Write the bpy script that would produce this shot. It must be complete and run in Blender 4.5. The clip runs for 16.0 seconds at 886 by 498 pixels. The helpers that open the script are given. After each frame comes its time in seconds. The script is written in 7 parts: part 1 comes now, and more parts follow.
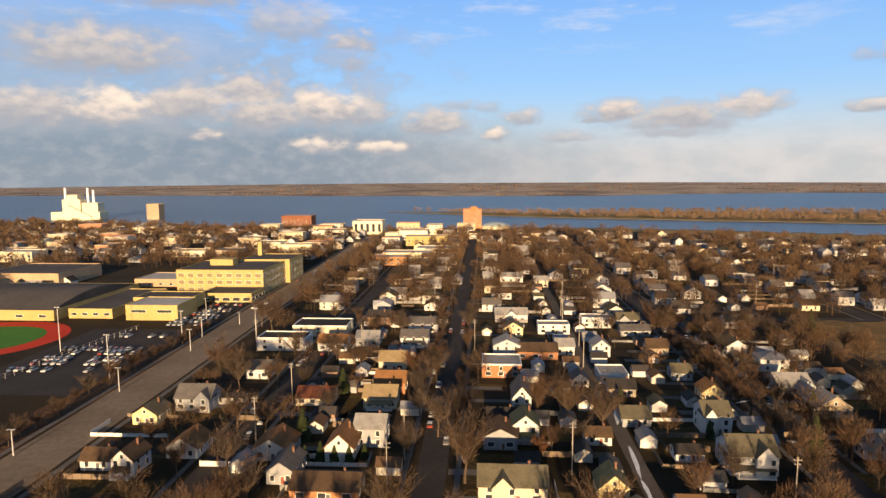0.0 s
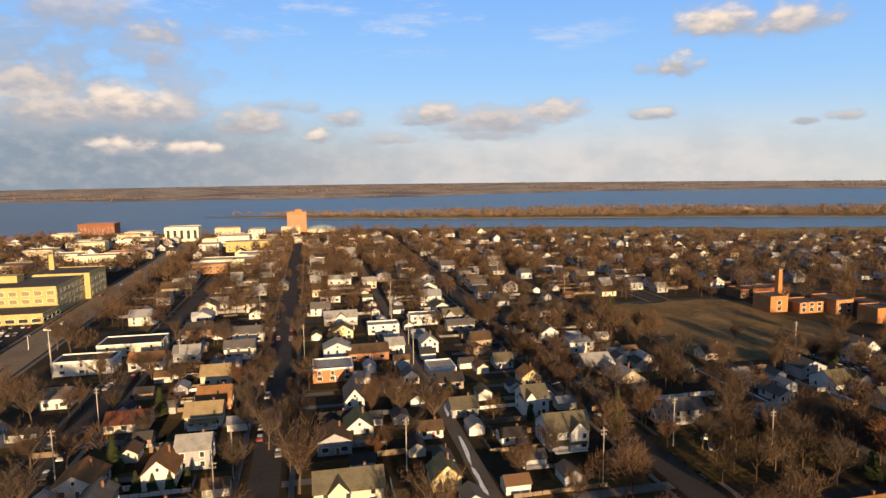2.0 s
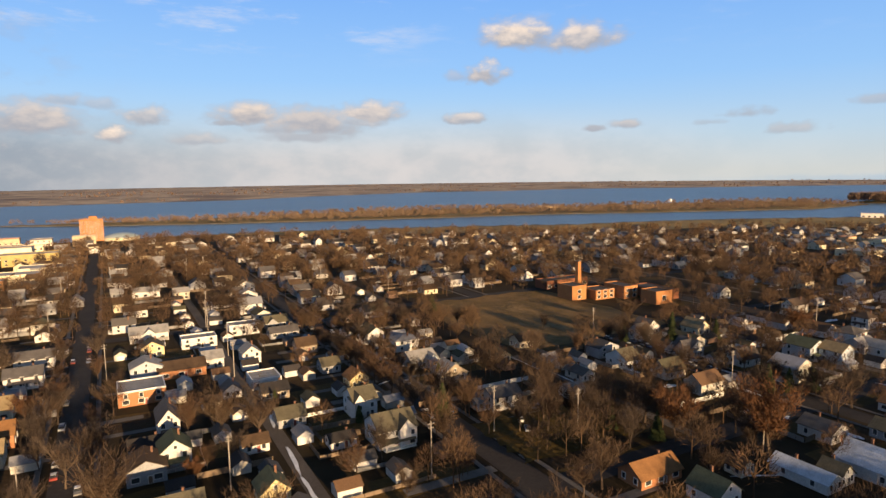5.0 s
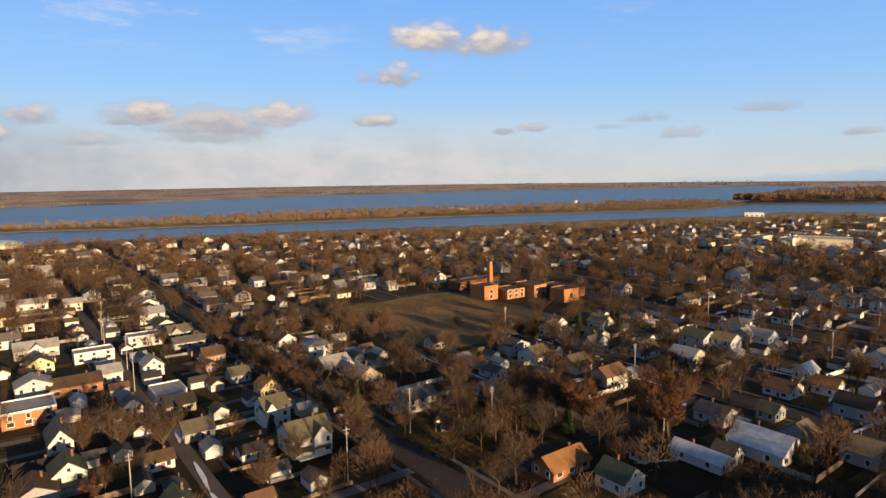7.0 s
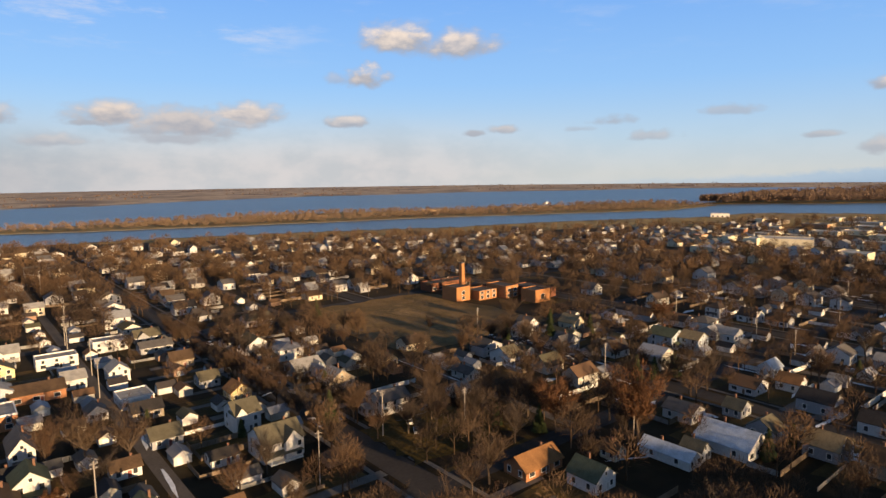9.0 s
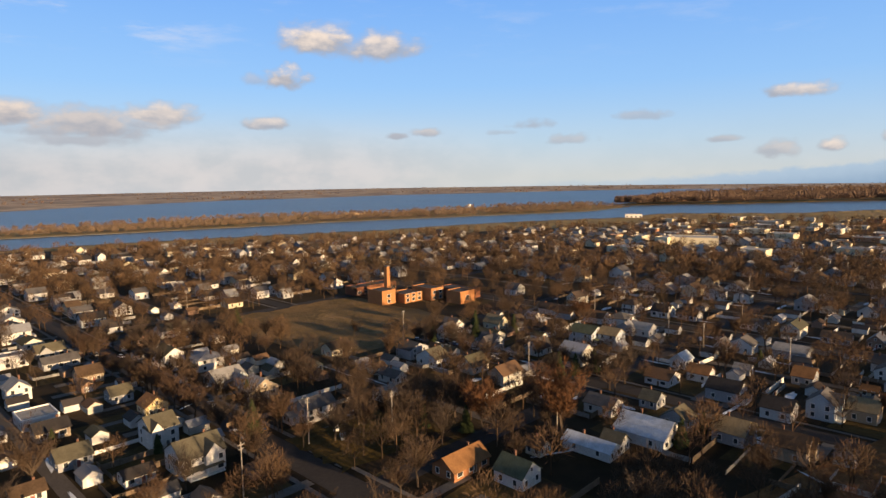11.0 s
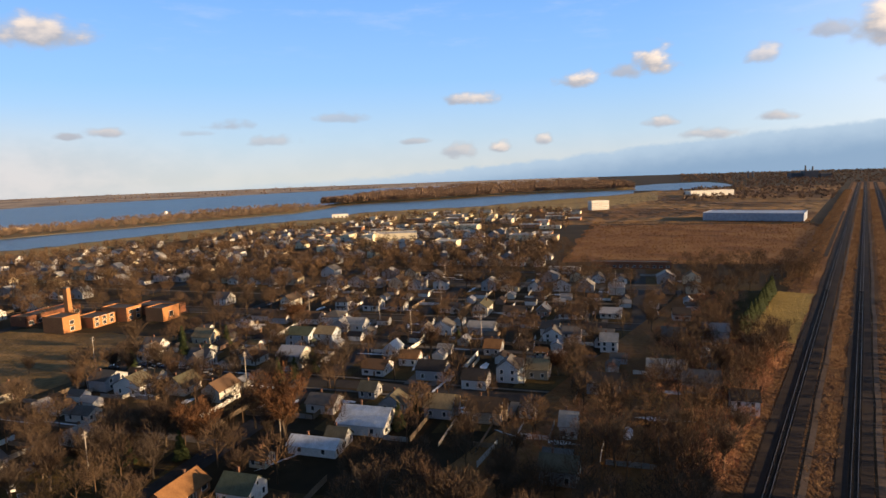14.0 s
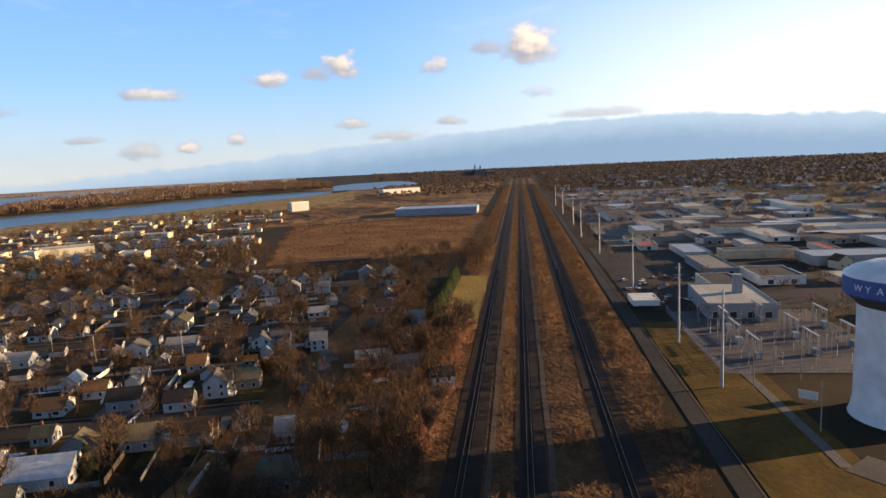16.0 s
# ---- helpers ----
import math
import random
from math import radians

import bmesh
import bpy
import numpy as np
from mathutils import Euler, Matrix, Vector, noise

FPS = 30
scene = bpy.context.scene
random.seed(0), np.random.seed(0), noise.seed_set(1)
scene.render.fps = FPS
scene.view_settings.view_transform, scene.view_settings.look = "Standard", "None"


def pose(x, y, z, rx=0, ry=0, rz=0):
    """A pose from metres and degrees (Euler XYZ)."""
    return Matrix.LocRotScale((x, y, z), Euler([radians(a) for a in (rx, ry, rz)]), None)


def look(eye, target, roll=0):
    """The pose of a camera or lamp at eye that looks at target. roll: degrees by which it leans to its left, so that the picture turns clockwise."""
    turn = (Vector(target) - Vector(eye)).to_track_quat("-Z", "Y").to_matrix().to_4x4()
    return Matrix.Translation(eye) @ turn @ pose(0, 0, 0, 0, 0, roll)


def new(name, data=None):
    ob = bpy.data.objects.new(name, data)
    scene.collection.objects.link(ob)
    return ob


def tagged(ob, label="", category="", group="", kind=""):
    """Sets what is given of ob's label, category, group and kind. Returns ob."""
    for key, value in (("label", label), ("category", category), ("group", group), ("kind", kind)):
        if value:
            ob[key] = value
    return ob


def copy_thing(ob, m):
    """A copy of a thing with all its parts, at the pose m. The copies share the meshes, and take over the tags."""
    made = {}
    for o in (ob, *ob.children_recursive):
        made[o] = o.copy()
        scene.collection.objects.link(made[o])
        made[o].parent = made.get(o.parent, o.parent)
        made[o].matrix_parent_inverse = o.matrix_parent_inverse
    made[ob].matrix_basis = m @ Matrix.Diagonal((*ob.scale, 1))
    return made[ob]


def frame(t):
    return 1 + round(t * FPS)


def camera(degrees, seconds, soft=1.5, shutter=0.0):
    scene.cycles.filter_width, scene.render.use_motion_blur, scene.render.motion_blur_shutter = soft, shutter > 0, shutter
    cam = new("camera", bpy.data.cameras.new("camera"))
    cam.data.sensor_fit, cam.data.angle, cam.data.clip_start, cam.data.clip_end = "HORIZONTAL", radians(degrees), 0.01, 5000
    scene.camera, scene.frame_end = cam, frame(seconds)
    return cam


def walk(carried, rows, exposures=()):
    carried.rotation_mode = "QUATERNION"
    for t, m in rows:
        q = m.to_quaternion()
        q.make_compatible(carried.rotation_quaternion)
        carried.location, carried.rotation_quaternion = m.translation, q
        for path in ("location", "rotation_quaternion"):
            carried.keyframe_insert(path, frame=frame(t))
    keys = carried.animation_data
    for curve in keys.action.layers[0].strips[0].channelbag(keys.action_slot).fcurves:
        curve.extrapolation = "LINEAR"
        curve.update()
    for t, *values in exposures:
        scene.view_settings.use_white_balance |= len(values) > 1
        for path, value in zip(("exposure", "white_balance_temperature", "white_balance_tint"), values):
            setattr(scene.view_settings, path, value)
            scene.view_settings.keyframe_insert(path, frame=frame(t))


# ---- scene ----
cam = camera(70.69, 16.0, soft=1.5)
PATH = [
    (0.0, pose(0, 0, 78, 83.08, 0.36, 0.00)),
    (0.5, pose(0, 0, 78, 83.07, 0.49, -3.67)),
    (1.0, pose(0, 0, 78, 83.08, 0.58, -7.80)),
    (1.5, pose(0, 0, 78, 83.09, 0.61, -11.90)),
    (2.0, pose(0, 0, 78, 83.10, 0.66, -15.91)),
    (2.5, pose(0, 0, 78, 83.11, 0.70, -19.43)),
    (3.0, pose(0, 0, 78, 83.12, 0.78, -22.81)),
    (3.5, pose(0, 0, 78, 83.09, 0.80, -25.31)),
    (4.0, pose(0, 0, 78, 83.09, 0.80, -27.83)),
    (4.5, pose(0, 0, 78, 83.08, 0.76, -30.09)),
    (5.0, pose(0, 0, 78, 83.09, 0.75, -32.17)),
    (5.2, pose(0, 0, 78, 83.12, 0.73, -33.21)),
    (7.3, pose(0, 0, 78, 83.21, 0.76, -41.15)),
    (7.5, pose(0, 0, 78, 83.22, 0.76, -41.78)),
    (8.0, pose(0, 0, 78, 83.24, 0.72, -42.55)),
    (8.2, pose(0, 0, 78, 83.26, 0.72, -42.20)),
    (10.3, pose(0, 0, 78, 83.45, 0.76, -46.10)),
    (10.5, pose(0, 0, 78, 83.47, 0.77, -46.91)),
    (11.0, pose(0, 0, 78, 83.47, 0.86, -49.72)),
    (11.5, pose(0, 0, 78, 83.46, 1.08, -52.81)),
    (12.0, pose(0, 0, 78, 83.44, 1.17, -56.27)),
    (12.5, pose(0, 0, 78, 83.36, 1.36, -60.74)),
    (13.0, pose(0, 0, 78, 83.26, 1.57, -65.62)),
    (13.5, pose(0, 0, 78, 83.12, 1.81, -70.82)),
    (14.0, pose(0, 0, 78, 82.98, 2.01, -76.15)),
    (14.5, pose(0, 0, 78, 82.80, 2.31, -81.83)),
    (15.0, pose(0, 0, 78, 82.57, 2.61, -88.26)),
    (15.5, pose(0, 0, 78, 82.30, 2.70, -95.82)),
    (16.0, pose(0, 0, 78, 81.98, 2.67, -103.20)),
]
walk(cam, PATH, [(0.0, 1.02, 7500, 10), (5.0, 0.97, 7350, 10), (9.0, 0.93, 7250, 10), (12.0, 0.98, 7250, 10), (14.0, 1.08, 7250, 10), (16.0, 1.2, 7250, 10)])

# ---- sky, sun ----
SUN_EL, SUN_AZ = radians(9.5), radians(182.0)
sun = new("sun", bpy.data.lights.new("sun", "SUN"))
sun.data.energy, sun.data.angle, sun.data.color = 5.0, radians(0.6), (1.0, 0.72, 0.44)
sun_dir = Vector((math.sin(SUN_AZ) * math.cos(SUN_EL), math.cos(SUN_AZ) * math.cos(SUN_EL), math.sin(SUN_EL)))
sun.matrix_world = look((0, 0, 300), Vector((0, 0, 300)) - sun_dir)


class Nodes:
    """Short forms for wiring a node tree."""

    def __init__(self, tree):
        self.t = tree
        tree.nodes.clear()

    def add(self, kind):
        return self.t.nodes.new(kind)

    def link(self, a, b):
        self.t.links.new(a, b)

    def put(self, socket, value):
        if isinstance(value, bpy.types.NodeSocket):
            self.link(value, socket)
        else:
            socket.default_value = value

    def math(self, op, a, b=0.0, c=0.0):
        n = self.add("ShaderNodeMath")
        n.operation = op
        for s, v in zip(n.inputs, (a, b, c)):
            self.put(s, v)
        return n.outputs[0]

    def smooth(self, x, lo, hi, to_lo=0.0, to_hi=1.0):
        n = self.add("ShaderNodeMapRange")
        n.interpolation_type = "SMOOTHSTEP"
        for s, v in zip(n.inputs, (x, lo, hi, to_lo, to_hi)):
            self.put(s, v)
        return n.outputs[0]

    def mix(self, f, a, b, blend="MIX"):
        n = self.add("ShaderNodeMix")
        n.data_type, n.blend_type = "RGBA", blend
        self.put(n.inputs[0], f)
        for s, v in ((n.inputs[6], a), (n.inputs[7], b)):
            self.put(s, (*v, 1) if isinstance(v, tuple) and len(v) == 3 else v)
        return n.outputs[2]

    def noise(self, vec, scale, detail=4.0, rough=0.55):
        n = self.add("ShaderNodeTexNoise")
        if vec is not None:
            self.link(vec, n.inputs["Vector"])
        n.inputs["Scale"].default_value = scale
        n.inputs["Detail"].default_value = detail
        n.inputs["Roughness"].default_value = rough
        return n.outputs["Fac"]

    def vec(self, x, y, z):
        n = self.add("ShaderNodeCombineXYZ")
        for s, v in zip(n.inputs, (x, y, z)):
            self.put(s, v)
        return n.outputs[0]

    def ramp(self, f, stops, constant=False):
        n = self.add("ShaderNodeValToRGB")
        r = n.color_ramp
        r.interpolation = "CONSTANT" if constant else "LINEAR"
        while len(r.elements) < len(stops):
            r.elements.new(0.5)
        for e, (p, c) in zip(r.elements, stops):
            e.position, e.color = p, (*c, 1)
        self.link(f, n.inputs[0])
        return n.outputs[0]


def cloud_group():
    """One cloud: flat below, heaped above, its edge torn by two noises; gives its cover and how much of it is lit."""
    tree = bpy.data.node_groups.new("cloud", "ShaderNodeTree")
    for name in ("az", "el", "curl", "flake", "a", "e", "ra", "re", "dens", "light", "lean"):
        tree.interface.new_socket(name, in_out="INPUT", socket_type="NodeSocketFloat")
    for name in ("cover", "lit"):
        tree.interface.new_socket(name, in_out="OUTPUT", socket_type="NodeSocketFloat")
    n = Nodes(tree)
    az, el, curl, flake, a, e, ra, re, dens, light, lean, _ = n.add("NodeGroupInput").outputs
    da = n.math("DIVIDE", n.math("SUBTRACT", az, a), ra)
    up = n.math("DIVIDE", n.math("SUBTRACT", el, e), re)
    de = n.math("MAXIMUM", up, n.math("DIVIDE", up, -0.62))
    rise = n.math("ADD", up, n.math("MULTIPLY", da, lean))
    q = n.math("SUBTRACT", 1.0, n.math("SQRT", n.math("ADD", n.math("MULTIPLY", da, da), n.math("MULTIPLY", de, de))))
    q = n.math("ADD", q, n.math("ADD", n.math("MULTIPLY", n.math("SUBTRACT", curl, 0.5), 1.55), n.math("MULTIPLY", n.math("SUBTRACT", flake, 0.5), 0.7)))
    q = n.math("MULTIPLY", n.smooth(q, 0.0, 0.75), dens)
    lit = n.math("MULTIPLY", n.math("MULTIPLY", q, n.smooth(n.math("ADD", rise, n.math("MULTIPLY", n.math("SUBTRACT", flake, 0.5), 1.5)), -0.5, 0.75)), light)
    out = n.add("NodeGroupOutput")
    n.link(q, out.inputs[0])
    n.link(lit, out.inputs[1])
    return tree


def build_world():
    world = bpy.data.worlds.new("sky")
    scene.world = world
    world.use_nodes = True
    n = Nodes(world.node_tree)
    sky = n.add("ShaderNodeTexSky")
    sky.sky_type, sky.sun_disc, sky.sun_elevation, sky.sun_rotation = "NISHITA", False, SUN_EL, SUN_AZ
    sky.air_density, sky.dust_density, sky.ozone_density = 1.0, 0.6, 2.0
    tc = n.add("ShaderNodeTexCoord")
    sep = n.add("ShaderNodeSeparateXYZ")
    n.link(tc.outputs["Generated"], sep.inputs[0])
    x, y, z = sep.outputs
    deg = 57.29578
    # compass angle clockwise from the river side, and height over the horizon, in degrees
    az = n.math("MULTIPLY", n.math("ARCTAN2", x, y), deg)
    el = n.math("MULTIPLY", n.math("ARCSINE", z), deg)
    flat = n.vec(n.math("MULTIPLY", az, 0.6), el, 0.0)
    wisp = n.noise(flat, 0.85, 5.0, 0.6)
    curl = n.noise(n.vec(n.math("MULTIPLY", az, 0.75), el, 7.0), 0.8, 3.0, 0.5)
    flake = n.noise(n.vec(n.math("MULTIPLY", az, 1.0), n.math("MULTIPLY", el, 1.9), 11.0), 0.75, 3.0, 0.5)
    puff = n.noise(flat, 0.33, 4.0, 0.55)
    streak = n.noise(n.vec(n.math("MULTIPLY", az, 0.12), n.math("MULTIPLY", el, 0.55), 3.0), 1.0, 5.0, 0.65)
    # clear sky: the sky model under a veil of thin winter haze
    veil = n.ramp(n.math("DIVIDE", el, 90.0), [(0.0, (0.62, 0.71, 0.79)), (0.035, (0.45, 0.68, 0.97)), (0.09, (0.28, 0.58, 1.10)), (0.17, (0.18, 0.46, 1.08)), (0.26, (0.10, 0.24, 0.52)), (0.45, (0.055, 0.11, 0.21)), (1.0, (0.035, 0.065, 0.13))])
    base = n.mix(1.0, sky.outputs[0], (0.10, 0.10, 0.10), "MULTIPLY")
    c = n.mix(0.82, base, veil)
    # glare round the low sun, beyond the southern end of the walk
    glow = n.math("MULTIPLY", n.smooth(az, 92.0, 140.0), n.smooth(el, 1.0, 24.0, 1.0, 0.0))
    c = n.mix(n.math("MULTIPLY", glow, 0.9), c, (1.0, 1.06, 1.13))
    # sunset light low in the west, behind the walk
    dusk = n.math("MULTIPLY", n.smooth(y, -0.74, -1.0), n.smooth(el, 3.0, 18.0, 1.0, 0.0))
    c = n.mix(dusk, c, (0.95, 0.74, 0.55))
    # thin high streaks
    thin = n.math("MULTIPLY", n.smooth(streak, 0.50, 0.74), n.math("MULTIPLY", n.smooth(el, 9.0, 12.0), n.smooth(az, 24.0, 34.0, 0.45, 0.12)))
    c = n.mix(thin, c, (0.74, 0.75, 0.84))
    # pale low haze with soft cloud in it, darker with distant rain in the north-east
    low = n.math("MULTIPLY", n.smooth(n.math("ADD", el, n.math("MULTIPLY", n.math("SUBTRACT", puff, 0.5), 1.4)), n.smooth(az, -10.0, 10.0, 2.6, 0.6), 6.8, 1.0, 0.0), n.smooth(az, 36.0, 62.0, 0.9, 0.2))
    c = n.mix(low, c, n.mix(n.smooth(az, -14.0, 24.0), n.mix(n.smooth(wisp, 0.4, 0.7), (0.20, 0.27, 0.38), (0.29, 0.345, 0.44)), n.mix(n.smooth(puff, 0.36, 0.64), (0.50, 0.54, 0.62), (0.62, 0.62, 0.68))))
    deck = n.math("MULTIPLY", n.smooth(n.math("ADD", puff, n.smooth(az, -36.0, 4.0, 0.24, 0.02)), 0.50, 0.64), n.math("MULTIPLY", n.smooth(el, 2.4, 4.0), n.smooth(el, 9.0, 16.0, 1.0, 0.0)))
    deck = n.math("MULTIPLY", deck, n.smooth(az, -12.0, 8.0, 0.55, 0.0))
    c = n.mix(deck, c, n.mix(n.smooth(puff, 0.42, 0.66), (0.29, 0.35, 0.46), (0.42, 0.42, 0.48)))
    # single clouds: a soft ellipse each, torn by noise, lit on top
    group = cloud_group()
    # large clouds are torn by a wider noise
    heap = n.math("ADD", n.math("MULTIPLY", puff, 0.55), n.math("MULTIPLY_ADD", curl, 0.45, 0.07))
    single = lit = 0.0
    for a, e, ra, re, dens, light in CLOUDS:
        c1 = n.add("ShaderNodeGroup")
        c1.node_tree = group
        for sock, v in zip(c1.inputs, (az, el, heap if ra > 3.0 else curl, flake, a, e, ra, re, dens, light, 0.45 if a > 70 else 0.0)):
            n.put(sock, v)
        q, up = c1.outputs
        single = q if isinstance(single, float) else n.math("MAXIMUM", single, q)
        lit = up if isinstance(lit, float) else n.math("MAXIMUM", lit, up)
    # long blue-grey bank in the south
    edge = n.math("ADD", n.math("MINIMUM", n.smooth(az, 58.0, 122.0, -0.5, 3.2), n.smooth(az, 118.0, 140.0, 3.4, 2.3)), n.math("MULTIPLY", n.math("SUBTRACT", wisp, 0.5), 1.1))
    bank = n.math("MULTIPLY", n.smooth(n.math("SUBTRACT", edge, el), -0.1, 0.35), n.smooth(az, 48.0, 80.0))
    bank = n.math("MULTIPLY", bank, n.smooth(az, 138.0, 175.0, 1.0, 0.0))
    c = n.mix(n.math("MULTIPLY", bank, 0.9), c, n.mix(n.smooth(n.math("SUBTRACT", edge, el), 0.0, 2.6), (0.37, 0.52, 0.72), (0.18, 0.32, 0.53)))
    c = n.mix(single, c, n.mix(lit, (0.36, 0.39, 0.48), (0.92, 0.80, 0.73)))
    bg = n.add("ShaderNodeBackground")
    n.link(c, bg.inputs[0])
    bg.inputs[1].default_value = 0.56
    out = n.add("ShaderNodeOutputWorld")
    n.link(bg.outputs[0], out.inputs[0])


CLOUDS = [
    (-28.5, 9.4, 7.0, 3.0, 0.95, 0.50),
    (-24.5, 14.6, 10.6, 2.6, 0.90, 0.28),
    (-33.0, 5.0, 5.3, 2.54, 0.95, 0.64),
    (-27.6, 5.0, 4.2, 2.6, 1.00, 1.00),
    (-21.8, 5.6, 5.2, 2.6, 1.00, 0.60),
    (-17.0, 6.9, 4.6, 2.5, 0.95, 0.55),
    (-16.0, 5.0, 5.0, 2.03, 1.00, 0.56),
    (-10.4, 5.6, 4.8, 2.5, 1.00, 0.85),
    (-7.3, 5.3, 3.8, 2.20, 0.90, 0.56),
    (-11.5, 2.4, 3.6, 1.27, 1.00, 1.00),
    (-5.6, 2.2, 3.4, 0.94, 0.95, 1.00),
    (-20.2, 3.2, 2.4, 0.85, 0.95, 1.00),
    (-0.7, 4.3, 4.6, 2.0, 0.95, 0.60),
    (4.7, 3.3, 1.8, 1.06, 1.00, 1.00),
    (7.2, 4.8, 2.4, 1.18, 0.80, 0.70),
    (3.6, 5.8, 2.5, 0.79, 0.50, 0.60),
    (15.2, 5.1, 3.6, 1.5, 1.00, 0.65),
    (20.8, 4.3, 5.4, 2.0, 0.95, 0.45),
    (25.8, 5.3, 3.4, 1.5, 0.95, 0.75),
    (11.0, 3.0, 3.1, 0.79, 0.60, 0.70),
    (-13.8, 12.6, 5.0, 2.54, 0.65, 0.56),
    (-8.1, 11.2, 2.5, 1.69, 0.80, 0.64),
    (-8.0, 9.4, 1.3, 1.35, 0.55, 0.40),
    (34.2, 4.8, 2.5, 0.79, 0.85, 0.75),
    (39.0, 11.7, 3.8, 2.05, 1.00, 0.95),
    (44.6, 11.3, 3.6, 1.8, 0.95, 0.85),
    (36.0, 8.6, 2.5, 1.45, 0.95, 0.90),
    (33.6, 8.4, 1.7, 0.79, 0.50, 0.60),
    (45.6, 3.7, 1.2, 0.39, 0.80, 0.10),
    (48.4, 4.0, 1.8, 0.60, 0.80, 0.50),
    (57.7, 4.5, 2.6, 0.66, 0.60, 0.10),
    (61.2, 3.1, 2.7, 0.72, 0.60, 0.40),
    (66.9, 5.0, 2.8, 0.66, 0.55, 0.30),
    (55.0, 3.9, 1.9, 0.39, 0.40, 0.20),
    (79.0, 6.3, 2.9, 0.86, 0.90, 0.80),
    (73.8, 2.8, 1.5, 0.46, 0.70, 0.30),
    (81.3, 2.0, 1.2, 0.79, 0.90, 1.00),
    (77.8, 1.7, 1.7, 1.18, 0.70, 0.50),
    (88.5, 7.4, 2.5, 1.06, 0.95, 0.95),
    (94.6, 8.4, 2.6, 1.71, 1.00, 1.00),
    (92.2, 7.9, 2.1, 1.06, 0.80, 0.20),
    (102.7, 8.2, 1.8, 1.18, 0.80, 0.85),
    (111.2, 9.3, 3.1, 2.51, 1.00, 1.10),
    (107.6, 9.6, 2.9, 1.18, 0.75, 0.30),
    (95.3, 3.5, 1.9, 0.66, 0.85, 0.80),
    (104.2, 3.5, 1.9, 0.66, 0.85, 0.60),
    (85.3, 2.5, 1.2, 0.79, 0.80, 0.90),
    (112.0, 5.6, 1.8, 0.79, 0.50, 1.00),
    (13.6, 4.5, 1.8, 0.55, 0.80, 0.05),
    (20.2, 3.3, 4.2, 0.80, 0.65, 0.15),
    (18.2, 4.0, 3.4, 0.80, 0.70, 0.35),
    (24.4, 4.6, 3.6, 0.80, 0.70, 0.40),
    (-0.6, 4.2, 3.8, 1.30, 0.80, 0.40),
    (1.0, 5.9, 3.0, 0.90, 0.60, 0.50),
    (11.6, 3.1, 2.6, 0.60, 0.55, 0.40),
    (117.0, 3.5, 5.0, 0.60, 0.60, 0.40),
    (99.0, 2.4, 3.0, 0.70, 0.70, 0.60),
]
build_world()


# ---- materials ----
def material(name, colours, rough=0.85, scale=0.3, fine=4.0, palette=None, metal=0.0, bump=0.0, relief=0.0, world=False, spread=(0.3, 0.7), island=0.0):
    """Two-scale mottled surface. palette: one of these colours for each object, by its random number."""
    m = bpy.data.materials.new(name)
    m.use_nodes = True
    n = Nodes(m.node_tree)
    bsdf = n.add("ShaderNodeBsdfPrincipled")
    out = n.add("ShaderNodeOutputMaterial")
    n.link(bsdf.outputs[0], out.inputs[0])
    if world:
        pos = n.add("ShaderNodeNewGeometry").outputs["Position"]
    else:
        pos = n.add("ShaderNodeTexCoord").outputs["Object"]
    big = n.noise(pos, scale, 4.0, 0.6)
    small = n.noise(pos, fine, 3.0, 0.6)
    if palette:
        info = n.add("ShaderNodeObjectInfo")
        k = len(palette)
        base = n.ramp(info.outputs["Random"], [(i / k, c) for i, c in enumerate(palette)], True)
        base = n.mix(n.smooth(big, 0.35, 0.75, 0.0, 0.28), base, (0.10, 0.085, 0.07))
    else:
        k = max(1, len(colours) - 1)
        lo, hi = spread
        base = n.ramp(big, [(lo + (hi - lo) * i / k, c) for i, c in enumerate(colours)])
    base = n.mix(1.0, base, n.ramp(small, [(0.25, (0.74, 0.74, 0.74)), (0.75, (1.18, 1.16, 1.13))]), "MULTIPLY")
    if island:
        isl = n.add("ShaderNodeNewGeometry").outputs["Random Per Island"]
        base = n.mix(1.0, base, n.ramp(isl, [(0.0, (1 - island,) * 3), (1.0, (1 + island,) * 3)]), "MULTIPLY")
    n.link(base, bsdf.inputs["Base Color"])
    bsdf.inputs["Roughness"].default_value = rough
    bsdf.inputs["Metallic"].default_value = metal
    if rough >= 0.85:
        bsdf.inputs["Specular IOR Level"].default_value = 0.16
    if bump:
        b = n.add("ShaderNodeBump")
        b.inputs["Strength"].default_value = bump
        if relief:
            b.inputs["Distance"].default_value = relief
        n.link(small, b.inputs["Height"])
        n.link(b.outputs[0], bsdf.inputs["Normal"])
    return m


def water_material():
    m = bpy.data.materials.new("river_water")
    m.use_nodes = True
    n = Nodes(m.node_tree)
    bsdf = n.add("ShaderNodeBsdfPrincipled")
    out = n.add("ShaderNodeOutputMaterial")
    n.link(bsdf.outputs[0], out.inputs[0])
    pos = n.add("ShaderNodeNewGeometry").outputs["Position"]
    big = n.noise(pos, 0.004, 3.0)
    n.link(n.ramp(big, [(0.3, (0.055, 0.095, 0.145)), (0.7, (0.075, 0.125, 0.18))]), bsdf.inputs["Base Color"])
    bsdf.inputs["Roughness"].default_value = 0.35
    b = n.add("ShaderNodeBump")
    b.inputs["Strength"].default_value = 1.0
    b.inputs["Distance"].default_value = 2.0
    n.link(n.noise(pos, 0.12, 4.0), b.inputs["Height"])
    n.link(b.outputs[0], bsdf.inputs["Normal"])
    return m


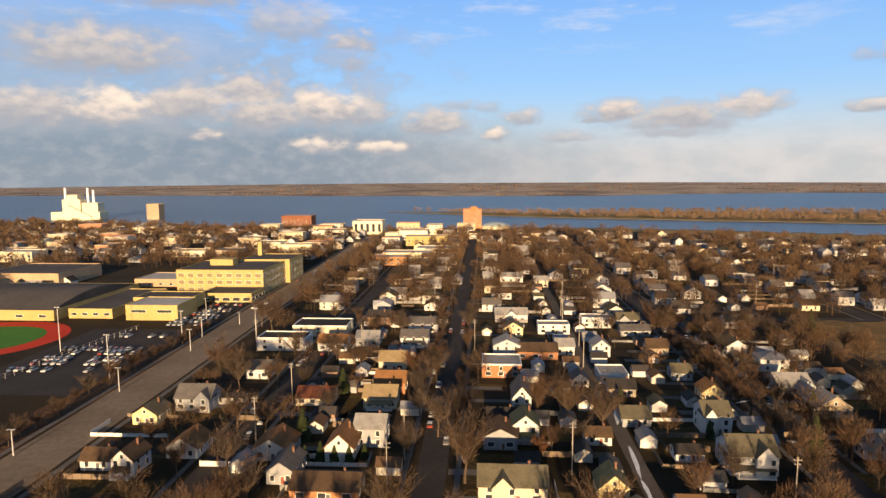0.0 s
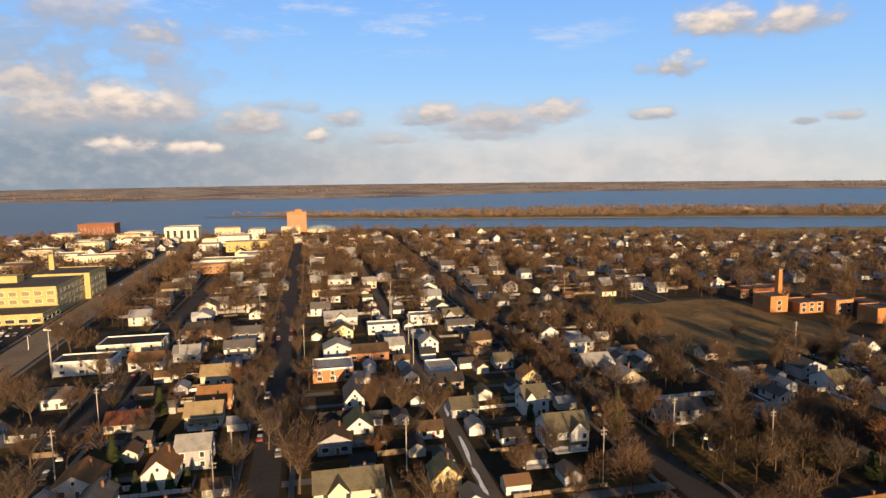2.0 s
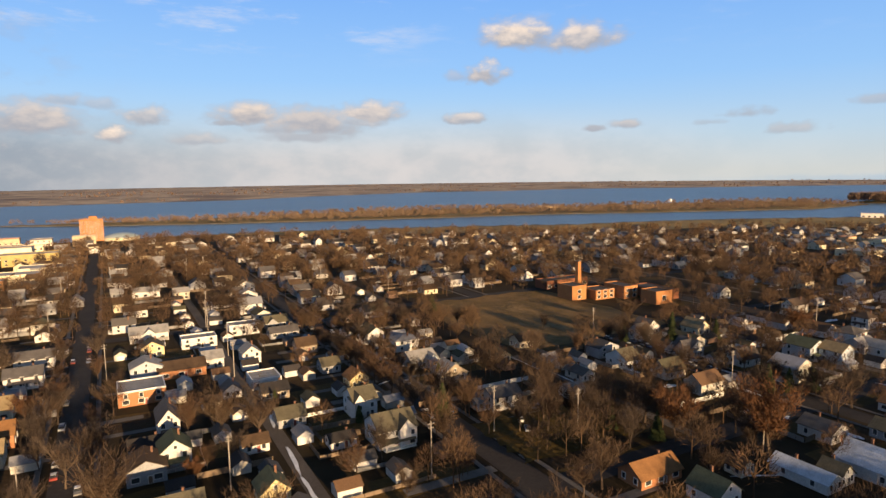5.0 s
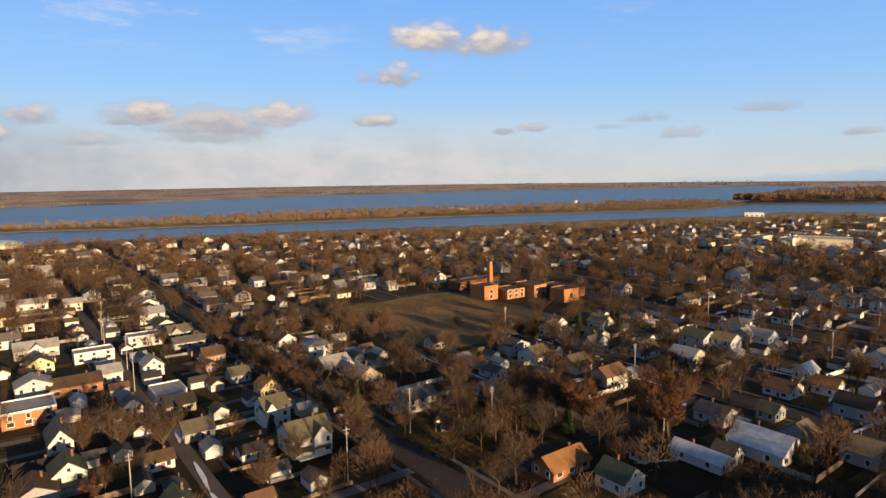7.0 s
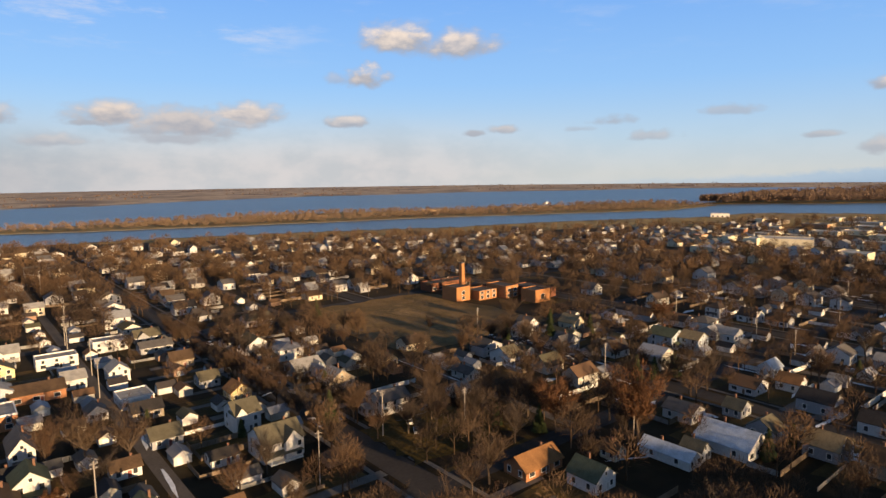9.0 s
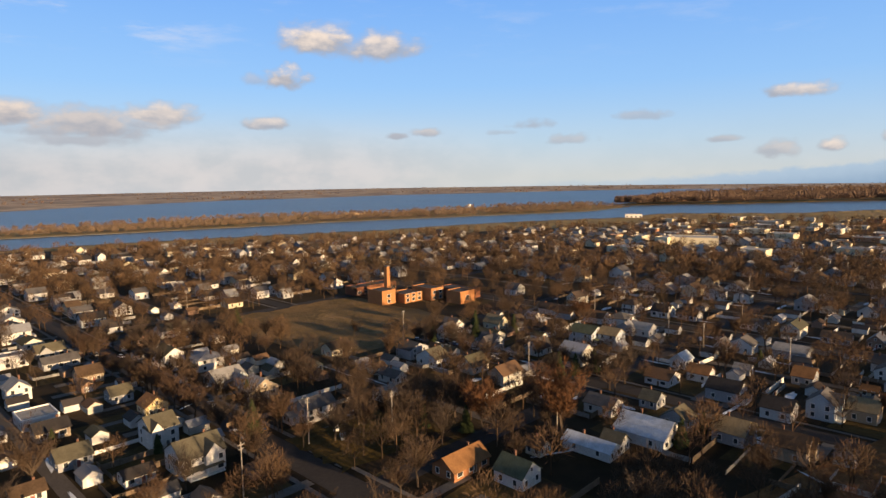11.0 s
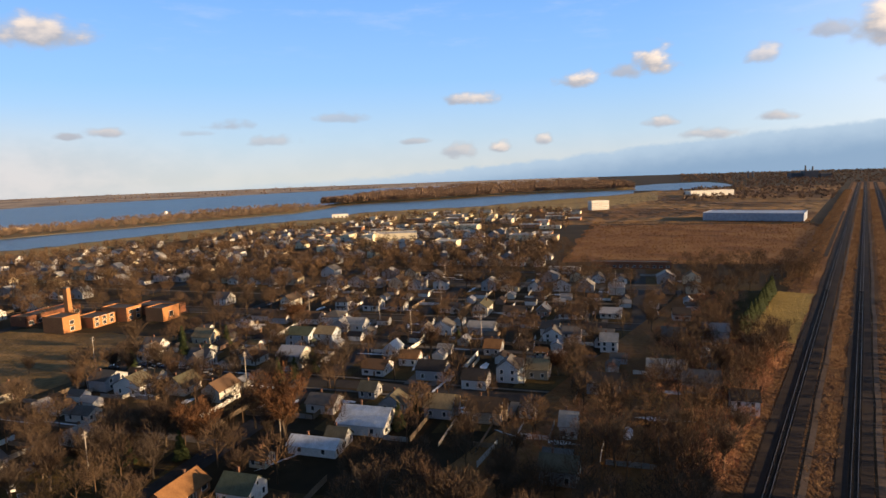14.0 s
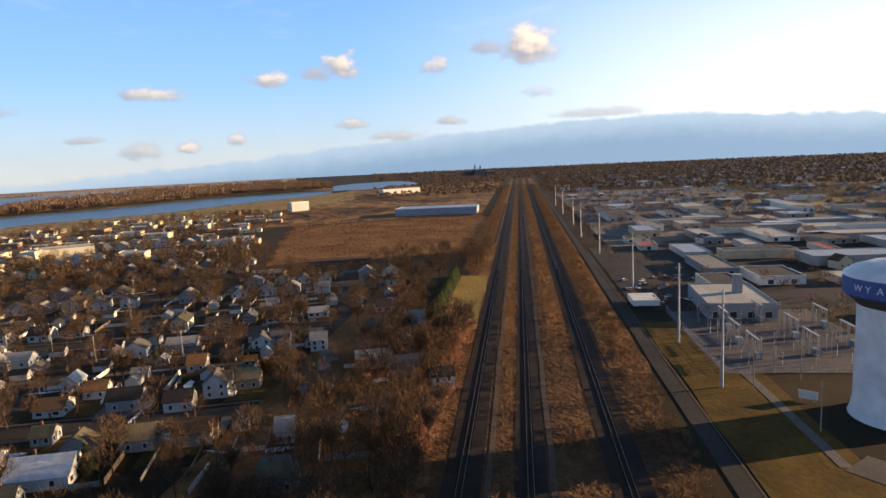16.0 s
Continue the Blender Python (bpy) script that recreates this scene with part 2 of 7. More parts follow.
MAT = {}
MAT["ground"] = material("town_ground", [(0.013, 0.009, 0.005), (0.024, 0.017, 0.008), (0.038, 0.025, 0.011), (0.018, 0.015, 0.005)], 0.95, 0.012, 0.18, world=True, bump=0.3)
MAT["grass"] = material("winter_lawn", [(0.036, 0.027, 0.007), (0.068, 0.046, 0.012), (0.116, 0.070, 0.020)], 0.95, 0.05, 0.5, world=True, bump=1.0, relief=0.8)
MAT["brush"] = material("dry_brush", [(0.106, 0.045, 0.018), (0.192, 0.093, 0.036), (0.260, 0.143, 0.060)], 0.95, 0.02, 0.4, world=True, bump=1.0, relief=1.2)
MAT["verge"] = material("trampled_dry_grass", [(0.052, 0.026, 0.014), (0.089, 0.044, 0.021), (0.147, 0.078, 0.031)], 0.95, 0.03, 0.4, world=True, bump=1.0, relief=1.0)
MAT["marsh"] = material("tan_marsh", [(0.17, 0.12, 0.05), (0.28, 0.20, 0.085), (0.21, 0.13, 0.06)], 0.95, 0.006, 0.05, world=True, bump=1.0, relief=6.0)
MAT["asphalt"] = material("worn_asphalt", [(0.032, 0.029, 0.030), (0.049, 0.044, 0.043)], 0.9, 0.06, 0.8, world=True)
MAT["main_road"] = material("pale_worn_road", [(0.160, 0.123, 0.089), (0.246, 0.193, 0.142)], 0.9, 0.03, 0.5, world=True)
MAT["concrete"] = material("concrete_walk", [(0.112, 0.103, 0.096), (0.158, 0.144, 0.136)], 0.9, 0.2, 2.0, world=True)
MAT["snow"] = material("old_snow", [(0.62, 0.66, 0.74), (0.75, 0.78, 0.84)], 0.8, 0.15, 1.0, world=True)
MAT["ballast"] = material("dark_ballast", [(0.022, 0.016, 0.014), (0.042, 0.030, 0.026)], 0.95, 0.08, 1.5, world=True, bump=0.4)
MAT["gravel"] = material("pale_gravel", [(0.075, 0.065, 0.06), (0.12, 0.105, 0.095)], 0.95, 0.08, 1.5, world=True)
MAT["cinder"] = material("brown_cinder_path", [(0.075, 0.054, 0.043), (0.128, 0.093, 0.074)], 0.95, 0.05, 1.2, world=True)
MAT["steel"] = material("rail_steel", [(0.10, 0.09, 0.085), (0.16, 0.14, 0.13)], 0.45, 0.5, 5.0, metal=0.6)
MAT["tie"] = material("timber_tie", [(0.035, 0.027, 0.022), (0.06, 0.045, 0.035)], 0.9, 0.6, 5.0)
MAT["track"] = material("red_running_track", [(0.52, 0.04, 0.018), (0.60, 0.055, 0.025)], 0.9, 0.05, 1.0, world=True)
MAT["turf"] = material("green_turf", [(0.05, 0.17, 0.02), (0.07, 0.21, 0.03)], 0.9, 0.05, 1.0, world=True)
MAT["water"] = water_material()
WALLS = {"white": (0.60, 0.595, 0.585), "cream": (0.60, 0.53, 0.39), "grey": (0.30, 0.31, 0.33), "tan": (0.36, 0.29, 0.21), "brick": (0.40, 0.17, 0.075), "yellow": (0.70, 0.58, 0.32), "blue": (0.40, 0.46, 0.52)}
for k, c in WALLS.items():
    MAT["wall_" + k] = material(k + "_siding", [tuple(v * 0.86 for v in c), c], 0.75, 0.25, 2.5)
ROOFS = {"dark": (0.055, 0.05, 0.05), "brown": (0.13, 0.085, 0.055), "orange": (0.34, 0.17, 0.075), "olive": (0.165, 0.148, 0.105), "green": (0.12, 0.14, 0.095), "grey": (0.16, 0.15, 0.15), "pale": (0.42, 0.41, 0.40), "tan": (0.38, 0.29, 0.17), "redbrown": (0.19, 0.07, 0.045), "snow": (0.72, 0.79, 0.90)}
for k, c in ROOFS.items():
    MAT["roof_" + k] = material(k + "_shingles", [tuple(v * 0.5 for v in c), tuple(v * 0.68 for v in c), tuple(v * 0.8 for v in c)], 0.9, 0.35, 3.0, bump=0.2)
MAT["wall_any"] = material("painted_siding", [], 0.75, 0.3, 2.5, palette=[(0.608, 0.601, 0.590), (0.578, 0.577, 0.574), (0.517, 0.491, 0.435), (0.342, 0.351, 0.377), (0.593, 0.577, 0.508), (0.289, 0.172, 0.115), (0.562, 0.569, 0.590), (0.600, 0.593, 0.582)])
MAT["roof_any"] = material("weathered_shingles", [], 0.9, 0.35, 3.0, palette=[(0.053, 0.047, 0.048), (0.088, 0.063, 0.048), (0.132, 0.077, 0.046), (0.070, 0.070, 0.074), (0.106, 0.099, 0.095), (0.035, 0.032, 0.034), (0.211, 0.216, 0.237), (0.075, 0.072, 0.048), (0.299, 0.315, 0.361), (0.238, 0.248, 0.275)])
MAT["glass"] = material("dark_window_glass", [(0.03, 0.035, 0.04), (0.05, 0.055, 0.06)], 0.12, 0.5, 2.0)
# yellow pane colour stands in for low sun reflected in the school windows
MAT["sun_pane"] = material("sunlit_window_glass", [(0.17, 0.135, 0.075), (0.25, 0.20, 0.115)], 0.35, 0.5, 2.0)
MAT["frame"] = material("white_trim", [(0.68, 0.67, 0.64), (0.78, 0.76, 0.73)], 0.6, 0.5, 4.0)
MAT["door"] = material("painted_door", [], 0.6, 0.6, 4.0, palette=[(0.25, 0.07, 0.05), (0.10, 0.10, 0.11), (0.55, 0.53, 0.50), (0.16, 0.09, 0.05)])
MAT["chimney"] = material("chimney_brick", [(0.13, 0.07, 0.05), (0.20, 0.11, 0.075)], 0.9, 0.8, 6.0)
MAT["bark"] = material("grey_brown_bark", [(0.072, 0.052, 0.038), (0.128, 0.096, 0.072)], 0.9, 0.4, 4.0)
MAT["twig"] = material("bare_twigs", [], 0.9, 0.3, 2.0, palette=[(0.066, 0.041, 0.026), (0.083, 0.052, 0.031), (0.051, 0.037, 0.028), (0.089, 0.050, 0.029), (0.069, 0.049, 0.036)], island=0.3)
MAT["twig_red"] = material("rusty_twigs", [(0.085, 0.040, 0.020), (0.125, 0.060, 0.029)], 0.9, 0.3, 2.0, island=0.3)
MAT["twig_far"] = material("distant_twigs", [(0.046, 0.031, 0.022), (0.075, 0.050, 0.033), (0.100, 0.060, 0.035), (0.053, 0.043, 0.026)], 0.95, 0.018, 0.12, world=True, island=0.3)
# brighter copy of twig_far: frontal sun and haze are put into the colour
MAT["twig_far_lit"] = material("lit_town_twigs", [(0.056, 0.038, 0.026), (0.094, 0.062, 0.041), (0.128, 0.078, 0.045), (0.068, 0.053, 0.033)], 0.95, 0.014, 0.12, world=True, island=0.3)
# paler than the town's twigs: haze over the river is painted into them
MAT["twig_island_hazed"] = material("hazed_island_twigs", [(0.097, 0.066, 0.050), (0.154, 0.107, 0.077), (0.189, 0.131, 0.088), (0.110, 0.082, 0.061)], 0.95, 0.010, 0.12, world=True, island=0.25)
# cooler, greyer twigs: the bluish haze of distance is mixed into this colour
MAT["twig_hazy"] = material("haze_grey_twigs", [(0.077, 0.054, 0.045), (0.136, 0.093, 0.070), (0.176, 0.115, 0.080), (0.088, 0.067, 0.051)], 0.95, 0.012, 0.12, world=True, island=0.25)
MAT["needles"] = material("evergreen_needles", [(0.026, 0.038, 0.014), (0.053, 0.064, 0.024)], 0.9, 0.5, 3.0, island=0.25)
MAT["pole"] = material("weathered_pole", [(0.30, 0.26, 0.22), (0.40, 0.36, 0.32)], 0.85, 0.4, 5.0)
MAT["metal"] = material("galvanised_steel", [(0.42, 0.42, 0.43), (0.55, 0.55, 0.55)], 0.5, 0.6, 4.0, metal=0.4)
MAT["tower_white"] = material("pale_tower_paint", [(0.70, 0.71, 0.75), (0.74, 0.75, 0.78)], 0.5, 0.12, 0.15)
MAT["tower_blue"] = material("blue_tower_paint", [(0.03, 0.09, 0.30), (0.045, 0.12, 0.36)], 0.45, 0.2, 2.0)
MAT["carpaint"] = material("car_paint", [], 0.3, 0.5, 2.0, palette=[(0.75, 0.75, 0.75), (0.05, 0.05, 0.06), (0.45, 0.46, 0.48), (0.30, 0.05, 0.04), (0.08, 0.12, 0.22), (0.70, 0.70, 0.68), (0.20, 0.20, 0.21)])
MAT["tyre"] = material("tyre_rubber", [(0.02, 0.02, 0.02), (0.03, 0.03, 0.03)], 0.9, 1.0, 5.0)
MAT["membrane"] = material("flat_roof_membrane", [], 0.9, 0.08, 1.0, palette=[(0.130, 0.124, 0.117), (0.247, 0.234, 0.227), (0.429, 0.416, 0.403), (0.072, 0.065, 0.065), (0.182, 0.163, 0.143)])
MAT["masonry"] = material("commercial_masonry", [], 0.85, 0.2, 2.0, palette=[(0.66, 0.56, 0.38), (0.55, 0.44, 0.30), (0.62, 0.60, 0.56), (0.42, 0.22, 0.13), (0.70, 0.66, 0.56), (0.48, 0.40, 0.30)])
MAT["grey_shed"] = material("grey_metal_cladding", [], 0.6, 0.2, 2.0, palette=[(0.260, 0.260, 0.273), (0.351, 0.351, 0.351), (0.468, 0.455, 0.442), (0.195, 0.202, 0.221), (0.299, 0.273, 0.247)])


# ---- mesh helpers ----
TH = radians(-3.83)
VX, VY = math.cos(TH), math.sin(TH)


def town(a, b):
    """Town grid to the world: a across the streets, b along them."""
    return a * VX - b * VY, a * VY + b * VX


def to_town(x, y):
    return x * VX + y * VY, -x * VY + y * VX


def mesh_from(name, verts, faces, mats, index=None):
    me = bpy.data.meshes.new(name)
    me.from_pydata([tuple(v) for v in verts], [], faces)
    for m in mats:
        me.materials.append(m)
    if index is not None:
        me.polygons.foreach_set("material_index", index)
    me.update()
    return me


class Geo:
    """Collects boxes, prisms and panels into one mesh."""

    def __init__(self):
        self.v, self.f, self.m = [], [], []

    def face(self, pts, mi=0):
        i = len(self.v)
        self.v += [tuple(p) for p in pts]
        self.f.append(tuple(range(i, i + len(pts))))
        self.m.append(mi)

    def solid(self, pts, faces, mi=0):
        i = len(self.v)
        self.v += [tuple(p) for p in pts]
        for f in faces:
            self.f.append(tuple(i + k for k in f))
            self.m.append(mi)

    def box(self, x0, y0, z0, x1, y1, z1, mi=0):
        p = [(x, y, z) for z in (z0, z1) for x, y in ((x0, y0), (x1, y0), (x1, y1), (x0, y1))]
        self.solid(p, [(3, 2, 1, 0), (4, 5, 6, 7), (0, 1, 5, 4), (1, 2, 6, 5), (2, 3, 7, 6), (3, 0, 4, 7)], mi)

    def tube(self, a, b, r0, r1, n=6, mi=0, caps=True):
        a, b = Vector(a), Vector(b)
        q = (b - a).to_track_quat("Z", "Y")
        i = len(self.v)
        for c, r in ((a, r0), (b, r1)):
            for k in range(n):
                w = 6.283185 * k / n
                self.v.append(tuple(c + q @ Vector((r * math.cos(w), r * math.sin(w), 0))))
        for k in range(n):
            self.f.append((i + k, i + (k + 1) % n, i + n + (k + 1) % n, i + n + k))
            self.m.append(mi)
        if caps:
            self.f.append(tuple(i + n + k for k in range(n)))
            self.m.append(mi)

    def lathe(self, profile, n=48, mi=0):
        i = len(self.v)
        for r, z in profile:
            for k in range(n):
                w = 6.283185 * k / n
                self.v.append((r * math.cos(w), r * math.sin(w), z))
        for j in range(len(profile) - 1):
            for k in range(n):
                self.f.append((i + j * n + k, i + j * n + (k + 1) % n, i + (j + 1) * n + (k + 1) % n, i + (j + 1) * n + k))
                self.m.append(mi)

    def mesh(self, name, *mats):
        return mesh_from(name, self.v, self.f, mats, self.m)


def part(name, geo, mats, parent, label="", at=None):
    data = geo if isinstance(geo, bpy.types.Mesh) else geo.mesh(name, *(mats if isinstance(mats, (list, tuple)) else (mats,)))
    ob = new(name, data)
    ob.parent = parent
    if at is not None:
        ob.matrix_basis = at
    if label:
        tagged(ob, label)
    return ob


def thing(name, m, label, category, group="", kind=""):
    ob = new(name)
    ob.empty_display_size = 0.5
    ob.matrix_basis = m
    return tagged(ob, label, category, group, kind)


def setting(name, geo, *mats, label="", kind="structure", category=""):
    ob = new(name, geo if isinstance(geo, bpy.types.Mesh) else geo.mesh(name, *mats))
    return tagged(ob, label, category or name.split("_")[0], "", kind)


def strip(pts, width, z, geo=None, mi=0):
    """A flat band along a line of points."""
    g = geo or Geo()
    pts = [Vector((x, y, 0)) for x, y in pts]
    left, right = [], []
    for i, p in enumerate(pts):
        d = (pts[min(i + 1, len(pts) - 1)] - pts[max(i - 1, 0)]).normalized()
        s = Vector((-d.y, d.x, 0)) * width / 2
        left.append(p + s), right.append(p - s)
    for i in range(len(pts) - 1):
        g.face([(v.x, v.y, z) for v in (right[i], right[i + 1], left[i + 1], left[i])], mi)
    return g


# ---- ground, water, far land ----
# the river's banks, by compass angle from the camera's post and distance from it
NEAR_BANK = ((-60, 1900), (-46, 1500), (-35, 1290), (-20, 1010), (-3, 886), (10, 892), (29, 905), (36, 922), (44, 945), (53, 1045), (66, 1190), (69, 1320), (79, 1372), (84, 1520), (91, 1720), (95, 1940))
FAR_BANK = ((-60, 3700), (-35, 2950), (-26, 2630), (-12, 2240), (0, 2110), (14, 2110), (19, 2290), (30, 2570), (38, 2680), (44, 2880), (53, 3000), (61, 3250), (68, 3450), (90, 3600))
ISLAND_NEAR = ((-5, 1275), (0, 1195), (4, 1136), (13, 1077), (23, 1066), (33, 1095), (43, 1168), (50, 1215), (58, 1310), (63, 1390), (66.4, 1590))
ISLAND_FAR = ((-5, 1282), (0, 1245), (11, 1225), (18, 1275), (29, 1370), (40, 1400), (46, 1430), (54, 1610), (61, 1760), (66.4, 1610))
BIG_NEAR = ((65, 1660), (67, 1660), (70, 1710), (75, 1740), (79, 1850), (84, 1985), (90, 2040), (93.2, 2090))
BIG_FAR = ((65, 1680), (67.5, 1900), (69.6, 2300), (73.5, 2650), (78, 3100), (88, 3400), (92, 2900), (93.2, 2120))
BAY_NEAR = ((90, 1990), (93, 2005), (96, 1975), (100, 2140), (100.8, 2300))
BAY_FAR = ((90, 2045), (92, 2130), (93.2, 2500), (95.7, 2690), (99, 2750), (100.4, 2480), (100.8, 2310))


def bank(line, az, wave=0.006):
    """Distance of a bank at a compass angle, with small bays and points."""
    r = float(np.interp(az, [p for p, _ in line], [q for _, q in line]))
    return r * (1 + wave * (math.sin(az * 2.3 + line[0][1]) + 0.6 * math.sin(az * 5.9 + 1.0)))


def compass(x, y):
    return math.degrees(math.atan2(x, y))


def inland(x, y):
    """Metres from the near bank, positive on the town's side."""
    az = compass(x, y)
    return bank(NEAR_BANK, az) - math.hypot(x, y) if -100 < az < 95 else 900.0


def polar_sheet(name, lo, hi, a0, a1, step, z, mat, label, category, rings=3):
    """A sheet between two distances lo(az) and hi(az)."""
    g = Geo()
    n = max(2, round((a1 - a0) / step))
    for k in range(n):
        p, q = a0 + (a1 - a0) * k / n, a0 + (a1 - a0) * (k + 1) / n
        for j in range(rings):
            f, e = j / rings, (j + 1) / rings
            c = []
            for a, w in ((p, f), (q, f), (q, e), (p, e)):
                r = lo(a) + (hi(a) - lo(a)) * w
                c.append((r * math.sin(radians(a)), r * math.cos(radians(a)), z))
            g.face(c)
    return setting(name, g, mat, label=label, category=category)


def ground_sheet():
    g = Geo()
    n = 96
    ring = [0, 400, 1200, 2600, 4950]
    for i in range(len(ring) - 1):
        for k in range(n):
            a0, a1 = 6.283185 * k / n, 6.283185 * (k + 1) / n
            p = [(ring[i] * math.cos(a0), ring[i] * math.sin(a0), 0), (ring[i + 1] * math.cos(a0), ring[i + 1] * math.sin(a0), 0), (ring[i + 1] * math.cos(a1), ring[i + 1] * math.sin(a1), 0), (ring[i] * math.cos(a1), ring[i] * math.sin(a1), 0)]
            g.face(p[1:3] + [p[0]] if i == 0 else p)
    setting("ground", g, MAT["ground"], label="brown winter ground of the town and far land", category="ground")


def sheet_between(name, lo, hi, x0, x1, step, z, mat, label, category):
    """A sheet between two lines y = lo(x) and y = hi(x)."""
    g = Geo()
    x = x0
    while x < x1:
        e = min(x + step, x1)
        g.face([(x, lo(x), z), (e, lo(e), z), (e, hi(e), z), (x, hi(x), z)])
        x = e
    return setting(name, g, mat, label=label, category=category)


ground_sheet()
polar_sheet("water", lambda a: bank(NEAR_BANK, a), lambda a: bank(FAR_BANK, a) + 20, -60.0, 90.0, 0.75, 0.35, MAT["water"], "wide blue river with light ripples", "river")
polar_sheet("water", lambda a: bank(NEAR_BANK, a), lambda a: bank(BIG_NEAR, a) + 20, 90.0, 93.0, 0.75, 0.35, MAT["water"], "wide blue river with light ripples", "river")


# palette raised and cooled, so haze and frontal sun sit in the far land's colour
MAT["farmland"] = material("hazed_farmland", [(0.19, 0.145, 0.12), (0.28, 0.22, 0.17), (0.46, 0.36, 0.26), (0.22, 0.165, 0.135)], 0.95, 0.003, 0.012, world=True, spread=(0.38, 0.62), bump=1.0, relief=8.0)
MAT["fields"] = material("far_fields", [(0.070, 0.037, 0.017), (0.133, 0.068, 0.027), (0.238, 0.139, 0.057), (0.091, 0.049, 0.022)], 0.95, 0.0022, 0.02, world=True, spread=(0.35, 0.65), bump=1.0, relief=16.0)
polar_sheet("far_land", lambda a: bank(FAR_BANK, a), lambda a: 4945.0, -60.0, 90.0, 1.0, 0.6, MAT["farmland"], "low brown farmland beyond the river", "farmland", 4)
sheet_between("far_land", lambda x: -0.365 * x + 60.0, lambda x: 120.0 + 0.2 * (x - 860.0) if x < 1150 else 200.0 - 0.45 * (x - 1150.0), 870.0, 2100.0, 40.0, 0.1, MAT["fields"], "brown open land beside the railway", "open land")


polar_sheet("water", lambda a: bank(BAY_NEAR, a, 0.003), lambda a: bank(BAY_FAR, a, 0.003), 90.0, 100.8, 0.4, 0.7, MAT["water"], "small blue bay south of the town", "river")
polar_sheet("island", lambda a: bank(ISLAND_NEAR, a, 0.002), lambda a: bank(ISLAND_FAR, a), -5.0, 66.4, 0.6, 0.9, MAT["marsh"], "low wooded island with a pale shore", "island")
SAND = material("pale_shore_sand", [(0.50, 0.40, 0.26), (0.62, 0.52, 0.36)], 0.95, 0.02, 0.2, world=True)
polar_sheet("shore", lambda a: bank(ISLAND_NEAR, a, 0.002) - 9.0, lambda a: bank(ISLAND_NEAR, a, 0.002) + 5.0, -5.0, 65.6, 0.6, 1.1, SAND, "pale sand strip along the island's shore", "shore", 1)
polar_sheet("island", lambda a: bank(BIG_NEAR, a, 0.003), lambda a: bank(BIG_FAR, a), 65.0, 93.2, 0.5, 0.95, MAT["marsh"], "large wooded island across the channel", "island")
# reed flats along the near bank
REEDS = ((12, 20), (20, 60), (30, 95), (45, 125), (58, 170), (66, 210), (70, 330), (79, 340), (88, 420), (95, 500))
polar_sheet("marsh", lambda a: bank(NEAR_BANK, a) - bank(REEDS, a, 0.05), lambda a: bank(NEAR_BANK, a) - 2.0, 12.0, 95.0, 0.75, 0.25, MAT["marsh"], "tan reed flats along the river bank", "marsh")

# ---- streets ----
AVENUES = [(-73.0, 8.0, 100.0, 640.0), (-14.0, 8.0, 90.0, 830.0), (91.0, 9.0, 60.0, 800.0), (205.0, 8.0, -40.0, 215.0), (205.0, 8.0, 335.0, 780.0), (310.0, 8.0, -60.0, 700.0), (415.0, 8.0, -40.0, 640.0), (520.0, 8.0, 70.0, 560.0), (625.0, 8.0, 90.0, 480.0), (730.0, 8.0, 120.0, 430.0)]
LANES = [(41.0, 4.5, 110.0, 560.0), (149.0, 4.0, 120.0, 215.0), (258.0, 4.0, -30.0, 220.0), (362.0, 4.0, -50.0, 600.0), (467.0, 4.0, 0.0, 560.0), (149.0, 4.0, 335.0, 700.0)]
CROSS = [(2.0, 7.0, 120.0, 560.0), (118.0, 8.0, -20.0, 480.0), (335.0, 8.0, -107.0, 620.0), (560.0, 8.0, -107.0, 560.0), (225.0, 7.0, 258.0, 640.0)]


def road_x(y):
    """Centre of the wide avenue, not quite in line with the other streets."""
    return -121.0 + 0.043 * y


def lay_streets():
    for a, w, b0, b1 in AVENUES:
        setting("road", strip([town(a, b0), town(a, b1)], w, 0.05), MAT["asphalt"], label="narrow worn asphalt residential street", category="street")
    for a, w, b0, b1 in LANES:
        setting("lane", strip([town(a, b0), town(a, b1)], w, 0.04), MAT["gravel"], label="pale back lane behind the houses", category="lane")
    for b, w, a0, a1 in CROSS:
        setting("road", strip([town(a0, b), town(a1, b)], w, 0.06), MAT["asphalt"], label="worn grey cross street", category="street")
    setting("main_road", strip([(road_x(-200), -200), (road_x(930), 930)], 18.0, 0.07), MAT["main_road"], label="wide pale four-lane avenue", category="avenue")
    walks = Geo()
    for a, w, b0, b1 in AVENUES:
        for s in (-1, 1):
            strip([town(a + s * (w / 2 + 3), b0), town(a + s * (w / 2 + 3), b1)], 1.5, 0.08, walks)
    for s in (-1, 1):
        strip([(road_x(60) + s * 11.2, 60), (road_x(700) + s * 11.2, 700)], 1.8, 0.09, walks)
    setting("pavement", walks, MAT["concrete"], label="pale concrete sidewalks along the streets", category="sidewalk")


lay_streets()


def patch(name, a0, b0, a1, b1, z, mat, label, category, n=10, wob=2.0):
    """A ground patch with a slightly wandering edge."""
    pts = []
    cs = [(a0, b0), (a1, b0), (a1, b1), (a0, b1)]
    for i in range(4):
        (p, q), (r, s) = cs[i], cs[(i + 1) % 4]
        for k in range(n):
            f = k / n
            pts.append((p + (r - p) * f + random.uniform(-wob, wob), q + (s - q) * f + random.uniform(-wob, wob)))
    g = Geo()
    g.face([(*town(a, b), z) for a, b in pts])
    return setting(name, g, mat, label=label, category=category)


